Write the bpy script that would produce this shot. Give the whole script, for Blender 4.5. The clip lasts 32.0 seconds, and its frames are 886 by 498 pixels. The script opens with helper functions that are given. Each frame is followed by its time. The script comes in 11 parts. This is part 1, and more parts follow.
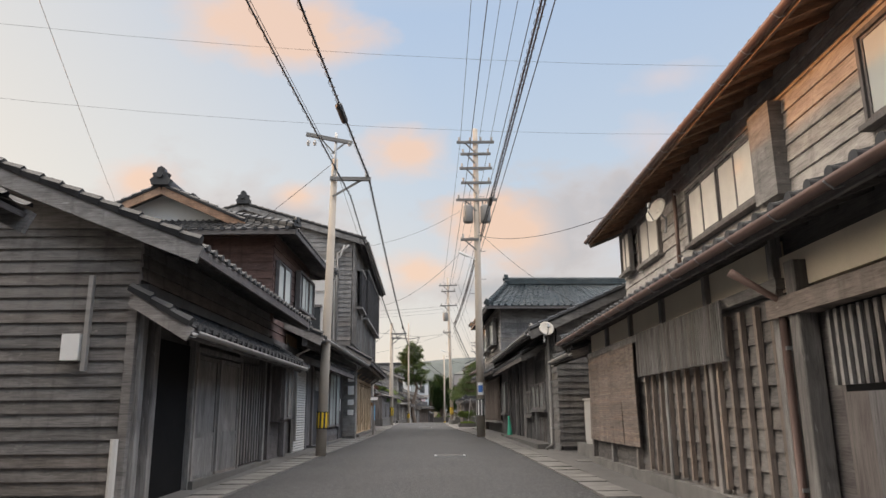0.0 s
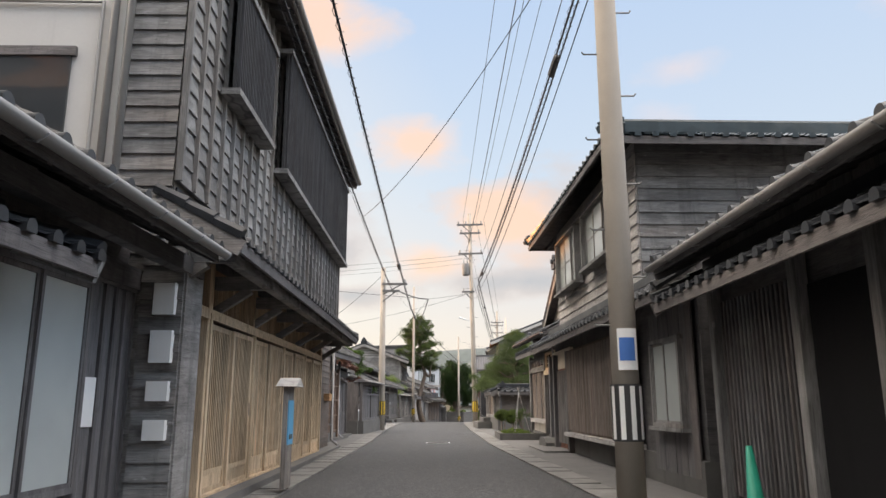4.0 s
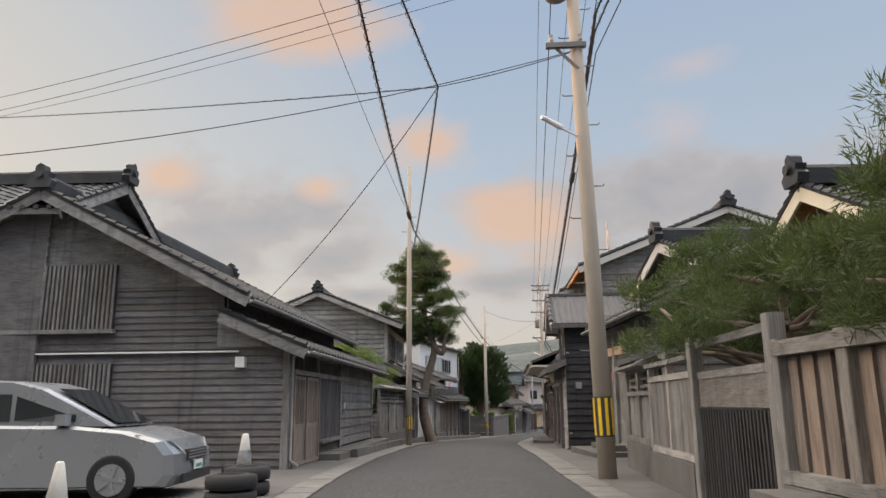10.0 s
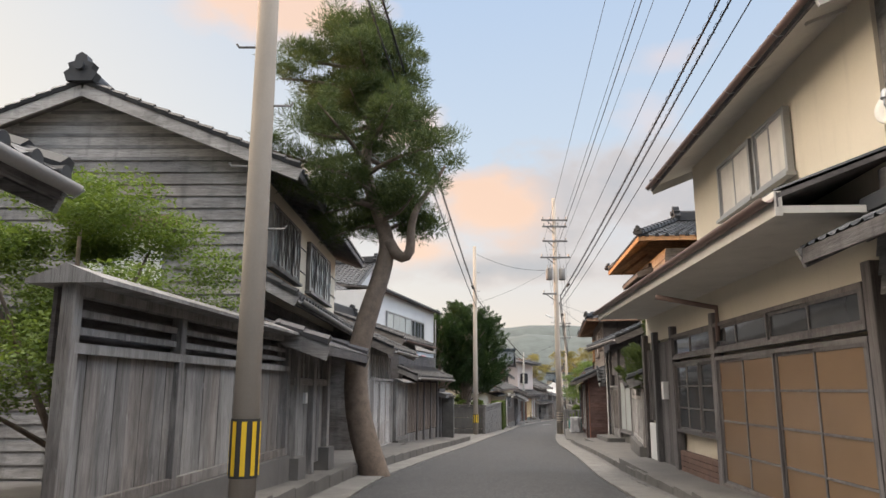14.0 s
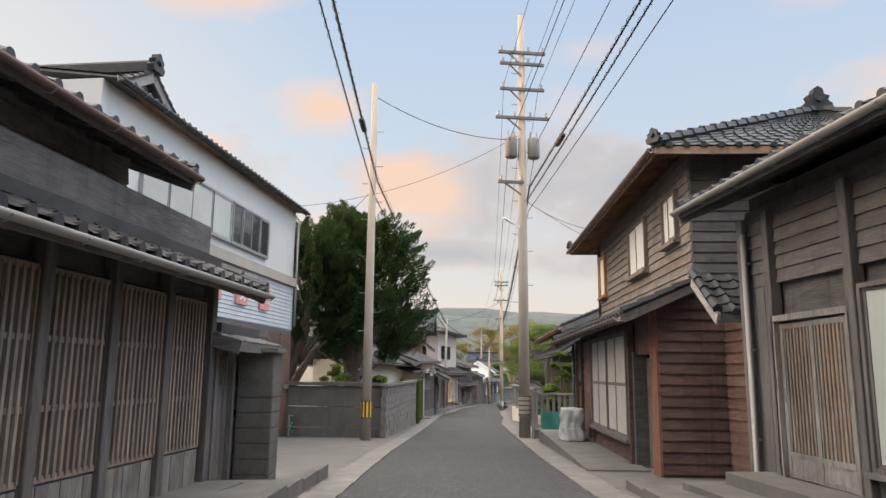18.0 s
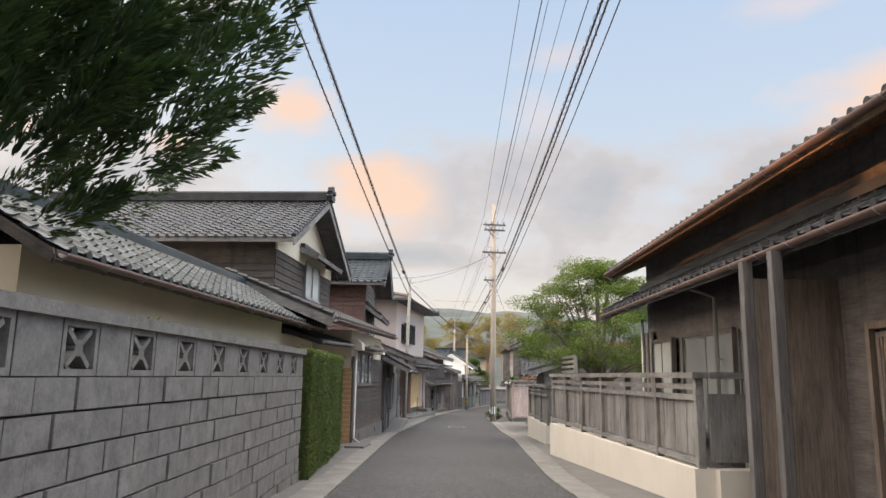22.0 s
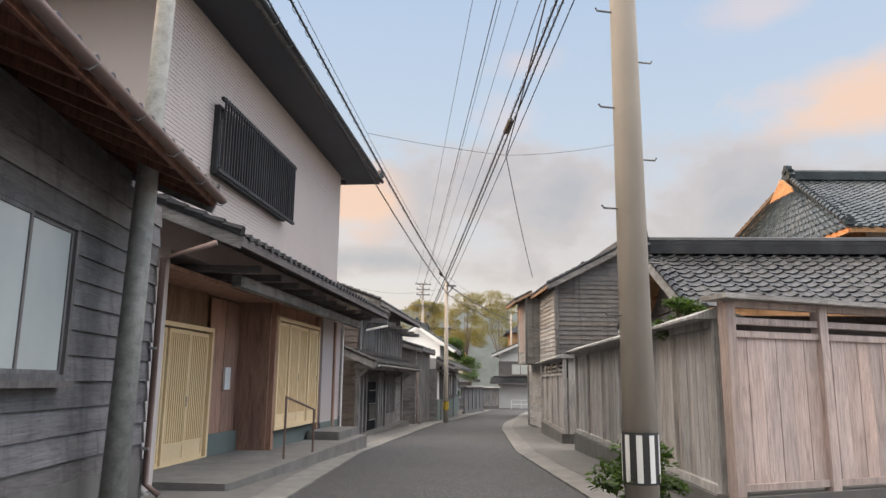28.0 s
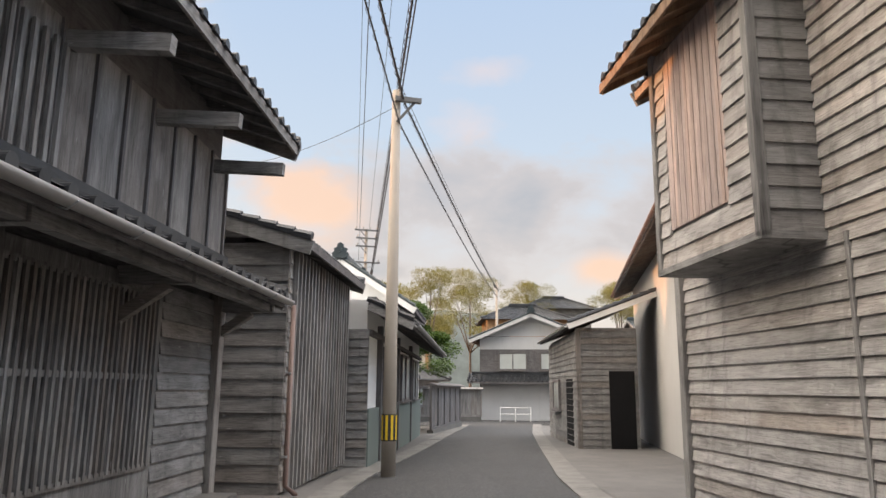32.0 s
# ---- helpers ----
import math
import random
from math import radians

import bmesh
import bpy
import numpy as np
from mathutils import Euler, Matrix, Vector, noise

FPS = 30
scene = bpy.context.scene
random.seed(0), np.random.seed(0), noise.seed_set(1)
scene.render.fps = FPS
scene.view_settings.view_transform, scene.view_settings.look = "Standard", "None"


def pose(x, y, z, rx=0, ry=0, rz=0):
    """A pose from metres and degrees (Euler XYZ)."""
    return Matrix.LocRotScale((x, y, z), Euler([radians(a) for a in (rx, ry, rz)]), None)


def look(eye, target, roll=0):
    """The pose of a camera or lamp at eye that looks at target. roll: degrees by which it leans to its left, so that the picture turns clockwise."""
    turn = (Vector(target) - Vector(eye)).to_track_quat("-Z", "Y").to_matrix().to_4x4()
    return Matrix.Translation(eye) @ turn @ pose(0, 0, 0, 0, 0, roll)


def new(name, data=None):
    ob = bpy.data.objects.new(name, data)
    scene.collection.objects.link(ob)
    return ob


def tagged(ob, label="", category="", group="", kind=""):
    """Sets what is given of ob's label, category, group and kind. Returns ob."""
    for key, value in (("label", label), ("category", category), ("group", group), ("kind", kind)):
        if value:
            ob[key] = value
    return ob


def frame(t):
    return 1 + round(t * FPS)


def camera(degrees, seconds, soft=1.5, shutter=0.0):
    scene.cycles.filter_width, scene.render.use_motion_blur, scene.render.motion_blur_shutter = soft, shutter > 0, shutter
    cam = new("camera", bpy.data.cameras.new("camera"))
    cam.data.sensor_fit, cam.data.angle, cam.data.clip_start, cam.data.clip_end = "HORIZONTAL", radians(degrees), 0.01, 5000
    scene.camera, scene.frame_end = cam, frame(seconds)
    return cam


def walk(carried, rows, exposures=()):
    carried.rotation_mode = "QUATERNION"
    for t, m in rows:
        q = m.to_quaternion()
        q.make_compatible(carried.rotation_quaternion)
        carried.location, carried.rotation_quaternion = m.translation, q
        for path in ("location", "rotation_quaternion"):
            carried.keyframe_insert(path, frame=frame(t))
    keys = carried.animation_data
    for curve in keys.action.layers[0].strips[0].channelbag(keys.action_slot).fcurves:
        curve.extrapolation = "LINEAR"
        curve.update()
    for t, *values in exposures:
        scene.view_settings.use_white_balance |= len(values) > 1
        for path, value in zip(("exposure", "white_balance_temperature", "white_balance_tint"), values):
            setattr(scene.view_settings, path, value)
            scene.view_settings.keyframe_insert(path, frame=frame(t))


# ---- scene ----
cam = camera(64.0, 32.0)
PATH = [
    (0.0, pose(-0.017, -0.022, 1.227, 103.00, 0.52, 0.09)),
    (0.5, pose(-0.092, 2.298, 1.267, 102.79, 0.53, 0.24)),
    (1.0, pose(-0.158, 4.630, 1.302, 102.63, 0.53, 0.41)),
    (1.5, pose(-0.225, 6.984, 1.334, 102.53, 0.45, 0.56)),
    (2.0, pose(-0.286, 9.348, 1.367, 102.49, 0.31, 0.66)),
    (2.5, pose(-0.353, 11.726, 1.402, 102.48, 0.18, 0.71)),
    (3.0, pose(-0.418, 14.103, 1.434, 102.46, 0.11, 0.74)),
    (3.5, pose(-0.491, 16.463, 1.464, 102.41, 0.08, 0.79)),
    (5.5, pose(-0.741, 25.744, 1.563, 102.07, 0.17, 1.12)),
    (6.0, pose(-0.808, 28.086, 1.569, 102.03, -0.02, 1.30)),
    (6.5, pose(-0.890, 30.439, 1.572, 102.01, -0.13, 1.47)),
    (7.0, pose(-0.976, 32.794, 1.573, 102.03, -0.10, 1.60)),
    (7.5, pose(-1.061, 35.158, 1.574, 102.07, 0.02, 1.71)),
    (8.0, pose(-1.157, 37.525, 1.574, 102.12, 0.20, 1.81)),
    (8.5, pose(-1.260, 39.905, 1.574, 102.18, 0.37, 1.88)),
    (9.0, pose(-1.358, 42.289, 1.575, 102.23, 0.49, 1.91)),
    (9.5, pose(-1.447, 44.665, 1.576, 102.28, 0.54, 1.91)),
    (10.0, pose(-1.546, 47.047, 1.577, 102.31, 0.50, 1.89)),
    (10.5, pose(-1.649, 49.425, 1.578, 102.30, 0.42, 1.84)),
    (11.0, pose(-1.744, 51.789, 1.575, 102.23, 0.34, 1.76)),
    (11.5, pose(-1.823, 54.155, 1.567, 102.09, 0.28, 1.61)),
    (12.0, pose(-1.897, 56.522, 1.552, 101.91, 0.22, 1.42)),
    (12.5, pose(-1.961, 58.911, 1.526, 101.72, 0.16, 1.17)),
    (13.0, pose(-2.013, 61.319, 1.491, 101.53, 0.07, 0.85)),
    (13.5, pose(-2.029, 63.741, 1.453, 101.36, -0.04, 0.37)),
    (14.0, pose(-1.999, 66.178, 1.412, 101.20, -0.12, -0.30)),
    (14.5, pose(-1.918, 68.631, 1.368, 101.05, -0.17, -1.19)),
    (15.0, pose(-1.801, 71.103, 1.323, 100.93, -0.20, -2.19)),
    (15.5, pose(-1.663, 73.575, 1.276, 100.83, -0.22, -3.24)),
    (17.5, pose(-0.665, 83.568, 0.934, 100.00, -0.55, -6.60)),
    (18.0, pose(-0.342, 86.095, 0.849, 99.93, -0.56, -7.09)),
    (18.5, pose(0.006, 88.665, 0.766, 99.90, -0.61, -7.51)),
    (19.0, pose(0.370, 91.298, 0.681, 99.90, -0.67, -7.87)),
    (19.5, pose(0.739, 93.988, 0.596, 99.92, -0.72, -8.17)),
    (20.0, pose(1.106, 96.721, 0.512, 99.97, -0.76, -8.44)),
    (20.5, pose(1.480, 99.478, 0.425, 100.02, -0.80, -8.72)),
    (21.0, pose(1.891, 102.261, 0.336, 100.07, -0.84, -9.03)),
    (21.5, pose(2.329, 105.062, 0.248, 100.12, -0.92, -9.37)),
    (22.0, pose(2.793, 107.867, 0.154, 100.17, -1.02, -9.70)),
    (22.5, pose(3.266, 110.662, 0.059, 100.20, -1.13, -10.00)),
    (23.0, pose(3.737, 113.431, -0.035, 100.24, -1.20, -10.27)),
    (23.5, pose(4.218, 116.164, -0.123, 100.30, -1.24, -10.50)),
    (24.0, pose(4.703, 118.872, -0.211, 100.37, -1.28, -10.71)),
    (24.5, pose(5.181, 121.561, -0.298, 100.42, -1.30, -10.91)),
    (25.0, pose(5.647, 124.214, -0.382, 100.47, -1.30, -11.10)),
    (25.5, pose(6.122, 126.853, -0.468, 100.51, -1.29, -11.30)),
    (27.5, pose(8.259, 137.262, -0.850, 100.58, -0.61, -12.07)),
    (28.0, pose(8.850, 140.120, -0.936, 100.59, -0.53, -12.22)),
    (28.5, pose(9.443, 142.993, -1.020, 100.60, -0.46, -12.39)),
    (29.0, pose(10.040, 145.860, -1.100, 100.65, -0.39, -12.58)),
    (29.5, pose(10.649, 148.698, -1.174, 100.74, -0.32, -12.80)),
    (30.0, pose(11.281, 151.515, -1.239, 100.87, -0.27, -13.12)),
    (30.5, pose(11.940, 154.330, -1.298, 100.98, -0.26, -13.55)),
    (31.0, pose(12.638, 157.152, -1.351, 101.06, -0.30, -14.12)),
    (31.5, pose(13.368, 159.985, -1.400, 101.10, -0.39, -14.80)),
    (32.0, pose(14.118, 162.827, -1.447, 101.13, -0.49, -15.54)),
]
EXPOSURE = [(t, e, 6650, 11.5) for t, e in ((0.0, 0.0), (1.5, 0.1), (3.0, 0.25), (6.0, 0.25), (7.0, 0.12), (8.0, -0.1), (9.0, -0.24), (11.0, -0.28), (12.0, -0.25), (13.0, -0.05), (15.0, 0.25), (18.0, 0.12), (20.0, 0.15), (21.0, 0.25), (22.0, 0.18), (23.0, 0.02), (24.0, 0.0), (25.0, 0.25), (28.0, 0.08), (30.5, 0.1), (32.0, 0.18))]
walk(cam, PATH, EXPOSURE)

# the street falls gently away from its middle
GY = [-51.0, -17.0, 0.0, 17.0, 38.2, 52.7, 63.8, 73.1, 83.3, 93.5, 108.0, 119.0, 127.5, 136.8, 146.2, 161.5, 182.8, 212.5, 340.0]
GZ = [-0.355, -0.057, 0.070, 0.299, 0.410, 0.427, 0.367, 0.155, -0.214, -0.590, -1.105, -1.462, -1.725, -1.998, -2.252, -2.635, -3.103, -3.485, -3.910]


def gz(y):
    return float(np.interp(y, GY, GZ))

# ---- light ----
SUN_AZ = radians(-62)      # bearing of the low sun, from +y towards +x
SUN_EL = radians(3.2)
world = bpy.data.worlds.new("world")
scene.world = world
world.use_nodes = True


class N:
    """Small wrapper to write node trees in short lines."""

    def __init__(self, tree):
        self.t = tree

    def add(self, kind, **kw):
        n = self.t.nodes.new(kind)
        ins = kw.pop("ins", {})
        if "operation" in kw:
            n.operation = kw["operation"]
        if "use_clamp" in kw:
            n.use_clamp = kw["use_clamp"]
        if "data_type" in kw:
            n.data_type = kw["data_type"]
        if "blend_type" in kw:
            n.blend_type = kw["blend_type"]
        if "feature" in kw:
            n.feature = kw["feature"]
        if "sky_type" in kw:
            n.sky_type, n.sun_disc = kw["sky_type"], kw["sun_disc"]
            n.sun_elevation, n.sun_rotation = kw["sun_elevation"], kw["sun_rotation"]
        for k, v in ins.items():
            s = n.inputs[k]
            if isinstance(v, bpy.types.NodeSocket):
                self.t.links.new(v, s)
            else:
                s.default_value = v
        return n

    def math(self, op, a, b=0.0, c=None, clamp=False):
        ins = {0: a, 1: b}
        if c is not None:
            ins[2] = c
        return self.add("ShaderNodeMath", operation=op, use_clamp=clamp, ins=ins).outputs[0]

    def mix(self, f, a, b, blend="MIX"):
        return self.add("ShaderNodeMix", data_type="RGBA", blend_type=blend, ins={0: f, 6: a, 7: b}).outputs[2]

    def noise(self, vec, scale, detail=4.0, rough=0.55, dist=0.0):
        return self.add("ShaderNodeTexNoise", ins={"Vector": vec, "Scale": scale, "Detail": detail, "Roughness": rough, "Distortion": dist}).outputs[0]

    def ramp(self, f, stops):
        n = self.add("ShaderNodeValToRGB", ins={0: f})
        e = n.color_ramp.elements
        while len(e) < len(stops):
            e.new(0.5)
        for el, (p, c) in zip(e, stops):
            el.position, el.color = p, (*c, 1)
        return n.outputs[0]

    def remap(self, v, a, b, c=0.0, d=1.0):
        return self.add("ShaderNodeMapRange", ins={0: v, 1: a, 2: b, 3: c, 4: d}).outputs[0]


def build_world():
    w = N(world.node_tree)
    world.node_tree.nodes.clear()
    co = w.add("ShaderNodeTexCoord").outputs["Generated"]
    sep = w.add("ShaderNodeSeparateXYZ", ins={0: co})
    x, y, z = sep.outputs
    sky = w.add("ShaderNodeTexSky", sky_type="NISHITA", sun_disc=False, sun_elevation=SUN_EL, sun_rotation=SUN_AZ).outputs[0]
    # clear evening sky: cream by the horizon and towards the sun, blue overhead and away from it
    up = w.ramp(z, [(0.0, (0.80, 0.70, 0.62)), (0.10, (0.76, 0.72, 0.70)), (0.30, (0.58, 0.69, 0.82)), (0.52, (0.47, 0.61, 0.82)), (0.85, (0.80, 0.72, 0.63))])
    warm = w.remap(w.math("ADD", w.math("MULTIPLY", x, -1.0), w.math("MULTIPLY", z, -0.55)), -0.22, 0.42)
    clear = w.mix(warm, up, (0.84, 0.80, 0.73, 1))
    lift = w.remap(z, 0.54, 0.80, 0.93, 5.4)        # overhead sky, out of view, brightened to light road and fronts
    # clouds by bearing and height in degrees: rosy puffs where the low sun reaches them, grey banks low ahead
    flat = w.add("ShaderNodeCombineXYZ", ins={0: x, 1: y, 2: w.math("MULTIPLY", z, 1.7)}).outputs[0]
    n1 = w.noise(flat, 9.0, 6.0, 0.55, 0.2)
    n2 = w.noise(flat, 3.2, 3.0, 0.5)
    rag = w.math("ADD", w.math("MULTIPLY", w.math("SUBTRACT", n1, 0.5), 2.1), w.math("MULTIPLY", w.math("SUBTRACT", n2, 0.5), 1.5))
    bear = w.math("MULTIPLY", w.math("ARCTAN2", x, y), 57.2958)
    high = w.math("MULTIPLY", w.math("ARCSINE", z), 57.2958)

    def puff(a0, e0, aw, eh, flat_foot=1.0):
        p = w.math("DIVIDE", w.math("SUBTRACT", bear, a0), aw)
        q = w.math("DIVIDE", w.math("SUBTRACT", high, e0), eh)
        if flat_foot != 1.0:
            q = w.math("MAXIMUM", q, w.math("MULTIPLY", q, -flat_foot))
        d = w.math("SQRT", w.math("ADD", w.math("MULTIPLY", p, p), w.math("MULTIPLY", q, q)))
        return w.math("SUBTRACT", w.math("ADD", rag, 1.0), d)

    def most(items):
        out = items[0]
        for i in items[1:]:
            out = w.math("MAXIMUM", out, i)
        return out
    rosy = most([puff(-15.8, 29.8, 9.5, 3.6), puff(-2.7, 20.5, 4.6, 2.3), puff(4.6, 14.4, 5.4, 3.4), puff(-2.2, 11.2, 3.8, 1.8), puff(-24.0, 17.2, 3.6, 2.0), puff(-42.0, 21.0, 7.0, 3.0), puff(46.0, 20.0, 9.0, 3.0), puff(29.0, 9.4, 4.5, 1.6), puff(-12.2, 17.2, 2.6, 1.3)])
    pale = most([puff(16.8, 21.4, 4.6, 2.2), puff(19.0, 25.3, 4.2, 1.8), puff(38.0, 27.0, 6.0, 2.0)])
    grey = most([puff(-18.0, 14.0, 9.5, 4.8), puff(-11.0, 11.5, 5.5, 2.6), puff(18.5, 14.8, 15.0, 4.4, 0.75), puff(36.0, 13.0, 12.0, 4.5), puff(-46.0, 12.0, 14.0, 4.0), puff(6.0, 9.6, 9.0, 1.3), puff(-8.0, 8.6, 7.0, 1.2)])
    grey_in = w.remap(grey, -0.25, 0.35)
    dull = w.mix(w.remap(grey, 0.1, 0.95), (0.66, 0.60, 0.59, 1), (0.45, 0.465, 0.51, 1))
    lit = w.mix(w.remap(rosy, 0.1, 0.9), (0.88, 0.70, 0.62, 1), (0.96, 0.67, 0.50, 1))
    col = w.mix(w.math("MULTIPLY", grey_in, 0.88), clear, dull)
    col = w.mix(w.math("MULTIPLY", w.remap(pale, 0.0, 0.8), 0.55), col, (0.83, 0.70, 0.68, 1))
    col = w.mix(w.math("MULTIPLY", w.remap(rosy, -0.1, 0.75), 0.88), col, lit)
    col = w.mix(0.04, col, sky)
    # unseen afterglow sunward and pale fill opposite, both added to light house fronts
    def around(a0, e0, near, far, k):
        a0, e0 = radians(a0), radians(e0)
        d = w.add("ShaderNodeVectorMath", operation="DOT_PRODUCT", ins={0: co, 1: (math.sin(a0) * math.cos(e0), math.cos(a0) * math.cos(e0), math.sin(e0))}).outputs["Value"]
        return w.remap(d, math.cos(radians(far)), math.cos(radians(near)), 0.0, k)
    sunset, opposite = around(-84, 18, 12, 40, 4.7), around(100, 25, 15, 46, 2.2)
    col = w.mix(w.math("MULTIPLY", sunset, 0.16), col, (0.98, 0.80, 0.62, 1))
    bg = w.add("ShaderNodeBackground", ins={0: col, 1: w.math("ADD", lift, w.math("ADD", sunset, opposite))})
    out = w.add("ShaderNodeOutputWorld")
    world.node_tree.links.new(bg.outputs[0], out.inputs[0])


build_world()
sun = new("sun", bpy.data.lights.new("sun", "SUN"))
sun.data.energy, sun.data.angle, sun.data.color = 3.0, radians(0.6), (1.0, 0.42, 0.14)
_d = Vector((math.sin(SUN_AZ) * math.cos(SUN_EL), math.cos(SUN_AZ) * math.cos(SUN_EL), math.sin(SUN_EL)))
sun.matrix_world = look(_d * 100, (0, 0, 0))

# ---- materials ----


def material(name, build):
    m = bpy.data.materials.new(name)
    m.use_nodes = True
    m.node_tree.nodes.clear()
    w = N(m.node_tree)
    b = w.add("ShaderNodeBsdfPrincipled")
    out = w.add("ShaderNodeOutputMaterial")
    m.node_tree.links.new(b.outputs[0], out.inputs[0])
    build(w, b)
    return m


def setin(w, b, **kw):
    names = {"col": "Base Color", "rough": "Roughness", "metal": "Metallic", "normal": "Normal", "spec": "Specular IOR Level", "trans": "Transmission Weight", "sub": "Subsurface Weight", "ior": "IOR"}
    for k, v in kw.items():
        s = b.inputs[names[k]]
        if isinstance(v, bpy.types.NodeSocket):
            w.t.links.new(v, s)
        else:
            s.default_value = v


def bump(w, h, strength=0.3, dist=0.01):
    return w.add("ShaderNodeBump", ins={"Strength": strength, "Distance": dist, "Height": h}).outputs[0]


def c4(c):
    return (*c, 1)


def mul(c, k):
    return tuple(min(1.0, v * k) for v in c)


def wood(name, base, grain="x", worn=(0.30, 0.28, 0.26), wornness=0.5, rough=0.8):
    """Weathered timber: long grain, pale worn patches, dark rain streaks, and a shade of its own for each piece."""
    def f(w, b):
        co = w.add("ShaderNodeTexCoord").outputs["Object"]
        geo = w.add("ShaderNodeNewGeometry")
        pos = geo.outputs["Position"]
        st = {"x": (1.2, 1.2, 22), "z": (22, 22, 1.0)}[grain]
        mp = w.add("ShaderNodeMapping", ins={0: pos, 3: st}).outputs[0]
        rnd = w.add("ShaderNodeObjectInfo").outputs["Random"]
        isl = geo.outputs["Random Per Island"]
        off = w.add("ShaderNodeCombineXYZ", ins={0: w.math("MULTIPLY", rnd, 37.0), 1: w.math("MULTIPLY", isl, 11.0), 2: 0.0}).outputs[0]
        mp2 = w.add("ShaderNodeVectorMath", operation="ADD", ins={0: mp, 1: off}).outputs[0]
        g0 = w.noise(mp2, 3.0, 7.0, 0.65, 0.4)
        g = w.remap(g0, 0.28, 0.72)
        big = w.noise(pos, 0.7, 3.0, 0.55)
        mid = w.noise(w.add("ShaderNodeVectorMath", operation="ADD", ins={0: w.add("ShaderNodeMapping", ins={0: pos, 3: {"x": (2.2, 2.2, 7), "z": (7, 7, 1.6)}[grain]}).outputs[0], 1: off}).outputs[0], 1.0, 5.0, 0.65, 0.6)
        dark, light = c4(mul(base, 0.38)), c4(mul(base, 1.6))
        col = w.mix(w.math("ADD", w.math("MULTIPLY", g, 0.55), w.math("MULTIPLY", w.remap(mid, 0.3, 0.7), 0.45)), dark, light)
        shade = w.remap(w.math("ADD", w.math("MULTIPLY", rnd, 0.6), w.math("MULTIPLY", isl, 0.4)), 0, 1, 0.66, 1.34)
        col = w.mix(1.0, col, w.add("ShaderNodeCombineColor", ins={0: shade, 1: shade, 2: shade}).outputs[0], "MULTIPLY")
        warmth = w.math("FRACT", w.math("MULTIPLY", w.math("ADD", rnd, isl), 7.3))
        col = w.mix(w.remap(warmth, 0.55, 1.0, 0.0, 0.4), col, w.mix(1.0, col, (1.18, 0.97, 0.80, 1), "MULTIPLY"))
        wear = w.math("MULTIPLY", w.remap(w.math("ADD", big, w.math("MULTIPLY", mid, 0.5)), 0.70, 0.95), wornness, clamp=True)
        col = w.mix(wear, col, c4(worn))
        streak = w.noise(w.add("ShaderNodeMapping", ins={0: pos, 3: (6, 6, 0.35)}).outputs[0], 1.0, 5.0, 0.65)
        col = w.mix(w.remap(streak, 0.53, 0.75, 0.0, 0.65), col, c4(mul(base, 0.33)))
        fleck = w.noise(w.add("ShaderNodeMapping", ins={0: pos, 3: {"x": (5, 5, 16), "z": (16, 16, 4)}[grain]}).outputs[0], 1.3, 3.0, 0.6)
        col = w.mix(w.remap(fleck, 0.66, 0.76, 0.0, 0.6), col, c4(mul(worn, 1.25)))
        crack = w.noise(w.add("ShaderNodeMapping", ins={0: mp2, 3: (0.5, 0.5, 2.2) if grain == "x" else (2.2, 2.2, 0.5)}).outputs[0], 2.0, 2.0, 0.5)
        col = w.mix(w.remap(w.math("ABSOLUTE", w.math("SUBTRACT", crack, 0.5)), 0.0, 0.018, 0.75, 0.0), col, c4(mul(base, 0.22)))
        setin(w, b, col=col, rough=w.remap(g, 0, 1, rough - 0.12, rough + 0.1), normal=bump(w, w.math("ADD", g0, w.math("MULTIPLY", mid, 0.6)), 0.55, 0.012), spec=0.3)
    return material(name, f)


def pine_wood():
    """New pine joinery: pale, even, with faint straight grain."""
    def f(w, b):
        pos = w.add("ShaderNodeNewGeometry").outputs["Position"]
        rnd = w.add("ShaderNodeObjectInfo").outputs["Random"]
        g = w.noise(w.add("ShaderNodeMapping", ins={0: pos, 3: (30, 30, 1.2)}).outputs[0], 2.0, 5.0, 0.6)
        big = w.noise(pos, 1.5, 3.0)
        col = w.mix(w.remap(g, 0.3, 0.7), (0.70, 0.52, 0.30, 1), (0.80, 0.64, 0.40, 1))
        col = w.mix(w.remap(big, 0.4, 0.7, 0.0, 0.25), col, (0.84, 0.70, 0.48, 1))
        col = w.mix(w.remap(rnd, 0, 1, 0.0, 0.18), col, (0.62, 0.45, 0.26, 1))
        setin(w, b, col=col, rough=0.55, normal=bump(w, g, 0.15, 0.004), spec=0.35)
    return material("fresh_pine_wood", f)


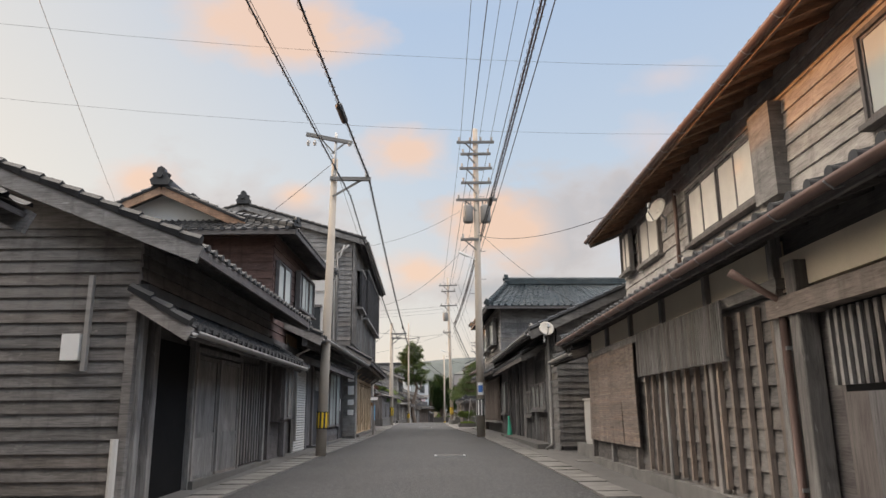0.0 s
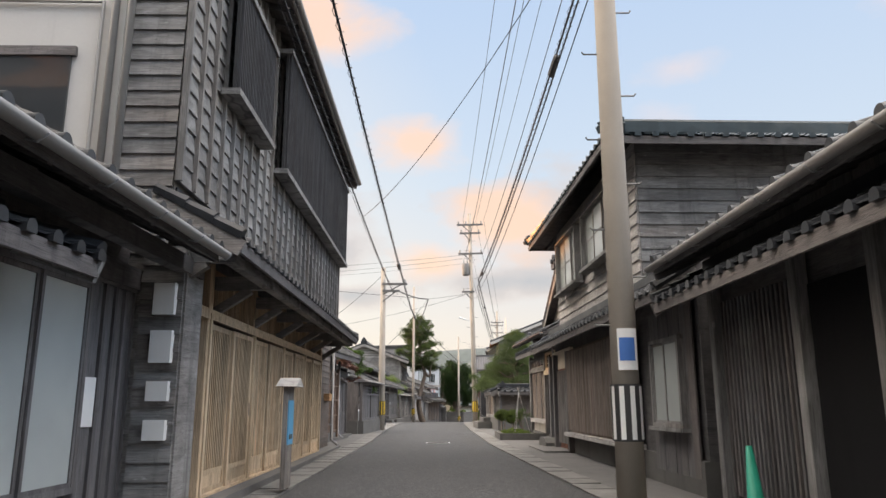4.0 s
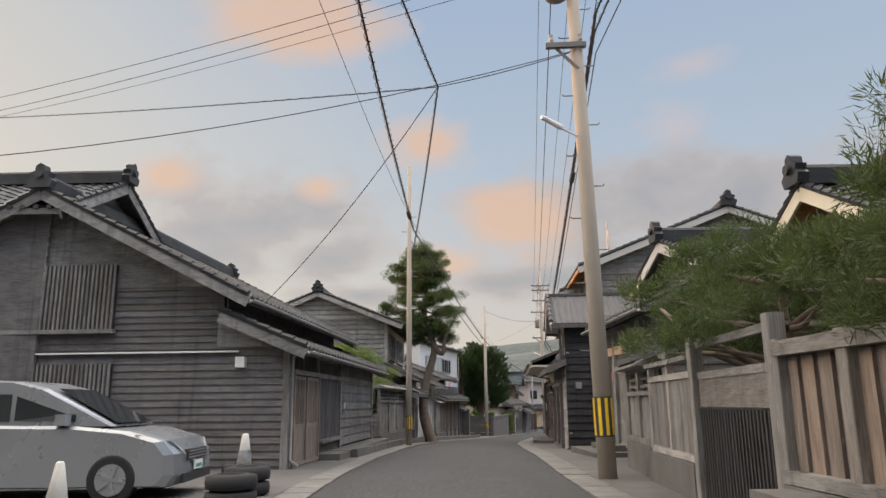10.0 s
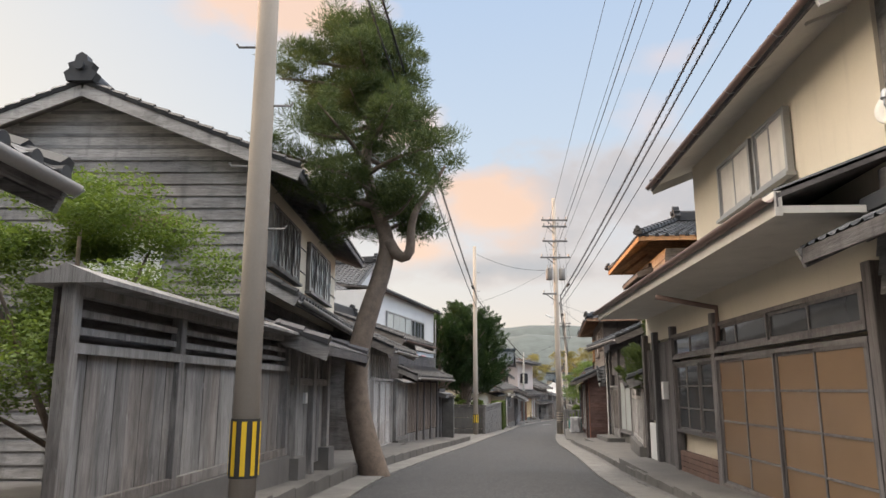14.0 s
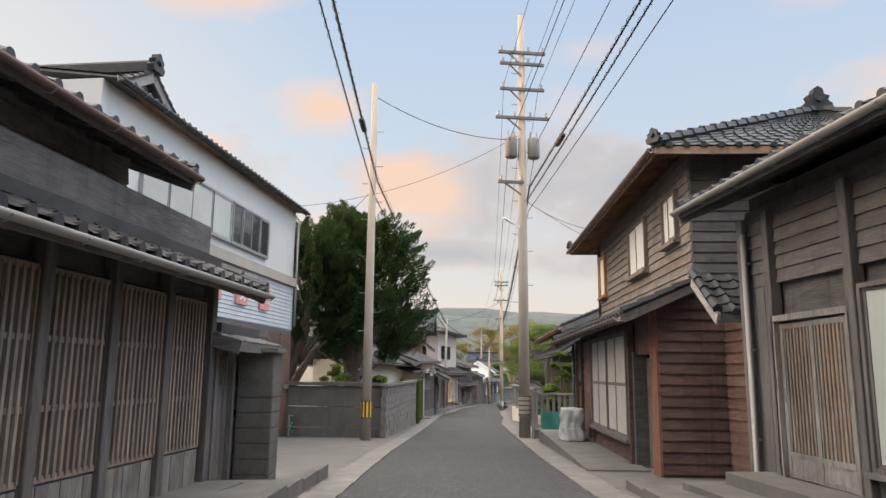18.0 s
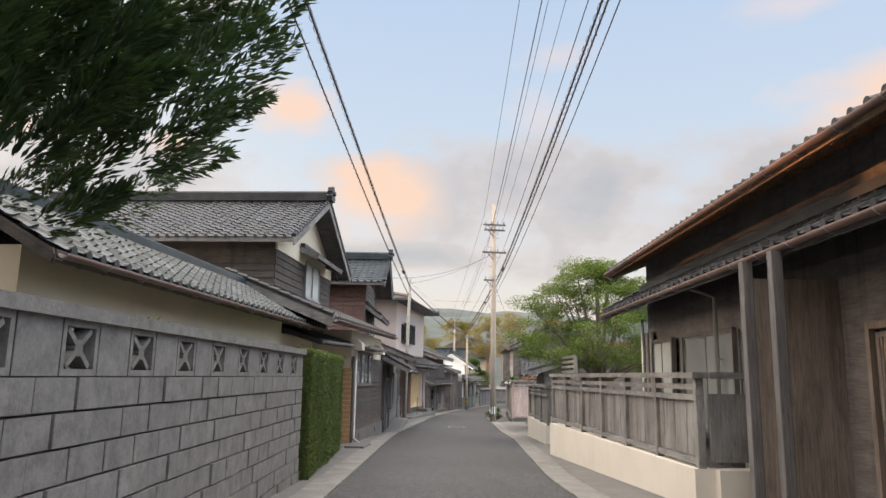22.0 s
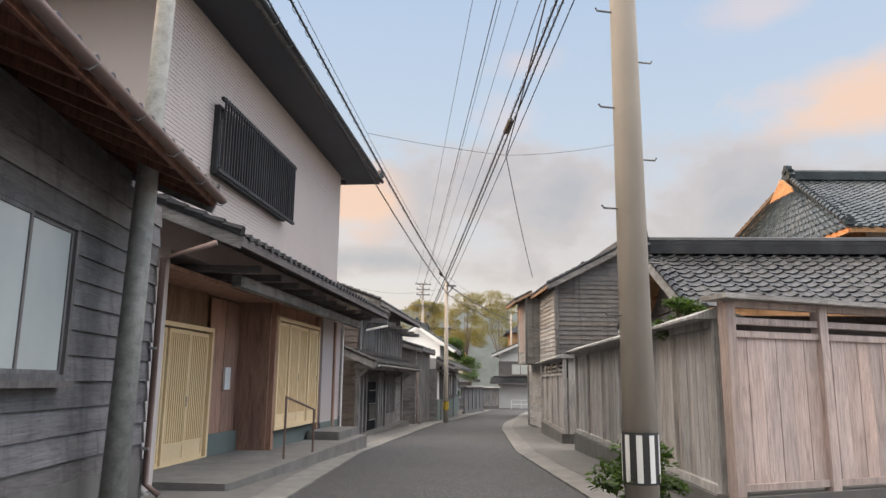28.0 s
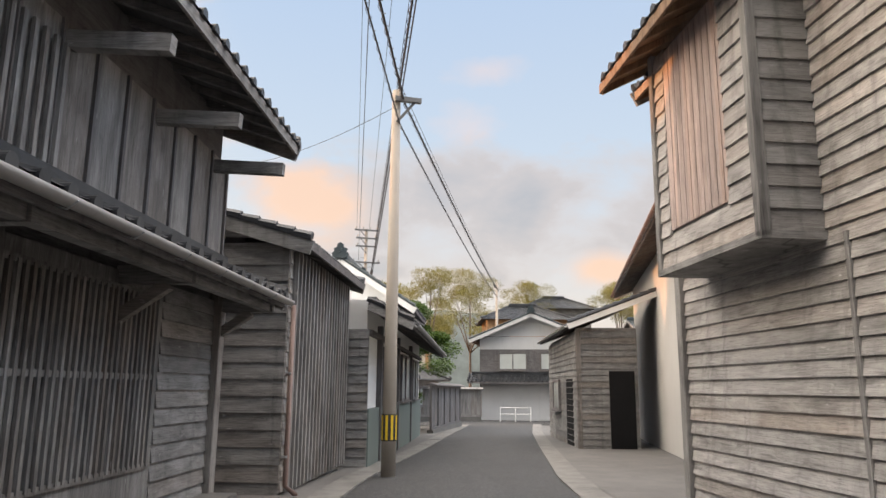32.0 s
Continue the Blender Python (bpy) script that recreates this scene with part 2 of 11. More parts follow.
def plain(name, base, rough=0.6, spread=0.18, scale=2.5, fine=60.0, metal=0.0, bumpiness=0.1, spec=0.4, dirt=0.35):
    """Paint, plaster, concrete and the like: cloudy at two scales, fine grain, dirt in streaks."""
    def f(w, b):
        pos = w.add("ShaderNodeNewGeometry").outputs["Position"]
        rnd = w.add("ShaderNodeObjectInfo").outputs["Random"]
        a = w.noise(pos, scale, 5.0, 0.6)
        g = w.noise(pos, fine, 3.0, 0.6)
        v = w.math("ADD", w.math("MULTIPLY", a, 0.7), w.math("MULTIPLY", g, 0.3))
        col = w.mix(w.remap(v, 0.3, 0.7), c4(mul(base, 1 - spread)), c4(mul(base, 1 + spread)))
        col = w.mix(w.remap(rnd, 0, 1, 0.0, 0.18), col, c4(mul(base, 0.6)))
        streak = w.noise(w.add("ShaderNodeMapping", ins={0: pos, 3: (4, 4, 0.4)}).outputs[0], 1.0, 5.0, 0.62)
        col = w.mix(w.remap(streak, 0.56, 0.82, 0.0, dirt), col, c4(mul(base, 0.45)))
        setin(w, b, col=col, rough=w.remap(a, 0.2, 0.8, max(0.05, rough - 0.1), min(1.0, rough + 0.1)), metal=metal, normal=bump(w, g, bumpiness, 0.004), spec=spec)
    return material(name, f)


def tile_mat(name, base, rough=0.32):
    def f(w, b):
        geo = w.add("ShaderNodeNewGeometry")
        pos = geo.outputs["Position"]
        isl = geo.outputs["Random Per Island"]
        rnd = w.add("ShaderNodeObjectInfo").outputs["Random"]
        a = w.noise(pos, 1.3, 4.0, 0.6)
        cell = w.add("ShaderNodeTexVoronoi", ins={"Vector": pos, "Scale": 3.6}).outputs["Color"]
        cellv = w.add("ShaderNodeSeparateColor", ins={0: cell}).outputs[0]
        v = w.math("ADD", w.math("MULTIPLY", cellv, 0.5), w.math("MULTIPLY", w.math("ADD", rnd, isl), 0.25))
        col = w.mix(v, c4(mul(base, 0.6)), c4(mul(base, 1.5)))
        col = w.mix(w.remap(a, 0.52, 0.8, 0, 0.35), col, c4((0.13, 0.133, 0.125)))
        g = w.noise(pos, 45.0, 3.0)
        setin(w, b, col=col, rough=w.remap(a, 0.2, 0.8, rough - 0.1, rough + 0.2), normal=bump(w, g, 0.15, 0.004), spec=0.28)
    return material(name, f)


def glassy(name, base, rough=0.12, spec=0.6):
    """Obscured pane: pale or dark, glossy, softly uneven."""
    def f(w, b):
        pos = w.add("ShaderNodeNewGeometry").outputs["Position"]
        rnd = w.add("ShaderNodeObjectInfo").outputs["Random"]
        a = w.noise(pos, 1.1, 3.0)
        col = w.mix(a, c4(mul(base, 0.75)), c4(mul(base, 1.2)))
        col = w.mix(w.remap(rnd, 0, 1, 0, 0.25), col, c4(mul(base, 0.6)))
        setin(w, b, col=col, rough=rough, spec=spec, normal=bump(w, a, 0.05, 0.02))
    return material(name, f)


def asphalt_mat():
    def f(w, b):
        pos = w.add("ShaderNodeNewGeometry").outputs["Position"]
        big = w.noise(pos, 0.35, 4.0, 0.6)
        cells = w.add("ShaderNodeTexVoronoi", ins={"Vector": pos, "Scale": 40.0})
        stone = cells.outputs["Distance"]
        tone = w.add("ShaderNodeSeparateColor", ins={0: cells.outputs["Color"]}).outputs[0]
        grit = w.noise(pos, 24.0, 4.0, 0.75)
        col = w.mix(w.remap(big, 0.3, 0.7), (0.033, 0.034, 0.037, 1), (0.054, 0.055, 0.058, 1))
        col = w.mix(w.remap(tone, 0.4, 1.0, 0.0, 0.9), col, (0.165, 0.168, 0.175, 1))
        col = w.mix(w.remap(stone, 0.32, 0.6, 0.0, 0.9), col, (0.022, 0.022, 0.024, 1))
        col = w.mix(w.remap(grit, 0.5, 0.72, 0.0, 0.6), col, (0.12, 0.121, 0.124, 1))
        track = w.noise(w.add("ShaderNodeMapping", ins={0: pos, 3: (1.6, 0.12, 1)}).outputs[0], 1.0, 3.0, 0.5)
        col = w.mix(w.remap(track, 0.45, 0.7, 0.0, 0.4), col, (0.045, 0.0445, 0.044, 1))
        crack = w.add("ShaderNodeTexVoronoi", feature="DISTANCE_TO_EDGE", ins={"Vector": w.add("ShaderNodeVectorMath", operation="ADD", ins={0: pos, 1: w.add("ShaderNodeTexNoise", ins={"Vector": pos, "Scale": 2.0}).outputs["Color"]}).outputs[0], "Scale": 0.22}).outputs["Distance"]
        col = w.mix(w.remap(crack, 0.0, 0.006, 0.45, 0.0), col, (0.05, 0.05, 0.05, 1))
        setin(w, b, col=col, rough=w.remap(big, 0.2, 0.8, 0.7, 0.9), normal=bump(w, w.math("MULTIPLY", stone, -1.0), 0.9, 0.012), spec=0.35)
    return material("asphalt", f)


def leaf_mat(name, a, bcol, rough=0.55):
    def f(w, b):
        isl = w.add("ShaderNodeNewGeometry").outputs["Random Per Island"]
        pos = w.add("ShaderNodeNewGeometry").outputs["Position"]
        n = w.noise(pos, 1.2, 3.0)
        col = w.mix(w.math("ADD", w.math("MULTIPLY", isl, 0.6), w.math("MULTIPLY", n, 0.4)), c4(a), c4(bcol))
        setin(w, b, col=col, rough=rough, spec=0.25)
        thin = w.add("ShaderNodeBsdfTranslucent", ins={0: w.mix(1.0, col, (1.5, 1.5, 0.8, 1), "MULTIPLY")})
        both = w.add("ShaderNodeMixShader", ins={0: 0.35, 1: b.outputs[0], 2: thin.outputs[0]})
        out = [n for n in w.t.nodes if n.bl_idname == "ShaderNodeOutputMaterial"][0]
        w.t.links.new(both.outputs[0], out.inputs[0])
    return material(name, f)


ASPHALT = asphalt_mat()
W_GREY = wood("weathered_grey_wood", (0.178, 0.174, 0.172), "x", (0.37, 0.365, 0.36), 0.5)
W_UMBERX = wood("umber_boards", (0.225, 0.195, 0.178), "x", (0.31, 0.28, 0.26), 0.4)
W_UMBER = wood("umber_lattice_wood", (0.215, 0.180, 0.157), "z", (0.27, 0.23, 0.20), 0.35)
W_GREYV = wood("weathered_grey_wood_upright", (0.178, 0.173, 0.170), "z", (0.37, 0.365, 0.36), 0.5)
W_PALE = wood("silvered_wood", (0.335, 0.322, 0.312), "x", (0.50, 0.485, 0.475), 0.6)
W_PALEV = wood("silvered_wood_upright", (0.335, 0.325, 0.318), "z", (0.50, 0.485, 0.475), 0.6)
W_DARK = wood("dark_stained_wood", (0.124, 0.119, 0.122), "x", (0.16, 0.145, 0.14), 0.3)
W_DARKV = wood("dark_stained_wood_upright", (0.124, 0.119, 0.122), "z", (0.16, 0.145, 0.14), 0.3)
W_BLIND = wood("faded_reed", (0.22, 0.183, 0.163), "x", (0.3, 0.25, 0.22), 0.3)
W_REDV = wood("dull_brown_lattice", (0.235, 0.175, 0.140), "z", (0.26, 0.19, 0.16), 0.3)
W_PORCH = wood("reddish_porch_wood", (0.33, 0.20, 0.15), "z", (0.30, 0.20, 0.16), 0.3)
W_SOOT = wood("sooty_dark_boards", (0.070, 0.060, 0.056), "x", (0.11, 0.10, 0.095), 0.3)
W_BROWND = wood("dusky_brown_boards", (0.130, 0.112, 0.102), "x", (0.21, 0.185, 0.17), 0.35)
W_MID = wood("dull_grey_boards", (0.140, 0.135, 0.133), "x", (0.29, 0.275, 0.26), 0.4)
W_PURP = wood("dark_purple_brown_boards", (0.105, 0.066, 0.060), "x", (0.17, 0.12, 0.11), 0.35)
# black wood; also put in as shade in an entry and behind vent slats
W_BLACK = wood("black_wood_and_shade", (0.04, 0.04, 0.044), "z", (0.07, 0.07, 0.075), 0.3)
W_BLACKX = wood("tarred_black_boards", (0.036, 0.037, 0.042), "x", (0.06, 0.06, 0.066), 0.3)
W_RED = wood("red_brown_wood", (0.192, 0.090, 0.064), "z", (0.26, 0.17, 0.14), 0.35)
W_REDX = wood("red_brown_boards", (0.150, 0.092, 0.080), "x", (0.20, 0.135, 0.12), 0.35)
W_BROWN = wood("brown_wood", (0.282, 0.179, 0.115), "z", (0.34, 0.26, 0.2), 0.3)
W_BROWNX = wood("brown_boards", (0.256, 0.160, 0.109), "x", (0.34, 0.26, 0.2), 0.35)
W_TAN = wood("tan_wood", (0.50, 0.385, 0.262), "z", (0.52, 0.42, 0.31), 0.3)
W_YELLOW = pine_wood()
W_PINK = wood("pinkish_cedar_boards", (0.50, 0.40, 0.365), "z", (0.34, 0.30, 0.29), 0.5)
# orange of a letter box; elsewhere low sunlight put into eaves and gable boards
W_ORANGE = wood("orange_and_sunlit_wood", (0.42, 0.24, 0.12), "x", (0.5, 0.34, 0.2), 0.2)
PLASTER = plain("cream_plaster", (0.66, 0.60, 0.49), 0.85, 0.06, 1.2, 40, dirt=0.2)
WHITE = plain("white_plaster", (0.74, 0.74, 0.73), 0.8, 0.05, 1.0, 40, dirt=0.22)
BEIGE = plain("pinkish_beige_siding", (0.49, 0.43, 0.41), 0.8, 0.06, 1.0, 60, dirt=0.15, bumpiness=0.3)
GREYP = plain("grey_panel", (0.5, 0.49, 0.475), 0.75, 0.06, 0.8, 40, dirt=0.25)
MOSS = plain("dark_green_grey_skirt", (0.13, 0.16, 0.15), 0.8, 0.12, 1.0, 40)
CONC = plain("concrete", (0.128, 0.124, 0.12), 0.9, 0.32, 1.6, 80, bumpiness=0.3, dirt=0.5)
CONC_S = plain("pale_gutter_slab", (0.165, 0.161, 0.154), 0.9, 0.42, 2.5, 90, bumpiness=0.4, dirt=0.5)
CONC_D = plain("old_dark_concrete", (0.122, 0.118, 0.112), 0.9, 0.38, 1.6, 80, bumpiness=0.3, dirt=0.6)
BLOCK = plain("concrete_block", (0.168, 0.162, 0.155), 0.92, 0.42, 7.0, 38, bumpiness=1.0, dirt=0.45)
RENDER = plain("aged_grey_render", (0.34, 0.315, 0.285), 0.85, 0.15, 1.4, 60, dirt=0.5)
CONC_L = plain("pale_rendered_concrete", (0.62, 0.58, 0.52), 0.85, 0.08, 1.2, 60, dirt=0.3)
IRON = plain("weathered_dark_steel", (0.17, 0.168, 0.165), 0.55, 0.2, 3.0, 30, metal=0.4)
GLAZE = plain("grey_glazed_porcelain", (0.36, 0.35, 0.34), 0.3, 0.15, 3.0, 30)
# near-black colour that stands in for shade inside openings
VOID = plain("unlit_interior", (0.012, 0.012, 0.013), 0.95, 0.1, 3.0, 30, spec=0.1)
PIER = plain("dark_split_block", (0.105, 0.103, 0.100), 0.95, 0.35, 5.0, 38, bumpiness=0.9, dirt=0.5)
SHOPW = plain("weathered_white_shopfront", (0.52, 0.53, 0.54), 0.7, 0.08, 0.9, 40, dirt=0.3)
FASCIA = plain("pale_blue_grey_fascia_boards", (0.46, 0.51, 0.55), 0.6, 0.14, 2.2, 60, dirt=0.35)
POLE = plain("pole_concrete", (0.36, 0.318, 0.272), 0.85, 0.1, 2.0, 60, dirt=0.3)
POLE_P = plain("flaking_blue_grey_pole", (0.25, 0.25, 0.235), 0.75, 0.45, 9.0, 60, dirt=0.5)
DRUM = plain("dull_transformer_paint", (0.20, 0.195, 0.19), 0.6, 0.15, 3.0, 30, dirt=0.4)
STEEL = plain("galvanised_steel", (0.38, 0.39, 0.40), 0.45, 0.15, 3.0, 30, metal=0.7)
TIN = plain("corrugated_tin", (0.085, 0.085, 0.092), 0.6, 0.2, 1.5, 30, metal=0.2)
TIN_D = plain("dark_metal_sheet", (0.06, 0.065, 0.075), 0.5, 0.2, 1.5, 30, metal=0.2)
COPPER = plain("brown_gutter", (0.17, 0.115, 0.10), 0.45, 0.15, 3, 40, metal=0.2)
GUTTER = plain("grey_gutter", (0.33, 0.32, 0.31), 0.5, 0.12, 3, 40, metal=0.2)
PVC = plain("pale_pvc", (0.55, 0.54, 0.52), 0.5, 0.08, 3, 40)
RUBBER = plain("black_rubber", (0.02, 0.02, 0.022), 0.8, 0.3, 6, 60)
WIRE = plain("cable_black", (0.018, 0.018, 0.022), 0.6, 0.2, 3, 40)
YELLOW = plain("yellow_band", (0.75, 0.50, 0.03), 0.55, 0.08, 4, 60)
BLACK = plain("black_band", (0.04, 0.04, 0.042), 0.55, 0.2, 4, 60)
GREEN = plain("green_net", (0.03, 0.19, 0.15), 0.7, 0.15, 4, 60)
GREEN_P = plain("green_plastic", (0.02, 0.30, 0.20), 0.5, 0.1, 4, 60)
BLUE = plain("blue_sign", (0.06, 0.16, 0.45), 0.5, 0.08, 4, 60)
SKYBLUE = plain("sky_blue_board", (0.10, 0.36, 0.60), 0.5, 0.08, 4, 60)
SIGNW = plain("white_enamel", (0.75, 0.75, 0.74), 0.45, 0.04, 3, 60)
PINKS = plain("faded_red_sign", (0.60, 0.27, 0.26), 0.6, 0.12, 4, 60)
BRICK_R = plain("dark_brown_brick", (0.15, 0.095, 0.078), 0.8, 0.3, 4, 90, bumpiness=0.4)
BRICK_T = plain("tan_facing_tile", (0.46, 0.28, 0.15), 0.6, 0.2, 6, 90, bumpiness=0.3)
SILVER = plain("silver_car_paint", (0.34, 0.36, 0.385), 0.28, 0.03, 1, 30, metal=0.6, spec=0.6, dirt=0.0, bumpiness=0.02)
CARGLASS = glassy("dark_car_glass", (0.02, 0.025, 0.03), 0.05, 0.8)
LAMPG = glassy("headlamp_glass", (0.55, 0.57, 0.6), 0.1, 0.8)
FROST = glassy("frosted_pane", (0.44, 0.47, 0.46), 0.18, 0.6)
SMOKE = glassy("grey_sash_pane", (0.20, 0.215, 0.215), 0.1, 0.7)
DRAPE = plain("drawn_curtain", (0.40, 0.39, 0.37), 0.9, 0.15, 3, 50)
CURTAIN = plain("white_curtain", (0.6, 0.58, 0.54), 0.9, 0.1, 3, 50)
DARKGL = glassy("dark_pane", (0.05, 0.055, 0.06), 0.06, 0.8)
AMBERGL = glassy("amber_panelled_pane", (0.19, 0.125, 0.074), 0.2, 0.5)
TILE = tile_mat("slate_roof_tile", (0.030, 0.032, 0.036), 0.36)
TILE_B = tile_mat("glazed_blue_grey_tile", (0.032, 0.043, 0.049), 0.3)
TARP = plain("grey_tarpaulin", (0.40, 0.40, 0.41), 0.45, 0.12, 5, 30, bumpiness=0.3)
BARK = plain("bark", (0.17, 0.135, 0.11), 0.95, 0.4, 7, 40, bumpiness=0.9)
L_PINE = leaf_mat("pine_needles", (0.03, 0.055, 0.026), (0.10, 0.125, 0.05))
L_JUN = leaf_mat("juniper_leaves", (0.016, 0.032, 0.018), (0.05, 0.084, 0.034))
L_BROAD = leaf_mat("broad_leaves", (0.065, 0.105, 0.03), (0.16, 0.215, 0.055))
L_HEDGE = leaf_mat("hedge_leaves", (0.035, 0.065, 0.018), (0.075, 0.125, 0.03))
L_CHERRY = leaf_mat("cherry_leaves", (0.06, 0.10, 0.03), (0.155, 0.21, 0.058))
L_CLIP = leaf_mat("clipped_hedge_leaves", (0.055, 0.082, 0.028), (0.105, 0.145, 0.042))
L_DARKR = leaf_mat("maroon_leaves", (0.06, 0.035, 0.035), (0.15, 0.07, 0.07))
# yellowed leaf colour holds the low sun on the far pines
L_SUNPINE = leaf_mat("sunlit_pine_tops", (0.10, 0.10, 0.035), (0.26, 0.22, 0.08))
HILL = plain("wooded_hill", (0.075, 0.088, 0.085), 0.95, 0.4, 0.12, 2.0, dirt=0.0)
SOIL = plain("garden_soil", (0.11, 0.095, 0.075), 0.95, 0.3, 3, 60, bumpiness=0.5)
EARTH = plain("verge_ground", (0.09, 0.087, 0.083), 0.95, 0.35, 0.8, 50, bumpiness=0.4)

# ---- builders ----


class MB:
    """Collects vertices and faces for one mesh."""

    def __init__(self):
        self.v, self.f = [], []

    def quad(self, a, b, c, d):
        n = len(self.v)
        self.v += [tuple(a), tuple(b), tuple(c), tuple(d)]
        self.f.append((n, n + 1, n + 2, n + 3))

    def poly(self, pts):
        n = len(self.v)
        self.v += [tuple(p) for p in pts]
        self.f.append(tuple(range(n, n + len(pts))))

    def box(self, x0, x1, y0, y1, z0, z1):
        n = len(self.v)
        self.v += [(x, y, z) for z in (z0, z1) for x, y in ((x0, y0), (x1, y0), (x1, y1), (x0, y1))]
        self.f += [tuple(n + i for i in q) for q in ((0, 3, 2, 1), (4, 5, 6, 7), (0, 1, 5, 4), (1, 2, 6, 5), (2, 3, 7, 6), (3, 0, 4, 7))]

    def prism(self, pts, axis, a0, a1):
        """Extrudes a flat outline (pairs) along an axis from a0 to a1."""
        n, k = len(self.v), len(pts)
        def put(p, a):
            return {"x": (a, p[0], p[1]), "y": (p[0], a, p[1]), "z": (p[0], p[1], a)}[axis]
        self.v += [put(p, a0) for p in pts] + [put(p, a1) for p in pts]
        self.f += [tuple(range(n + k - 1, n - 1, -1)), tuple(range(n + k, n + 2 * k))]
        self.f += [(n + i, n + (i + 1) % k, n + k + (i + 1) % k, n + k + i) for i in range(k)]

    def tube(self, pts, radii, seg=8, cap=True):
        """A round bar along points, with a radius at each."""
        pts = [Vector(p) for p in pts]
        if not hasattr(radii, "__len__"):
            radii = [radii] * len(pts)
        n0 = len(self.v)
        side = None
        for i, p in enumerate(pts):
            d = (pts[min(i + 1, len(pts) - 1)] - pts[max(i - 1, 0)]).normalized()
            if side is None:
                side = d.orthogonal().normalized()
            side = (side - d * side.dot(d)).normalized()
            other = d.cross(side)
            for k in range(seg):
                a = 2 * math.pi * k / seg
                self.v.append(tuple(p + (side * math.cos(a) + other * math.sin(a)) * radii[i]))
        for i in range(len(pts) - 1):
            for k in range(seg):
                a, b = n0 + i * seg + k, n0 + i * seg + (k + 1) % seg
                self.f.append((a, b, b + seg, a + seg))
        if cap:
            self.f.append(tuple(range(n0 + seg - 1, n0 - 1, -1)))
            e = n0 + (len(pts) - 1) * seg
            self.f.append(tuple(range(e, e + seg)))

    def mesh(self, name, mat, smooth=False):
        me = bpy.data.meshes.new(name)
        me.from_pydata(self.v, [], self.f)
        me.materials.append(mat)
        if smooth:
            me.polygons.foreach_set("use_smooth", [True] * len(me.polygons))
        me.update()
        return me


COUNT = {"n": 0}


def thing(name, label, category, m=None, group="", kind=""):
    ob = new(name)
    if m is not None:
        ob.matrix_basis = m
    tagged(ob, label, category, group, kind)
    return ob


def part(name, mb, mat, parent, label="", smooth=False, kind=""):
    me = mb if isinstance(mb, bpy.types.Mesh) else mb.mesh(name, mat, smooth)
    ob = new(name, me)
    ob.parent = parent
    COUNT["n"] += 1
    if label or kind:
        tagged(ob, label, kind=kind)
    return ob


def single(name, mb, mat, label, category, m=None, group="", kind="", smooth=False):
    ob = new(name, mb if isinstance(mb, bpy.types.Mesh) else mb.mesh(name, mat, smooth))
    if m is not None:
        ob.matrix_basis = m
    return tagged(ob, label, category, group, kind)


SHARED = {}


def shared(key, mat, make):
    k = (key, mat.name)
    if k not in SHARED:
        mb = MB()
        make(mb)
        SHARED[k] = mb.mesh(key, mat)
    return SHARED[k]


def unit_box(mb):
    mb.box(0, 1, 0, 1, 0, 1)


def soft_box(mb):
    """A unit box with its long edges eased a little."""
    e = 0.06
    mb.prism([(e, 0), (1 - e, 0), (1, e), (1, 1 - e), (1 - e, 1), (e, 1), (0, 1 - e), (0, e)], "z", 0, 1)


def lap_board(mb):
    """A lapped weatherboard, one long, one high: thin at its head, thick at its foot. Front looks to -y."""
    mb.prism([(0.0, 0.0), (-1.0, 0.0), (-0.35, 1.06), (0.0, 1.06)], "x", 0, 1)


def eave_cap(mb):
    """Rounded end of a roll tile with its drip lip, looking to -y."""
    k = 8
    ring = [(0.052 * math.cos(math.pi * i / k), 0.052 * math.sin(math.pi * i / k)) for i in range(k + 1)]
    mb.prism([(x, z) for x, z in ring] + [(-0.052, -0.03), (0.052, -0.03)], "y", -0.03, 0.10)


def place(name, me, parent, m, label=""):
    ob = new(name, me)
    ob.parent = parent
    ob.matrix_basis = m
    COUNT["n"] += 1
    if label:
        tagged(ob, label)
    return ob


def scaled(x, y, z, sx, sy, sz, rz=0):
    return Matrix.Translation((x, y, z)) @ Matrix.Rotation(radians(rz), 4, "Z") @ Matrix.Diagonal((sx, sy, sz, 1))


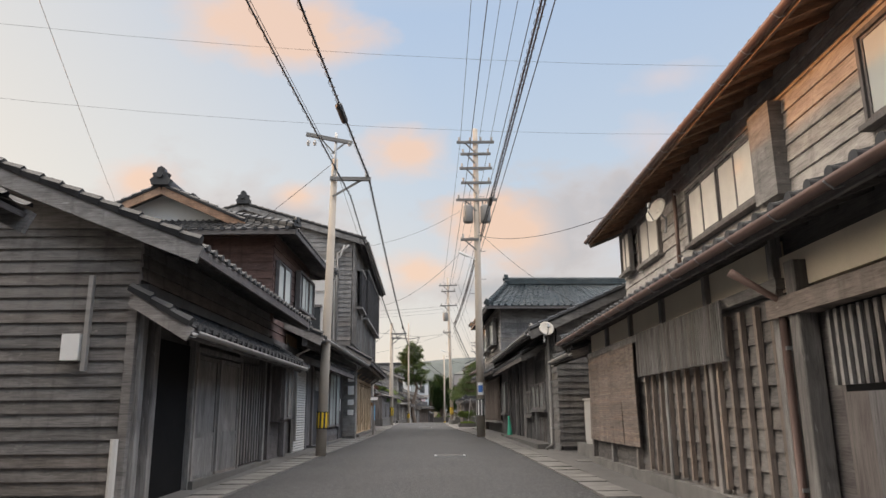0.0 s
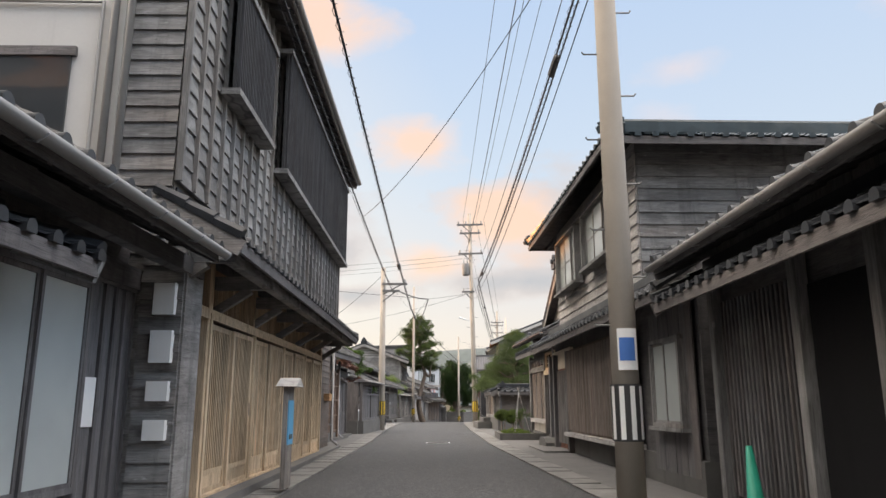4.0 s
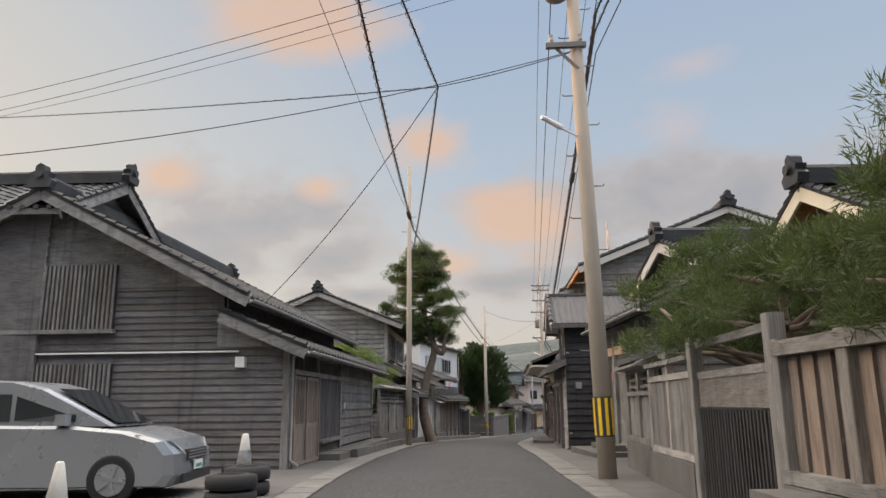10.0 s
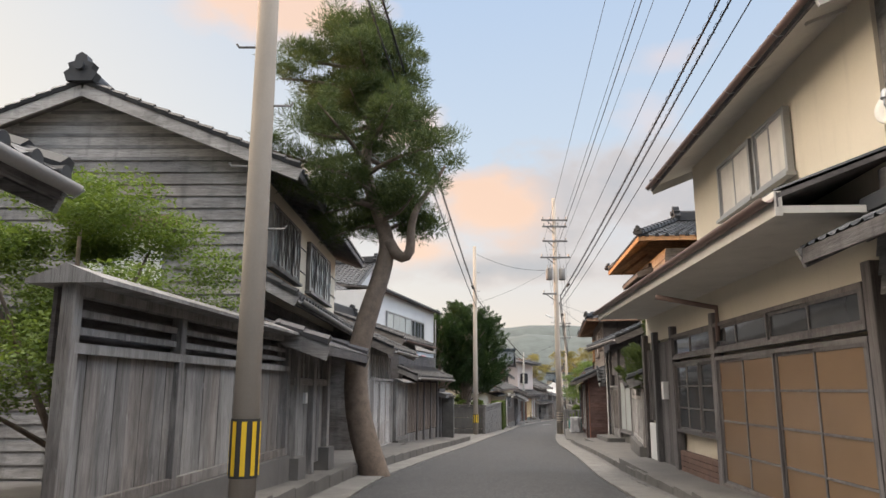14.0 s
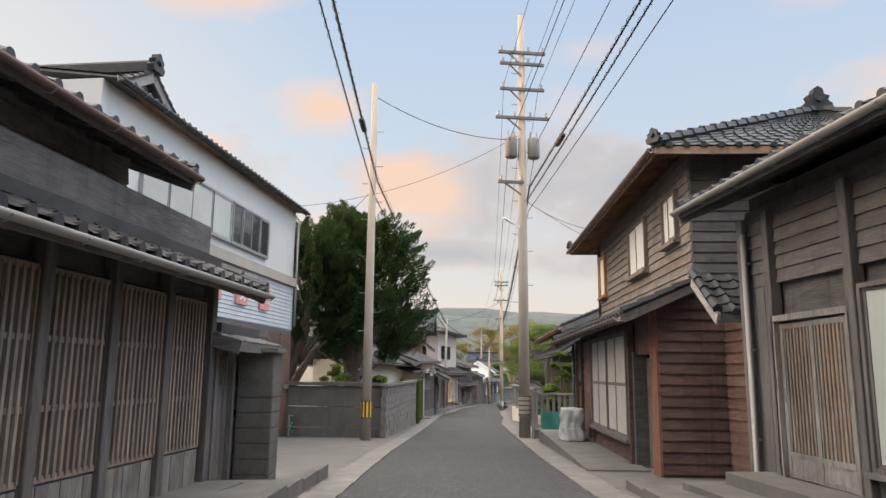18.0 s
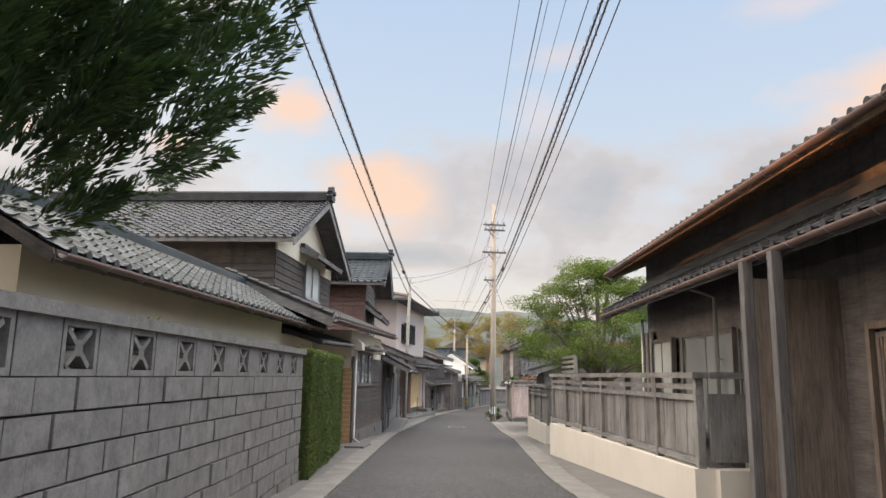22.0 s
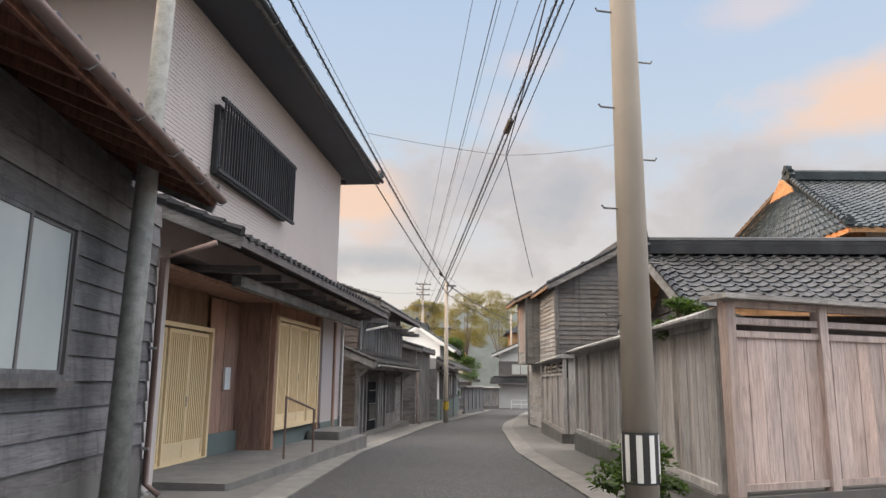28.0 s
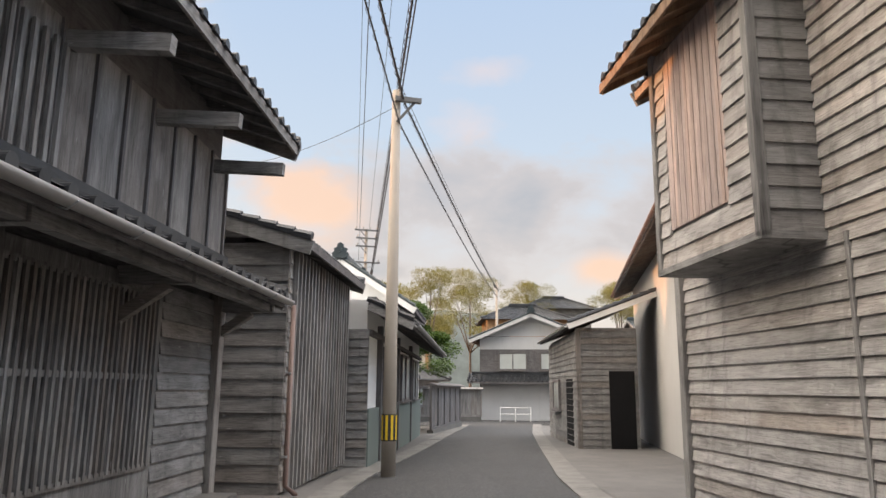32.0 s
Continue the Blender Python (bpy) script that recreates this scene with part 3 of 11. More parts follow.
def tile_sheet(p0, p1, q0, q1, mb, pitch=0.27, row=0.24, wave=0.036, step=0.022):
    """Pantiles on a roof slope: eave p0-p1, head q0-q1. Rolls run up the slope, and each course steps over the next."""
    p0, p1, q0, q1 = (np.array(p, float) for p in (p0, p1, q0, q1))
    nu = max(2, round(np.linalg.norm(p1 - p0) / pitch))
    nv = max(2, round(np.linalg.norm((q0 + q1 - p0 - p1) / 2) / row))
    nor = np.cross(p1 - p0, (q0 + q1) / 2 - p0)
    nor /= np.linalg.norm(nor)
    if nor[2] < 0:
        nor = -nor
    prof = [(0.0, 0.15), (0.22, -0.15), (0.5, -0.25), (0.72, 0.2), (0.86, 1.0), (0.95, 0.85)]
    us = [(i + a) / nu for i in range(nu) for a, _ in prof] + [1.0]
    hs = [h * wave for _ in range(nu) for _, h in prof] + [0.15 * wave]
    vs, ss = [], []
    for j in range(nv):
        vs += [j / nv, (j + 1) / nv]
        ss += [step, 0.0]
    U, Vv = np.array(us), np.array(vs)
    base = (p0[None, None] * (1 - U)[None, :, None] + p1[None, None] * U[None, :, None]) * (1 - Vv)[:, None, None] + (q0[None, None] * (1 - U)[None, :, None] + q1[None, None] * U[None, :, None]) * Vv[:, None, None]
    jit = np.random.default_rng(int(abs(p0[0] * 31 + p1[1] * 17 + q0[2] * 7)) % 1000).normal(0, 0.004, (len(vs), len(us), 1))
    pts = base + nor * (np.array(hs)[None, :, None] + np.array(ss)[:, None, None] + jit)
    n0, w = len(mb.v), len(us)
    mb.v += [tuple(p) for p in pts.reshape(-1, 3)]
    for j in range(len(vs) - 1):
        for i in range(w - 1):
            a = n0 + j * w + i
            mb.f.append((a, a + 1, a + w + 1, a + w))
    return nor


def slab(mb, p0, p1, q0, q1, t0, t1):
    """A sloping plate between two offsets along its own normal."""
    p0, p1, q0, q1 = (Vector(p) for p in (p0, p1, q0, q1))
    n = (p1 - p0).cross(q0 - p0).normalized()
    if n.z < 0:
        n = -n
    lo = [p + n * t0 for p in (p0, p1, q1, q0)]
    hi = [p + n * t1 for p in (p0, p1, q1, q0)]
    k = len(mb.v)
    mb.v += [tuple(p) for p in lo + hi]
    mb.f += [(k, k + 3, k + 2, k + 1), (k + 4, k + 5, k + 6, k + 7)] + [(k + i, k + (i + 1) % 4, k + 4 + (i + 1) % 4, k + 4 + i) for i in range(4)]


def bar(mb, a, b, w, h):
    """A straight timber of width w and height h between two points."""
    a, b = Vector(a), Vector(b)
    d = (b - a).normalized()
    s = Vector((0, 0, 1)).cross(d)
    s = s.normalized() if s.length > 1e-4 else Vector((1, 0, 0))
    t = d.cross(s)
    k = len(mb.v)
    for p in (a, b):
        mb.v += [tuple(p + s * sx * w / 2 + t * tz * h / 2) for sx, tz in ((-1, -1), (1, -1), (1, 1), (-1, 1))]
    mb.f += [(k, k + 3, k + 2, k + 1), (k + 4, k + 5, k + 6, k + 7)] + [(k + i, k + (i + 1) % 4, k + 4 + (i + 1) % 4, k + 4 + i) for i in range(4)]


def finial(mb, c, s=1.0, face=(0, -1)):
    """Ridge-end ornament: a stepped shield with scrolls and a round boss."""
    f = Vector((face[0], face[1], 0)).normalized()
    r = Vector((-f.y, f.x, 0))
    c = Vector(c)
    out = [(-0.24, -0.18), (-0.30, -0.02), (-0.20, 0.06), (-0.24, 0.16), (-0.12, 0.20), (-0.10, 0.32), (0.0, 0.38), (0.10, 0.32), (0.12, 0.20), (0.24, 0.16), (0.20, 0.06), (0.30, -0.02), (0.24, -0.18)]
    k, n = len(mb.v), len(out)
    for dd in (-0.10, 0.10):
        mb.v += [tuple(c + r * x * s + f * dd * s + Vector((0, 0, z * s))) for x, z in out]
    mb.f += [tuple(range(k + n - 1, k - 1, -1)), tuple(range(k + n, k + 2 * n))] + [(k + i, k + (i + 1) % n, k + n + (i + 1) % n, k + n + i) for i in range(n)]
    mb.tube([c + f * 0.08 * s + Vector((0, 0, 0.1 * s)), c + f * 0.17 * s + Vector((0, 0, 0.1 * s))], 0.09 * s, 8)


class House:
    """A building in street terms: d runs along its front from the near corner A to the far one B, v goes back from the front, z up from the
    ground at the middle of the front."""

    def __init__(self, name, label, side, a, b, category="house", group="houses along the street", kind="", z=None):
        a, b = Vector((*a, 0)), Vector((*b, 0))
        self.len = (b - a).length
        self.side = side
        self.z0 = gz((a.y + b.y) / 2) if z is None else z
        o, e = (a, (b - a).normalized()) if side == "L" else (b, (a - b).normalized())
        ang = math.atan2(e.y, e.x)
        self.m = Matrix.Translation((o.x, o.y, self.z0)) @ Matrix.Rotation(ang, 4, "Z")
        self.ob = thing(name, label, category, self.m, group, kind)
        self.n = {}
        self.simple = False

    def u(self, d):
        return d if self.side == "L" else self.len - d

    def us(self, d0, d1):
        return (d0, d1) if self.side == "L" else (self.len - d1, self.len - d0)

    def few(self, name, limit=34):
        self.n[name] = self.n.get(name, 0) + 1
        return self.n[name] <= limit and COUNT["n"] < 7000

    def box(self, name, d0, d1, v0, v1, z0, z1, mat, parent=None, label=""):
        a, b = self.us(d0, d1)
        mb = MB()
        mb.box(a, b, v0, v1, z0, z1)
        return part(name, mb, mat, parent or self.ob, label)

    def body(self, v0, v1, d0, d1, z1, mat, z0=-0.7):
        """Walls as one shell behind the cladding."""
        a, b = self.us(d0, d1)
        mb = MB()
        mb.box(a, b, v0, v1, z0, z1)
        return part("wall", mb, mat, self.ob)

    def posts(self, ds, v, z0, z1, mat, w=0.13, name="post"):
        for d in ds:
            place(name, shared("soft_box", mat, soft_box), self.ob, scaled(self.u(d) - w / 2, v - w / 2, z0, w, w, z1 - z0))

    def beam(self, d0, d1, v, z, mat, w=0.12, h=0.14, name="beam"):
        a, b = self.us(d0, d1)
        place(name, shared("unit_box", mat, unit_box), self.ob, scaled(a, v - w / 2, z - h / 2, b - a, w, h))

    def clap(self, d0, d1, z0, z1, mat, v=0.0, pitch=0.17, depth=0.042):
        """Weatherboards on the front."""
        a, b = self.us(d0, d1)
        n = max(1, round((z1 - z0) / pitch))
        h = (z1 - z0) / n
        me = shared("lap_board", mat, lap_board)
        rest = MB()
        for i in range(n):
            if self.few("board"):
                place("board", me, self.ob, scaled(a, v, z0 + i * h, b - a, depth, h))
            else:
                rest.prism([(v, z0 + i * h), (v - depth, z0 + i * h), (v - depth * 0.35, z0 + (i + 1.06) * h), (v, z0 + (i + 1.06) * h)], "x", a, b)
        if rest.v:
            part("boards", rest, mat, self.ob, kind="stuff")

    def clap_side(self, d, v0, v1, z0, z1, mat, near=True, pitch=0.17, depth=0.042, gable=None):
        """Weatherboards on a side wall; gable=(v_peak, z_peak) trims them under the slopes."""
        n = max(1, round((z1 - z0) / pitch))
        h = (z1 - z0) / n
        left_of = (self.side == "L") == near      # True: outer face looks to -u
        me = shared("lap_board", mat, lap_board)
        rows = [(z0 + i * h, v0, v1) for i in range(n)]
        rest = MB()
        if gable:
            vp, zp = gable
            z = z1
            while z < zp - h * 0.6:
                k = min(1.0, (z + h * 0.3 - z1) / (zp - z1))
                rows.append((z, v0 + (vp - v0) * k, v1 + (vp - v1) * k))
                z += h
        for z, a, b in rows:
            if left_of:
                m = Matrix.Translation((self.u(d), b, z)) @ Matrix.Rotation(radians(-90), 4, "Z") @ Matrix.Diagonal((b - a, depth, h, 1))
            else:
                m = Matrix.Translation((self.u(d), a, z)) @ Matrix.Rotation(radians(90), 4, "Z") @ Matrix.Diagonal((b - a, depth, h, 1))
            if self.few("side_board", 58 if self.ob.name.startswith(("barn", "old_house")) else 24):
                place("board", me, self.ob, m)
            else:
                k = len(rest.v)
                rest.v += [tuple(m @ p.co) for p in me.vertices]
                rest.f += [tuple(k + j for j in f.vertices) for f in me.polygons]
        if rest.v:
            part("boards", rest, mat, self.ob, kind="stuff")

    def slats(self, d0, d1, z0, z1, mat, v=-0.03, pitch=0.075, w=0.032, t=0.03, name="slat", limit=76, rails=()):
        a, b = self.us(d0, d1)
        n = max(1, round((b - a) / pitch))
        rest = MB()
        for i in range(n):
            x = a + (i + 0.5) * (b - a) / n - w / 2
            if self.few(name, limit):
                place(name, shared("unit_box", mat, unit_box), self.ob, scaled(x, v - t, z0, w, t, z1 - z0))
            else:
                rest.box(x, x + w, v - t, v, z0, z1)
        if rest.v:
            part(name + "s", rest, mat, self.ob, kind="stuff")
        for z in rails:
            place("rail", shared("unit_box", mat, unit_box), self.ob, scaled(a, v - t * 0.6, z - 0.025, b - a, t * 0.8 + 0.012, 0.05))

    def boards(self, d0, d1, z0, z1, mat, v=0.0, pitch=0.2, t=0.022, batten=None, name="plank"):
        """Upright planking, with cover strips where batten names a material."""
        a, b = self.us(d0, d1)
        n = max(1, round((b - a) / pitch))
        w = (b - a) / n
        rest = MB()
        for i in range(n):
            if self.few(name, 38):
                place(name, shared("unit_box", mat, unit_box), self.ob, scaled(a + i * w + 0.004, v - t - 0.004 * (i % 2), z0, w - 0.008, t, z1 - z0))
            else:
                rest.box(a + i * w + 0.004, a + (i + 1) * w - 0.004, v - t - 0.004 * (i % 2), v - 0.004 * (i % 2), z0, z1)
        if rest.v:
            part(name + "s", rest, mat, self.ob, kind="stuff")
        if batten:
            for i in range(n + 1):
                if self.few("batten", 50):
                    place("batten", shared("unit_box", batten, unit_box), self.ob, scaled(a + i * w - 0.02, v - t - 0.03, z0, 0.04, 0.03, z1 - z0))

    def window(self, d0, d1, z0, z1, panes=2, v=0.0, timber=None, pane=None, bars=0, depth=0.09, sill=True, name="window", fw=0.05, split=None):
        """A sash window: outer frame, sill, and each sash with its pane."""
        timber, pane = timber or W_DARKV, pane or FROST
        a, b = self.us(d0, d1)
        win = part(name, self._frame(a, b, z0, z1, v, depth, fw), timber, self.ob)
        if sill:
            place("sill", shared("unit_box", timber, unit_box), win, scaled(a - 0.05, v - depth - 0.05, z0 - 0.05, b - a + 0.1, depth + 0.05, 0.05))
        w = (b - a - 2 * fw) / panes
        for i in range(panes):
            x0, x1 = a + fw + i * w, a + fw + (i + 1) * w
            vv = v - 0.03 - 0.025 * (i % 2)
            sash = part("sash", self._frame(x0, x1, z0 + fw, z1 - fw, vv, 0.03, 0.035), timber, win)
            place("pane", shared("unit_box", pane, unit_box), sash, scaled(x0 + 0.03, vv - 0.018, z0 + fw + 0.03, x1 - x0 - 0.06, 0.006, z1 - z0 - 2 * fw - 0.06))
            for k in range(bars):
                z = z0 + fw + (k + 1) * (z1 - z0 - 2 * fw) / (bars + 1)
                place("glazing_bar", shared("unit_box", timber, unit_box), sash, scaled(x0 + 0.03, vv - 0.028, z - 0.012, x1 - x0 - 0.06, 0.024, 0.024))
            if split:
                z = z0 + (z1 - z0) * split
                place("mid_rail", shared("unit_box", timber, unit_box), sash, scaled(x0 + 0.03, vv - 0.032, z - 0.03, x1 - x0 - 0.06, 0.03, 0.06))
        return win

    def _frame(self, a, b, z0, z1, v, depth, w):
        mb = MB()
        mb.box(a, b, v - depth, v, z0, z0 + w)
        mb.box(a, b, v - depth, v, z1 - w, z1)
        mb.box(a, a + w, v - depth, v, z0 + w, z1 - w)
        mb.box(b - w, b, v - depth, v, z0 + w, z1 - w)
        return mb

    def door(self, d0, d1, z0, z1, leaves=2, v=0.0, mat=None, style="lattice", skirt=0.3, pane=None):
        """Sliding doors: each leaf a frame with slats or panels, a skirt board and a finger pull."""
        mat = mat or W_GREYV
        a, b = self.us(d0, d1)
        top = part("door_frame", self._frame(a - 0.08, b + 0.08, z0 - 0.06, z1 + 0.1, v, 0.12, 0.07), mat, self.ob)
        w = (b - a) / leaves
        for i in range(leaves):
            x0, x1 = a + i * w, a + (i + 1) * w
            vv = v - 0.03 - 0.035 * (i % 2)
            leaf = part("door", self._frame(x0 + 0.003, x1 - 0.003, z0, z1, vv, 0.032, 0.06), mat, self.ob)
            zs = z0 + (z1 - z0) * skirt
            if style != "plain":
                place("skirt", shared("unit_box", mat, unit_box), leaf, scaled(x0 + 0.06, vv - 0.022, z0 + 0.06, x1 - x0 - 0.12, 0.018, zs - z0 - 0.06))
                place("mid_rail", shared("unit_box", mat, unit_box), leaf, scaled(x0 + 0.06, vv - 0.03, zs - 0.03, x1 - x0 - 0.12, 0.028, 0.06))
            back = pane or (W_DARKV if style == "lattice" else mat)
            place("panel", shared("unit_box", back, unit_box), leaf, scaled(x0 + 0.06, vv - 0.012, zs + 0.03 if style != "plain" else z0 + 0.06, x1 - x0 - 0.12, 0.008, (z1 - zs - 0.09) if style != "plain" else z1 - z0 - 0.12))
            if style == "lattice":
                n = max(3, round((x1 - x0 - 0.12) / 0.07))
                mb = MB()
                for k in range(n):
                    x = x0 + 0.06 + (k + 0.5) * (x1 - x0 - 0.12) / n
                    mb.box(x - 0.012, x + 0.012, vv - 0.03, vv - 0.012, zs + 0.03, z1 - 0.06)
                part("lattice", mb, mat, leaf)
            place("pull", shared("unit_box", W_DARKV, unit_box), leaf, scaled(x1 - 0.05 if i % 2 else x0 + 0.02, vv - 0.036, z0 + 0.85, 0.03, 0.006, 0.16))
        return top

    # roofs ------------------------------------------------------------------
    def slope(self, p0, p1, q0, q1, tile=None, rafters=True, caps=True, under=None, gutter=None, hooks=True, rmat=None, rstep=0.45):
        """One roof slope: points (d, v, z), eave p0-p1 and head q0-q1."""
        tile, under, rmat = tile or TILE, under or W_DARK, rmat or W_DARK
        P = [Vector((self.u(p[0]), p[1], p[2])) for p in (p0, p1, q0, q1)]
        if P[0].x > P[1].x:
            P = [P[1], P[0], P[3], P[2]]
        mb = MB()
        if tile in (TIN, TIN_D, GUTTER):
            tile_sheet(*P, mb, pitch=0.16, row=3.0, wave=0.018, step=0.0)
        else:
            tile_sheet(*P, mb)
        roof = part("roof_tiles" if tile not in (TIN, TIN_D, GUTTER) else "roof_sheet", mb, tile, self.ob)
        mb = MB()
        slab(mb, *P, -0.06, -0.022)
        part("roof_board", mb, under, self.ob)
        e0, e1, h0, h1 = P
        run = (e1 - e0)
        out = ((e0 + e1) / 2 - (h0 + h1) / 2)
        out.z = 0
        out.normalize()
        if self.simple:
            return roof
        mb = MB()
        bar(mb, e0 + Vector((0, 0, -0.07)) - out * 0.02, e1 + Vector((0, 0, -0.07)) - out * 0.02, 0.03, 0.12)
        part("fascia", mb, rmat, self.ob)
        if rafters:
            n = max(2, int(run.length / rstep))
            joined = MB()
            for i in range(n + 1):
                t = (i + 0.02) / (n + 0.04)
                a, b = e0.lerp(e1, t), h0.lerp(h1, t)
                k = min(1.0, 1.5 / max(0.1, (b - a).length))
                bar(joined, a + Vector((0, 0, -0.1)) - out * 0.03, a.lerp(b, k) + Vector((0, 0, -0.1)), 0.05, 0.08)
            part("eave_framing", joined, rmat, self.ob, kind="stuff")
        if caps and not self.simple and tile not in (TIN, TIN_D, GUTTER):
            n = max(2, round(run.length / 0.27))
            ang = math.atan2(out.x, -out.y)
            me = shared("eave_tile", tile, eave_cap)
            rest = MB()
            for i in range(n):
                p = e0.lerp(e1, (i + 0.86) / n) + Vector((0, 0, 0.01))
                m = Matrix.Translation(p) @ Matrix.Rotation(ang, 4, "Z")
                if self.few("eave_tile", 16):
                    place("eave_tile", me, self.ob, m)
                else:
                    k = len(rest.v)
                    rest.v += [tuple(m @ v.co) for v in me.vertices]
                    rest.f += [tuple(k + j for j in f.vertices) for f in me.polygons]
            if rest.v:
                part("eave_tiles", rest, tile, self.ob, kind="stuff")
        if gutter:
            g0, g1 = e0 + out * 0.06 + Vector((0, 0, -0.05)), e1 + out * 0.06 + Vector((0, 0, -0.05))
            mb = MB()
            k, seg = 0, 6
            r = 0.055
            for p in (g0, g1):
                for i in range(seg + 1):
                    a = math.pi + math.pi * i / seg
                    mb.v.append(tuple(p + out * math.cos(a) * r + Vector((0, 0, math.sin(a) * r))))
                for i in range(seg + 1):
                    a = 2 * math.pi - math.pi * i / seg
                    mb.v.append(tuple(p + out * math.cos(a) * (r - 0.006) + Vector((0, 0, math.sin(a) * (r - 0.006) + 0.003))))
            w = 2 * (seg + 1)
            mb.f += [(i, (i + 1) % w, w + (i + 1) % w, w + i) for i in range(w)]
            gut = part("gutter", mb, gutter, self.ob, smooth=True)
            if hooks:
                mb = MB()
                n = max(2, int(run.length / 0.75))
                for i in range(n + 1):
                    p = g0.lerp(g1, i / n)
                    mb.tube([p - out * 0.10 + Vector((0, 0, 0.06)), p - out * 0.07 + Vector((0, 0, -0.05)), p + Vector((0, 0, -0.068)), p + out * 0.06 + Vector((0, 0, -0.02))], 0.008, 4)
                part("gutter_ironwork", mb, STEEL, gut, kind="stuff")
        return roof

    def ridge(self, a, b, tile=None, s=1.0, ends=(True, True)):
        tile = tile or TILE
        A, B = Vector((self.u(a[0]), a[1], a[2])), Vector((self.u(b[0]), b[1], b[2]))
        d = (B - A).normalized()
        mb = MB()
        for i, (w, h) in enumerate(((0.30, 0.09), (0.25, 0.09), (0.21, 0.08))):
            z = Vector((0, 0, 0.04 + i * 0.085)) * s
            bar(mb, A + z, B + z, w * s, h * s * 0.92)
        top = Vector((0, 0, 0.31 * s))
        mb.tube([A + top - Vector((0, 0, 0.04)), B + top - Vector((0, 0, 0.04))], 0.075 * s, 8)
        r = part("ridge", mb, tile, self.ob)
        for on, p, f in ((ends[0], A, -d), (ends[1], B, d)):
            if on and not self.simple:
                mb = MB()
                finial(mb, p + f * 0.05 + Vector((0, 0, 0.16 * s)), 0.9 * s, (f.x, f.y))
                part("ridge_end", mb, tile, self.ob)
        return r

    def verge(self, e, h, mat, drop=0.2, tile=None):
        """Bargeboard under a sloping roof edge from eave e to ridge h, with a row of verge tiles."""
        E, H = Vector((self.u(e[0]), e[1], e[2])), Vector((self.u(h[0]), h[1], h[2]))
        mb = MB()
        bar(mb, E + Vector((0, 0, -drop * 0.55)), H + Vector((0, 0, -drop * 0.55)), 0.045, drop)
        part("bargeboard", mb, mat, self.ob)
        if tile and not self.simple:
            mb = MB()
            n = max(2, int((H - E).length / 0.25))
            for i in range(n):
                a, b = E.lerp(H, i / n), E.lerp(H, (i + 1.12) / n)
                mb.tube([a + Vector((0, 0, 0.055)), b + Vector((0, 0, 0.035))], [0.07, 0.055], 6)
            part("verge_tiles", mb, tile, self.ob)

    def gable(self, d0, d1, v0, v1, ze, pitch, along=True, over=0.6, side=0.4, tile=None, wall=None, barge=None, gutter=None, under=None, rafters=True, back=True, fin=True, rmat=None, ridge_s=1.0):
        """A gabled roof over the plan d0-d1, v0-v1 whose walls are ze high at the eaves. along: the ridge runs along the street."""
        tile, barge, wall = tile or TILE, barge or W_GREY, wall or W_GREY
        if along:
            vm = (v0 + v1) / 2
            rise = (vm - v0) * pitch
            zr = ze + rise
            lo = ze - over * pitch
            ds = (d0 - side, d1 + side)
            self.slope((ds[0], v0 - over, lo), (ds[1], v0 - over, lo), (ds[0], vm, zr), (ds[1], vm, zr), tile, rafters, True, under, gutter, rmat=rmat)
            if back:
                self.slope((ds[0], v1 + over, lo), (ds[1], v1 + over, lo), (ds[0], vm, zr), (ds[1], vm, zr), tile, False, False, under)
            self.ridge((ds[0], vm, zr), (ds[1], vm, zr), tile, ridge_s, (fin, fin))
            for d in ds:
                self.verge((d, v0 - over, lo), (d, vm, zr), barge, 0.2, tile)
                self.verge((d, v1 + over, lo), (d, vm, zr), barge, 0.2, tile)
            for d in (d0, d1):
                mb = MB()
                u = self.u(d)
                s = 0.06 if (d == d0) == (self.side == "L") else -0.06
                mb.prism([(v0, ze - 0.02), (v1, ze - 0.02), (vm, zr - 0.06)], "x", min(u, u + s), max(u, u + s))
                part("gable_wall", mb, wall, self.ob)
        else:
            dm = (d0 + d1) / 2
            rise = (dm - d0) * pitch
            zr = ze + rise
            lo = ze - side * pitch
            vs = (v0 - over, v1 + 0.3)
            for dd, s in ((d0 - side, 1), (d1 + side, -1)):
                self.slope((dd, vs[0], lo), (dd, vs[1], lo), (dm, vs[0], zr), (dm, vs[1], zr), tile, rafters, True, under, gutter, rmat=rmat)
                self.verge((dd, vs[0], lo), (dm, vs[0], zr), barge, 0.22, tile)
            self.ridge((dm, vs[0], zr), (dm, vs[1], zr), tile, ridge_s, (fin, False))
            mb = MB()
            a, b = self.us(d0, d1)
            mb.prism([(a, ze - 0.02), (b, ze - 0.02), ((a + b) / 2, zr - 0.06)], "y", v0, v0 + 0.06)
            part("gable_wall", mb, wall, self.ob)
        return zr

    def pent(self, d0, d1, z_wall, z_eave, over, v=0.0, tile=None, gutter=None, under=None, brackets=None, side=0.15, rafters=True, hooks=True, caps=True):
        """A lean-to roof along the front, with brackets under it where a spacing is given."""
        self.slope((d0 - side, v - over, z_eave), (d1 + side, v - over, z_eave), (d0 - side, v, z_wall), (d1 + side, v, z_wall), tile, rafters, caps, under, gutter, hooks)
        for d in (d0 - side, d1 + side):
            self.verge((d, v - over, z_eave), (d, v, z_wall), W_GREY, 0.16, tile or TILE if (tile or TILE) not in (TIN, TIN_D, GUTTER) else None)
        mb = MB()
        bar(mb, (self.u(d0), v - 0.05, z_wall + 0.05), (self.u(d1), v - 0.05, z_wall + 0.05), 0.14, 0.12)
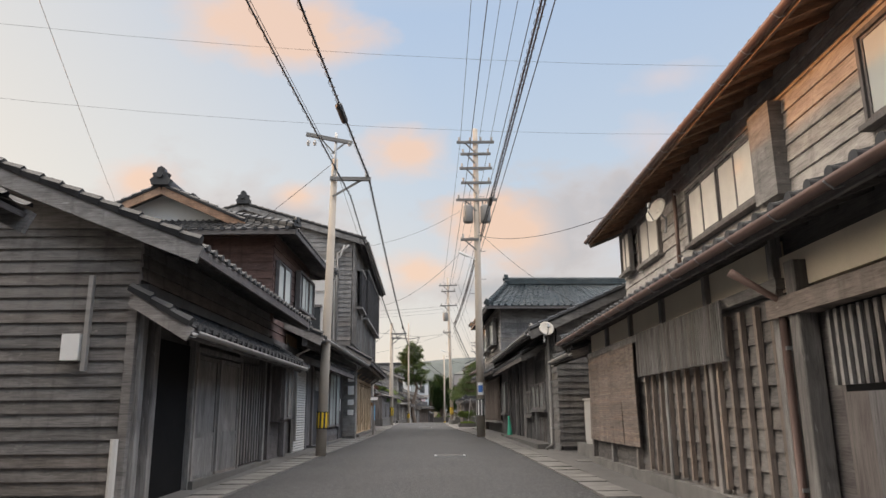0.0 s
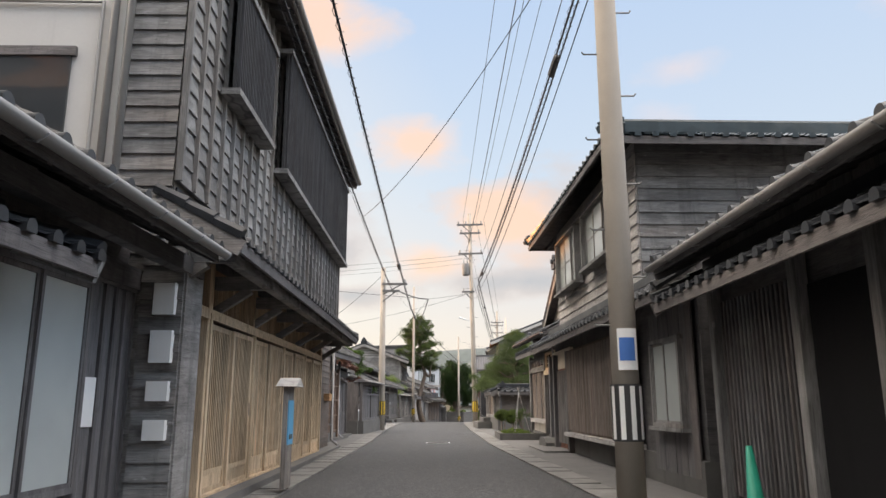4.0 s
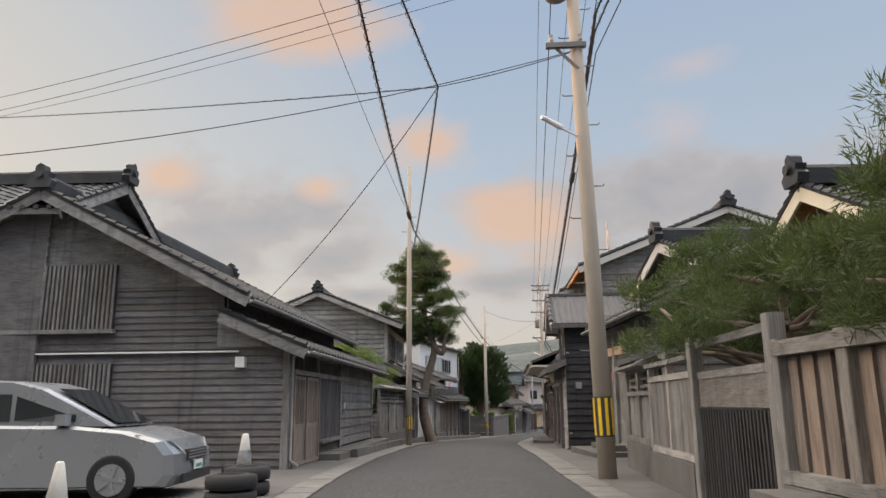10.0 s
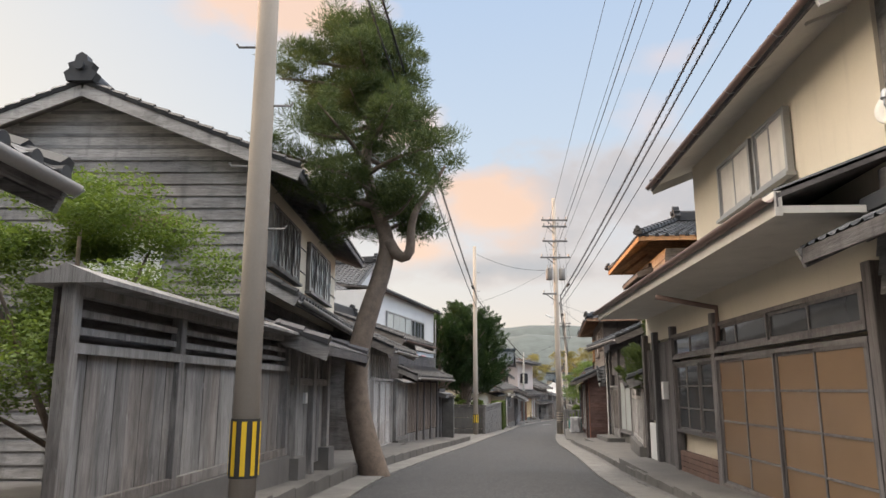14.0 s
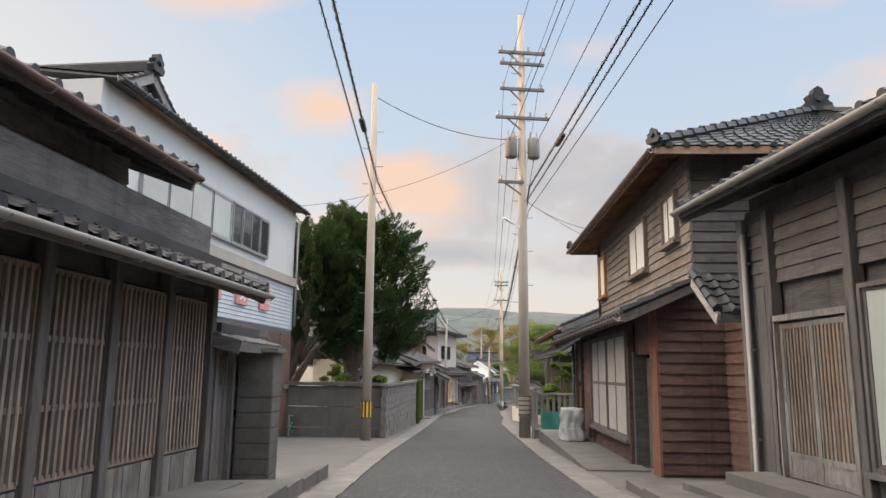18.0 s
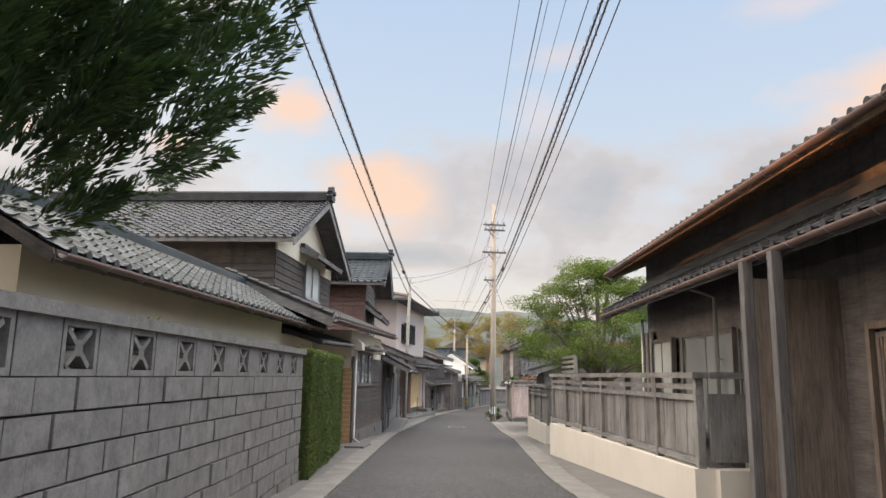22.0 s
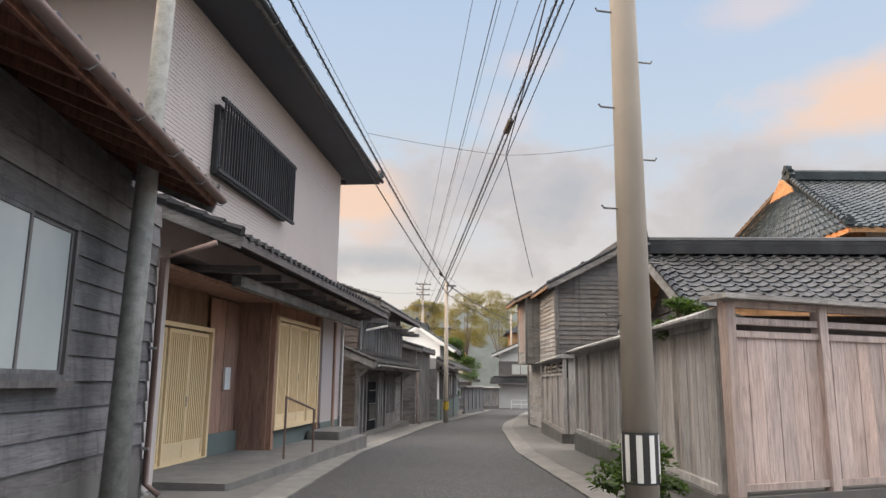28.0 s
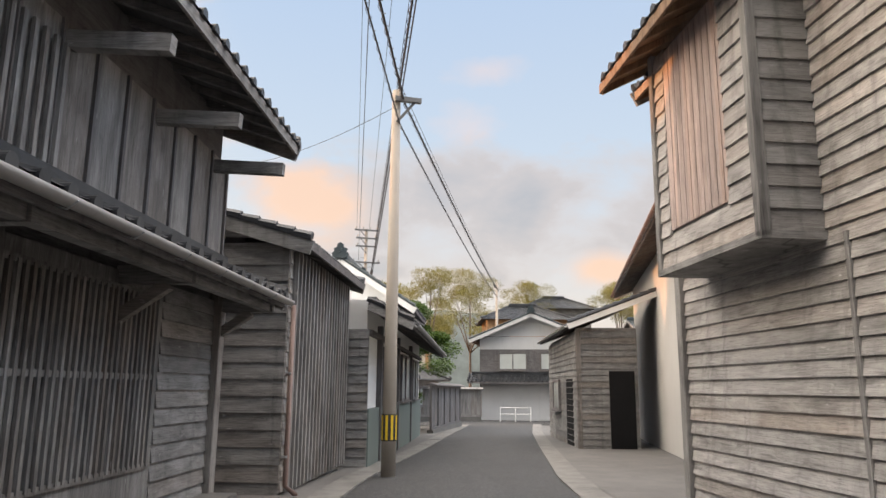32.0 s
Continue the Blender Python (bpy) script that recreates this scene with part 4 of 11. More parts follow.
        part("flashing", mb, tile or TILE, self.ob)
        if brackets:
            n = max(1, round((d1 - d0) / brackets))
            for i in range(n + 1):
                d = d0 + (d1 - d0) * i / n
                mb = MB()
                bar(mb, (self.u(d), v, z_eave - 0.12), (self.u(d), v - over + 0.1, z_eave - 0.12), 0.1, 0.16)
                bar(mb, (self.u(d), v, z_eave - 0.5), (self.u(d), v - over * 0.55, z_eave - 0.2), 0.09, 0.1)
                part("bracket", mb, W_GREY, self.ob)
            mb = MB()
            bar(mb, (self.u(d0 - side), v - over + 0.18, z_eave - 0.13), (self.u(d1 + side), v - over + 0.18, z_eave - 0.13), 0.1, 0.12)
            part("purlin", mb, W_GREY, self.ob)

    def downpipe(self, d, v, z0, z1, mat=None, elbow=None):
        mat = mat or GUTTER
        mb = MB()
        pts = [(self.u(d), v, z0), (self.u(d), v, z1)]
        if elbow:
            pts += [(self.u(d + elbow[0]), v - elbow[1], z1 + elbow[2])]
        if z0 < 0.3:
            pts = [(self.u(d), v - 0.16, z0 + 0.02), (self.u(d), v, z0 + 0.14)] + pts[1:]
        mb.tube(pts, 0.036, 8)
        pipe = part("downpipe", mb, mat, self.ob, smooth=True)
        for z in np.arange(z0 + 0.5, z1, 1.1):
            place("pipe_clip", shared("unit_box", STEEL, unit_box), pipe, scaled(self.u(d) - 0.045, v - 0.02, float(z), 0.09, 0.08, 0.03))

    def plinth(self, d0, d1, z1, mat=None, v=-0.05, t=0.2, z0=-0.6):
        self.box("plinth", d0, d1, v, v + t, z0, z1, mat or CONC_D)


def chamfer_box(mb, x0, x1, y0, y1, z0, z1, e=0.03):
    mb.prism([(x0 + e, y0), (x1 - e, y0), (x1, y0 + e), (x1, y1 - e), (x1 - e, y1), (x0 + e, y1), (x0, y1 - e), (x0, y0 + e)], "z", z0, z1)

# ---- ground, road, edges ----
LX = [(-25, -3.0), (0, -2.9), (19, -2.8), (27, -2.75), (39, -2.95), (49, -3.4), (60, -3.7), (70, -3.5), (79, -2.9), (86, -1.9), (94.7, -0.55), (101.6, 0.4), (119.8, 3.3), (130.6, 5.0), (135.6, 5.9), (156.7, 10.6), (168.9, 14.3), (175, 16.2), (190, 22.0), (200, 26.0)]
RX = [(-25, 2.0), (0, 2.0), (11, 1.9), (26, 1.35), (38, 0.45), (49, 0.1), (60, 0.0), (72, 0.15), (79, 0.75), (84, 1.4), (94.6, 2.6), (101.4, 3.6), (119.6, 6.6), (130.5, 9.0), (136.3, 10.0), (156, 14.0), (168, 17.3), (174.2, 19.3), (190, 25.4), (200, 29.6)]


def left_edge(y):
    return float(np.interp(y, [p[0] for p in LX], [p[1] for p in LX]))


def right_edge(y):
    return float(np.interp(y, [p[0] for p in RX], [p[1] for p in RX]))


def build_ground():
    # one sheet to the horizon, which follows the fall of the street
    ys = [-1500, -300, -100, -60] + list(range(-50, 260, 5)) + [300, 400, 700, 1500, 3000]
    xs = [-2500, -600, -150, -40, -20, -10, -5, 0, 5, 10, 20, 30, 45, 70, 150, 600, 2500]
    mb = MB()
    for y in ys:
        for x in xs:
            mb.v.append((x, y, gz(y) - 0.05))
    w = len(xs)
    mb.f = [(j * w + i, j * w + i + 1, (j + 1) * w + i + 1, (j + 1) * w + i) for j in range(len(ys) - 1) for i in range(w - 1)]
    single("ground", mb, EARTH, "grey trodden ground of the village lots", "ground", kind="structure")
    # carriageway, crowned a little
    mb = MB()
    yy = [float(v) for v in np.arange(-25, 200.1, 1.5)]
    for y in yy:
        a, b = left_edge(y), right_edge(y)
        for k in range(7):
            t = k / 6
            mb.v.append((a + (b - a) * t, y, gz(y) + 0.045 * (1 - (2 * t - 1) ** 2)))
    mb.f = [(j * 7 + i, j * 7 + i + 1, (j + 1) * 7 + i + 1, (j + 1) * 7 + i) for j in range(len(yy) - 1) for i in range(6)]
    single("road", mb, ASPHALT, "narrow worn grey asphalt village street", "road", kind="structure", smooth=True)
    mb = MB()
    mb.poly([(17, 199.5, gz(200) + 0.004), (70, 199.5, gz(200) + 0.004), (70, 232, gz(232) + 0.004), (17, 232, gz(232) + 0.004)])
    single("road_junction", mb, ASPHALT, "wider asphalt crossing at the end of the street", "road", kind="structure")
    # concrete edging with drain covers along both sides: slabs of their own where they show near
    for side, edge, s in (("gutter_slabs_west", left_edge, -1), ("gutter_slabs_east", right_edge, 1)):
        strip = thing(side, "concrete gutter covers along the edge of the street", "kerb", kind="structure")
        rng = random.Random(4 if s < 0 else 9)
        rest = MB()
        y = -12.0
        me = shared("gutter_slab", CONC_S, lambda m: chamfer_box(m, -0.5, 0.5, -0.5, 0.5, -0.5, 0.5, 0.03))
        k = 0
        while y < 199:
            step = 0.6
            a, b = edge(y), edge(y + step)
            ang = math.atan2(a - b, step)
            x = (a + b) / 2 + s * 0.23
            zz = gz(y + step / 2) + 0.022 + rng.uniform(-0.006, 0.006)
            m = Matrix.Translation((x, y + step / 2, zz - 0.05)) @ Matrix.Rotation(ang, 4, "Z") @ Matrix.Diagonal((0.44, step - 0.015, 0.10, 1))
            if 16 < k < 110:
                place("slab", me, strip, m)
            else:
                n0 = len(rest.v)
                rest.v += [tuple(m @ v.co) for v in me.vertices]
                rest.f += [tuple(n0 + j for j in f.vertices) for f in me.polygons]
            k += 1
            y += step
        part("slabs", rest, CONC_S, strip, kind="stuff")
        # paved strip from the slabs to the house fronts
        mb = MB()
        yy = [float(v) for v in np.arange(-25, 199, 2.0)]
        for y in yy:
            a = edge(y)
            mb.v += [(a + s * 0.44, y, gz(y) + 0.028), (a + s * 7.5, y, gz(y) + 0.02)]
        for j in range(len(yy) - 1):
            q = (2 * j, 2 * j + 1, 2 * j + 3, 2 * j + 2)
            mb.f.append(q if s > 0 else q[::-1])
        single("pavement", mb, CONC, "patchy concrete apron between street and houses", "pavement", kind="structure")
    # iron covers in the carriageway
    for x, y in ((-1.0, 38.8), (8.7, 138.8), (0.1, 15.8)):
        t = thing("manhole_cover", "pale rectangular iron cover set in the asphalt", "manhole", Matrix.Translation((x, y, gz(y) + 0.047)), "covers in the street")
        mb = MB()
        chamfer_box(mb, -0.33, 0.33, -0.25, 0.25, -0.02, 0.008, 0.02)
        part("frame", mb, STEEL, t)
        mb = MB()
        for i in range(6):
            mb.box(-0.28, 0.28, -0.21 + i * 0.072, -0.16 + i * 0.072, 0.006, 0.014)
        part("ribs", mb, CONC, t)


build_ground()


def hill(name, label, cx, cy, length, depth, height, seed, yaw=0, mat=None, wobble=0.3):
    mb = MB()
    rng = np.random.default_rng(seed)
    nx, ny = 70, 12
    ph = rng.uniform(0, 6.28, 6)
    for j in range(ny + 1):
        for i in range(nx + 1):
            s, t = i / nx * 2 - 1, j / ny * 2 - 1
            r = 1 + wobble * (math.sin(s * 5 + ph[0]) * 0.5 + math.sin(s * 11 + ph[1]) * 0.25 + math.sin(s * 27 + ph[2]) * 0.08)
            h = height * r * max(0, 1 - abs(s) ** 3) * max(0, math.cos(t * 1.57)) ** 0.8
            h += 1.5 * noise.noise((i * 0.9, j * 0.9, seed)) * (h > 2)
            mb.v.append((s * length / 2, t * depth / 2, h - 6))
    w = nx + 1
    mb.f = [(j * w + i, j * w + i + 1, (j + 1) * w + i + 1, (j + 1) * w + i) for j in range(ny) for i in range(nx)]
    single(name, mb, mat or HILL, label, "hill", pose(cx, cy, 0, 0, 0, yaw), kind="structure", smooth=True)


hill("backdrop_hill", "low wooded hills far beyond the village", 60, 900, 1500, 300, 68, 3, -4)
hill("backdrop_ridge", "dark green ridge behind the last houses", 120, 560, 460, 200, 42, 8, -14)

# ---- poles and cables ----


def pole(name, x, y, h, r, label, band=None, arms=(), side=1, trans=(), steps=True, lean=0, sign=None, lamp=None, mat=None, mast=None):
    """Concrete pole: tapered shaft, warning band, cross-arms with insulators, transformers, step bolts."""
    t = thing(name, label, "utility pole", Matrix.Translation((x, y, gz(y))) @ Matrix.Rotation(radians(lean), 4, "Y"), "utility poles")
    mb = MB()
    mb.tube([(0, 0, -0.6), (0, 0, h * 0.35), (0, 0, h)], [r, r * 0.85, r * 0.6], 14)
    part("shaft", mb, mat or POLE, t, smooth=True)
    if band:
        kind, z0, z1 = band
        rr = r * (1 - 0.15 * z0 / (h * 0.35)) + 0.008
        mb = MB()
        mb.tube([(0, 0, z0), (0, 0, z1)], rr, 20, cap=False)
        b = part("warning_band", mb, (mat or POLE) if kind == "rings" else BLACK, t, "striped warning wrap", smooth=True)
        n = 9
        for i in range(n):
            mb = MB()
            if kind == "rings":
                z = z0 + (i + 0.3) * (z1 - z0) / n
                if i % 2:
                    continue
                mb.tube([(0, 0, z), (0, 0, z + 0.035)], rr + 0.006, 16, cap=False)
            else:
                a = 2 * math.pi * i / n
                aa = [a - 0.16, a, a + 0.16]
                for p, q in zip(aa, aa[1:]):
                    mb.quad(*[((rr + 0.005) * math.cos(k), (rr + 0.005) * math.sin(k), z) for k, z in ((p, z0 + 0.02), (q, z0 + 0.02), (q, z1 - 0.02), (p, z1 - 0.02))])
            part("stripe", mb, {"white": SIGNW, "rings": BLACK}.get(kind, YELLOW), b)
    for z, w, off, n in arms:
        mb = MB()
        mb.box(off - w / 2, off + w / 2, -0.16, -0.07, z - 0.045, z + 0.045)
        bar(mb, (off - w * 0.3 if off <= 0 else off + w * 0.3, -0.1, z), (0, -0.1, z - 0.45), 0.03, 0.05)
        arm = part("crossarm", mb, IRON, t)
        for i in range(n):
            xx = off - w / 2 + 0.1 + i * (w - 0.2) / max(1, n - 1)
            mb = MB()
            mb.tube([(xx, -0.115, z + 0.04), (xx, -0.115, z + 0.1), (xx, -0.115, z + 0.13), (xx, -0.115, z + 0.2)], [0.02, 0.05, 0.035, 0.045], 8)
            part("insulator", mb, GLAZE, arm)
    for xx, z in trans:
        mb = MB()
        mb.tube([(xx, -0.05, z - 0.36), (xx, -0.05, z - 0.32), (xx, -0.05, z + 0.28), (xx, -0.05, z + 0.33)], [0.17, 0.2, 0.2, 0.17], 14)
        c = part("transformer", mb, DRUM, t, "grey drum transformer", smooth=True)
        for dx in (-0.1, 0.1):
            mb = MB()
            mb.tube([(xx + dx, -0.05, z + 0.36), (xx + dx, -0.05, z + 0.55)], [0.04, 0.025], 6)
            part("bushing", mb, GLAZE, c)
    if steps:
        mb = MB()
        for i, z in enumerate(np.arange(2.0, h - 1.5, 0.55)):
            s = 1 if i % 2 else -1
            mb.tube([(0, 0, z), (s * (r + 0.13), 0, z), (s * (r + 0.15), 0, z + 0.03)], 0.011, 5)
        part("step_bolts", mb, IRON, t, kind="stuff")
    if sign:
        z0, z1, mat = sign
        mb = MB()
        for k in range(6):
            a0, a1 = -2.2 + k * 0.22, -2.2 + (k + 1) * 0.22
            rr = r + 0.012
            mb.quad(*[(rr * math.cos(a), rr * math.sin(a), z) for a, z in ((a0, z0), (a1, z0), (a1, z1), (a0, z1))])
        s = part("sign", mb, SIGNW, t, "small enamel height notice")
        mb = MB()
        rr = r + 0.016
        for k in range(5):
            a0, a1 = -2.08 + k * 0.2, -2.08 + (k + 1) * 0.2
            mb.quad(*[(rr * math.cos(a), rr * math.sin(a), z) for a, z in ((a0, z0 + 0.1), (a1, z0 + 0.1), (a1, z1 - 0.1), (a0, z1 - 0.1))])
        part("blue_field", mb, mat, s)
    if mast:
        z1, w0, w1 = mast
        mb = MB()
        mb.tube([(0.02, -0.1, h - 0.5), (0.02, -0.1, z1 + 0.15)], 0.035, 8)
        m = part("mast", mb, STEEL, t, "slim steel mast", smooth=True)
        mb = MB()
        bar(mb, (w0, -0.13, z1 + 0.1), (w1, -0.13, z1 - 0.12), 0.07, 0.09)
        bar(mb, (w0 * 0.1, -0.12, z1 - 0.4), (w1 * 0.7, -0.12, z1 - 0.08), 0.025, 0.03)
        bar(mb, (0.0, -0.12, z1 - 0.4), (w0 * 0.55, -0.12, z1 + 0.04), 0.025, 0.03)
        part("mast_arm", mb, IRON, m)
        for xx in (w0 + 0.06, w0 + 0.22, w1 - 0.06):
            mb = MB()
            mb.tube([(xx, -0.13, z1 - 0.05), (xx, -0.13, z1 - 0.12), (xx, -0.13, z1 - 0.2)], [0.02, 0.045, 0.03], 8)
            part("insulator", mb, GLAZE, m)
    if lamp:
        mb = MB()
        bar(mb, (0, 0, lamp), (-0.4, -0.3, lamp + 0.1), 0.03, 0.03)
        mb.tube([(-0.4, -0.3, lamp + 0.1), (-0.75, -0.55, lamp + 0.2)], [0.05, 0.04], 8)
        part("street_lamp", mb, SIGNW, t, "slim street lamp arm")
    return t


R_ARMS = ((11.4, 1.5, 0.0, 4), (10.9, 1.3, 0.0, 3), (10.4, 1.3, 0.0, 3), (9.4, 1.7, 0.0, 3))
pole("utility_pole", 1.33, 26.75, 12.0, 0.16, "tall concrete pole with four cross-arms and two transformers", ("white", 0.75, 1.35), ((11.4, 1.5, 0, 4), (10.9, 1.2, 0, 3), (10.3, 1.3, 0, 3), (9.7, 1.2, 0, 3), (9.0, 1.6, 0, 3), (7.4, 0.7, -0.3, 1)), trans=((-0.34, 8.45), (0.34, 8.45)), sign=(1.5, 1.95, BLUE), lamp=6.6)
pole("utility_pole", 0.62, 58.6, 11.9, 0.15, "tall concrete pole with a single transformer and yellow band", ("yellow", 0.66, 1.27), ((11.2, 1.5, 0, 4), (10.7, 1.2, 0, 3), (9.5, 1.4, 0, 3), (7.3, 0.7, -0.2, 2)), trans=((-0.3, 8.6),), lamp=5.6, lean=-1.1)
pole("utility_pole", 4.95, 108.1, 14.0, 0.18, "tall concrete pole with paired transformers and ringed band", ("rings", 0.68, 1.31), ((12.6, 1.6, 0, 4), (12.2, 1.5, 0, 4), (11.3, 1.5, 0, 3), (10.3, 1.8, 0, 4), (8.1, 0.85, -0.4, 2)), trans=((-0.38, 9.3), (0.38, 9.3)), lamp=6.6)
pole("utility_pole", 12.25, 146.7, 12.2, 0.17, "tall concrete pole with white striped band by the fence", ("white", 0.38, 0.86), ((11.0, 1.3, 0, 4), (10.7, 1.2, 0, 3), (9.4, 1.4, 0, 4), (7.8, 0.6, -0.3, 2)))
pole("utility_pole", 1.5, -14.0, 12.0, 0.16, "tall concrete pole behind the start of the street", None, R_ARMS)
pole("utility_pole", 20.9, 205.0, 11.5, 0.15, "far pole with crossed arms beyond the junction", None, R_ARMS)
pole("utility_pole", 17.5, 222.0, 11.5, 0.15, "far pole among the roofs", None, R_ARMS)
pole("telephone_pole", -2.82, 16.65, 7.1, 0.125, "slim concrete pole with an offset top arm", ("yellow", 0.6, 0.98), ((6.55, 1.0, 0.42, 2),), steps=False, lean=1.2, mast=(7.6, -0.72, 0.42))
pole("telephone_pole", -3.6, 49.2, 6.9, 0.16, "concrete pole at the end of a board fence", ("yellow", 0.62, 1.2), ((6.15, 1.1, 0.5, 2), (5.85, 0.75, 0.35, 1)), steps=False)
pole("telephone_pole", -3.54, 72.0, 10.0, 0.11, "bare concrete pole in front of a gated fence", ("yellow", 0.55, 1.0), (), steps=True)
pole("telephone_pole", 0.05, 106.9, 10.7, 0.15, "slim concrete pole at a garden wall corner", ("yellow", 0.64, 1.12), (), steps=True)
pole("telephone_pole", 7.4, 147.1, 7.8, 0.12, "slim leaning pole with flaking blue-grey paint", None, (), steps=False, lean=1, mat=POLE_P)
pole("telephone_pole", 16.6, 175.2, 7.0, 0.13, "slim concrete pole beside a white-walled house", ("yellow", 0.6, 1.05), ((6.8, 0.5, 0.2, 1),), steps=False)
pole("telephone_pole", 30.6, 208.5, 9.2, 0.13, "slim pole at the crossing", None, (), steps=True)
pole("telephone_pole", -6.3, 50.4, 4.75, 0.085, "short pole behind a garden fence", None, (), steps=False)
pole("utility_pole", -28.0, 71.5, 15.0, 0.15, "tall pole among the back gardens", None, ((14.4, 1.4, 0, 3), (13.8, 1.2, 0, 2)))
pole("telephone_pole", -3.2, -14.0, 7.4, 0.13, "slim pole behind the start of the street", None, ((6.8, 1.6, 0.0, 2),), steps=False)


def cable(p, q, sag, r=0.011, label="black overhead cable strung between utility poles", seg=18, fuzzy=False, name="power_cable"):
    p, q = Vector(p), Vector(q)
    mb = MB()
    pts = []
    for i in range(seg + 1):
        t = i / seg
        a = p.lerp(q, t)
        a.z -= sag * 4 * t * (1 - t)
        pts.append(a)
    mb.tube(pts, r, 5)
    if fuzzy:
        n = int((q - p).length / 0.35)
        spiral = []
        for i in range(n * 6):
            t = i / (n * 6)
            a = p.lerp(q, t)
            a.z -= sag * 4 * t * (1 - t)
            k = i * math.pi / 3
            spiral.append(a + Vector((math.cos(k) * r * 2.2, 0, math.sin(k) * r * 2.2)))
        mb.tube(spiral, r * 0.3, 3)
    return single(name, mb, WIRE, label, "cable", group="overhead cables")


def top(x, y, dz, dx=0.0):
    return (x + dx, y, gz(y) + dz)


EAST = [(1.5, -14.0), (1.33, 26.75), (0.62, 58.6), (4.95, 108.1), (12.25, 146.7), (20.9, 205.0)]
for (x0, y0), (x1, y1) in zip(EAST, EAST[1:]):
    for dx in (-0.6, 0.15, 0.6):
        cable(top(x0, y0, 11.5, dx), top(x1, y1, 11.5, dx), 0.3, 0.008)
    for dx in (-0.45, 0.5):
        cable(top(x0, y0, 9.5, dx), top(x1, y1, 9.5, dx), 0.4, 0.011)
    cable(top(x0, y0, 8.0, 0.25), top(x1, y1, 8.0, 0.25), 0.4, 0.020, "thick bundled overhead cable above the street", fuzzy=True)
    cable(top(x0, y0, 7.6, 0.2), top(x1, y1, 7.6, 0.2), 0.4, 0.016, "bundled overhead cable above the street", fuzzy=True)
    cable(top(x0, y0, 7.2, 0.2), top(x1, y1, 7.2, 0.2), 0.5, 0.010)
    for f in (0.16, 0.9):      # joint closures hang beside the poles
        p = Vector(top(x0, y0, 8.0, 0.25)).lerp(Vector(top(x1, y1, 8.0, 0.25)), f)
        p.z -= 0.4 * 4 * f * (1 - f) + 0.08
        d = (Vector((x1, y1, 0)) - Vector((x0, y0, 0))).normalized()
        mb = MB()
        mb.tube([p - d * 0.42, p - d * 0.36, p + d * 0.36, p + d * 0.42], [0.02, 0.075, 0.075, 0.02], 8)
        single("cable_closure", mb, BLACK, "black cable joint sleeve on the overhead line", "cable joint", group="cable joints")
WEST = [(-3.2, -14.0, 6.9), (-2.72, 16.65, 6.6), (-3.6, 49.2, 6.2), (-3.54, 72.0, 7.6), (0.05, 106.9, 7.6), (7.4, 147.1, 7.3), (16.6, 175.2, 6.8), (30.6, 208.5, 8.6)]
for (x0, y0, h0), (x1, y1, h1) in zip(WEST, WEST[1:]):
    o = 0.9 if h0 < 7 and y0 < 60 else 0.15
    o1 = 0.9 if h1 < 7 and y1 < 60 else 0.15
    cable(top(x0, y0, h0, o), top(x1, y1, h1, o1), 0.22, 0.020, "thick bundled overhead cable above the street", fuzzy=True)
    if y0 == 49.2:      # drawn aside by a span wire from the tall pole
        cable(top(x0, y0, h0 - 0.35, 0.7), (-2.0, 59.5, 7.44), 0.1, 0.016, "bundled overhead cable above the street", fuzzy=True)
        cable((-2.0, 59.5, 7.44), top(x1, y1, h1 - 0.9, 0.12), 0.2, 0.016, "bundled overhead cable above the street", fuzzy=True)
        cable(top(0.62, 58.6, 7.3), (-2.0, 59.5, 7.44), 0.05, 0.009, "thin span wire holding a cable aside", name="service_wire")
        cable((-2.0, 59.5, 7.44), top(-28.0, 71.5, 12.2), 0.3, 0.011, "thin span wire holding a cable aside", fuzzy=True, name="service_wire")
    else:
        cable(top(x0, y0, h0 - 0.45, o * 0.5), top(x1, y1, h1 - 0.45, o1 * 0.5), 0.28, 0.014, "bundled overhead cable above the street", fuzzy=True)
    cable(top(x0, y0, h0 + 0.5, 0), top(x1, y1, h1 + 0.5, 0), 0.25, 0.006, "thin overhead wire above the street")
    f = 0.86
    p = Vector(top(x0, y0, h0, o)).lerp(Vector(top(x1, y1, h1, o1)), f)
    p.z -= 0.22 * 4 * f * (1 - f) + 0.07
    d = (Vector((x1, y1, 0)) - Vector((x0, y0, 0))).normalized()
    mb = MB()
    mb.tube([p - d * 0.4, p - d * 0.34, p + d * 0.34, p + d * 0.4], [0.02, 0.07, 0.07, 0.02], 8)
    single("cable_closure", mb, BLACK, "black cable joint sleeve on the overhead line", "cable joint", group="cable joints")
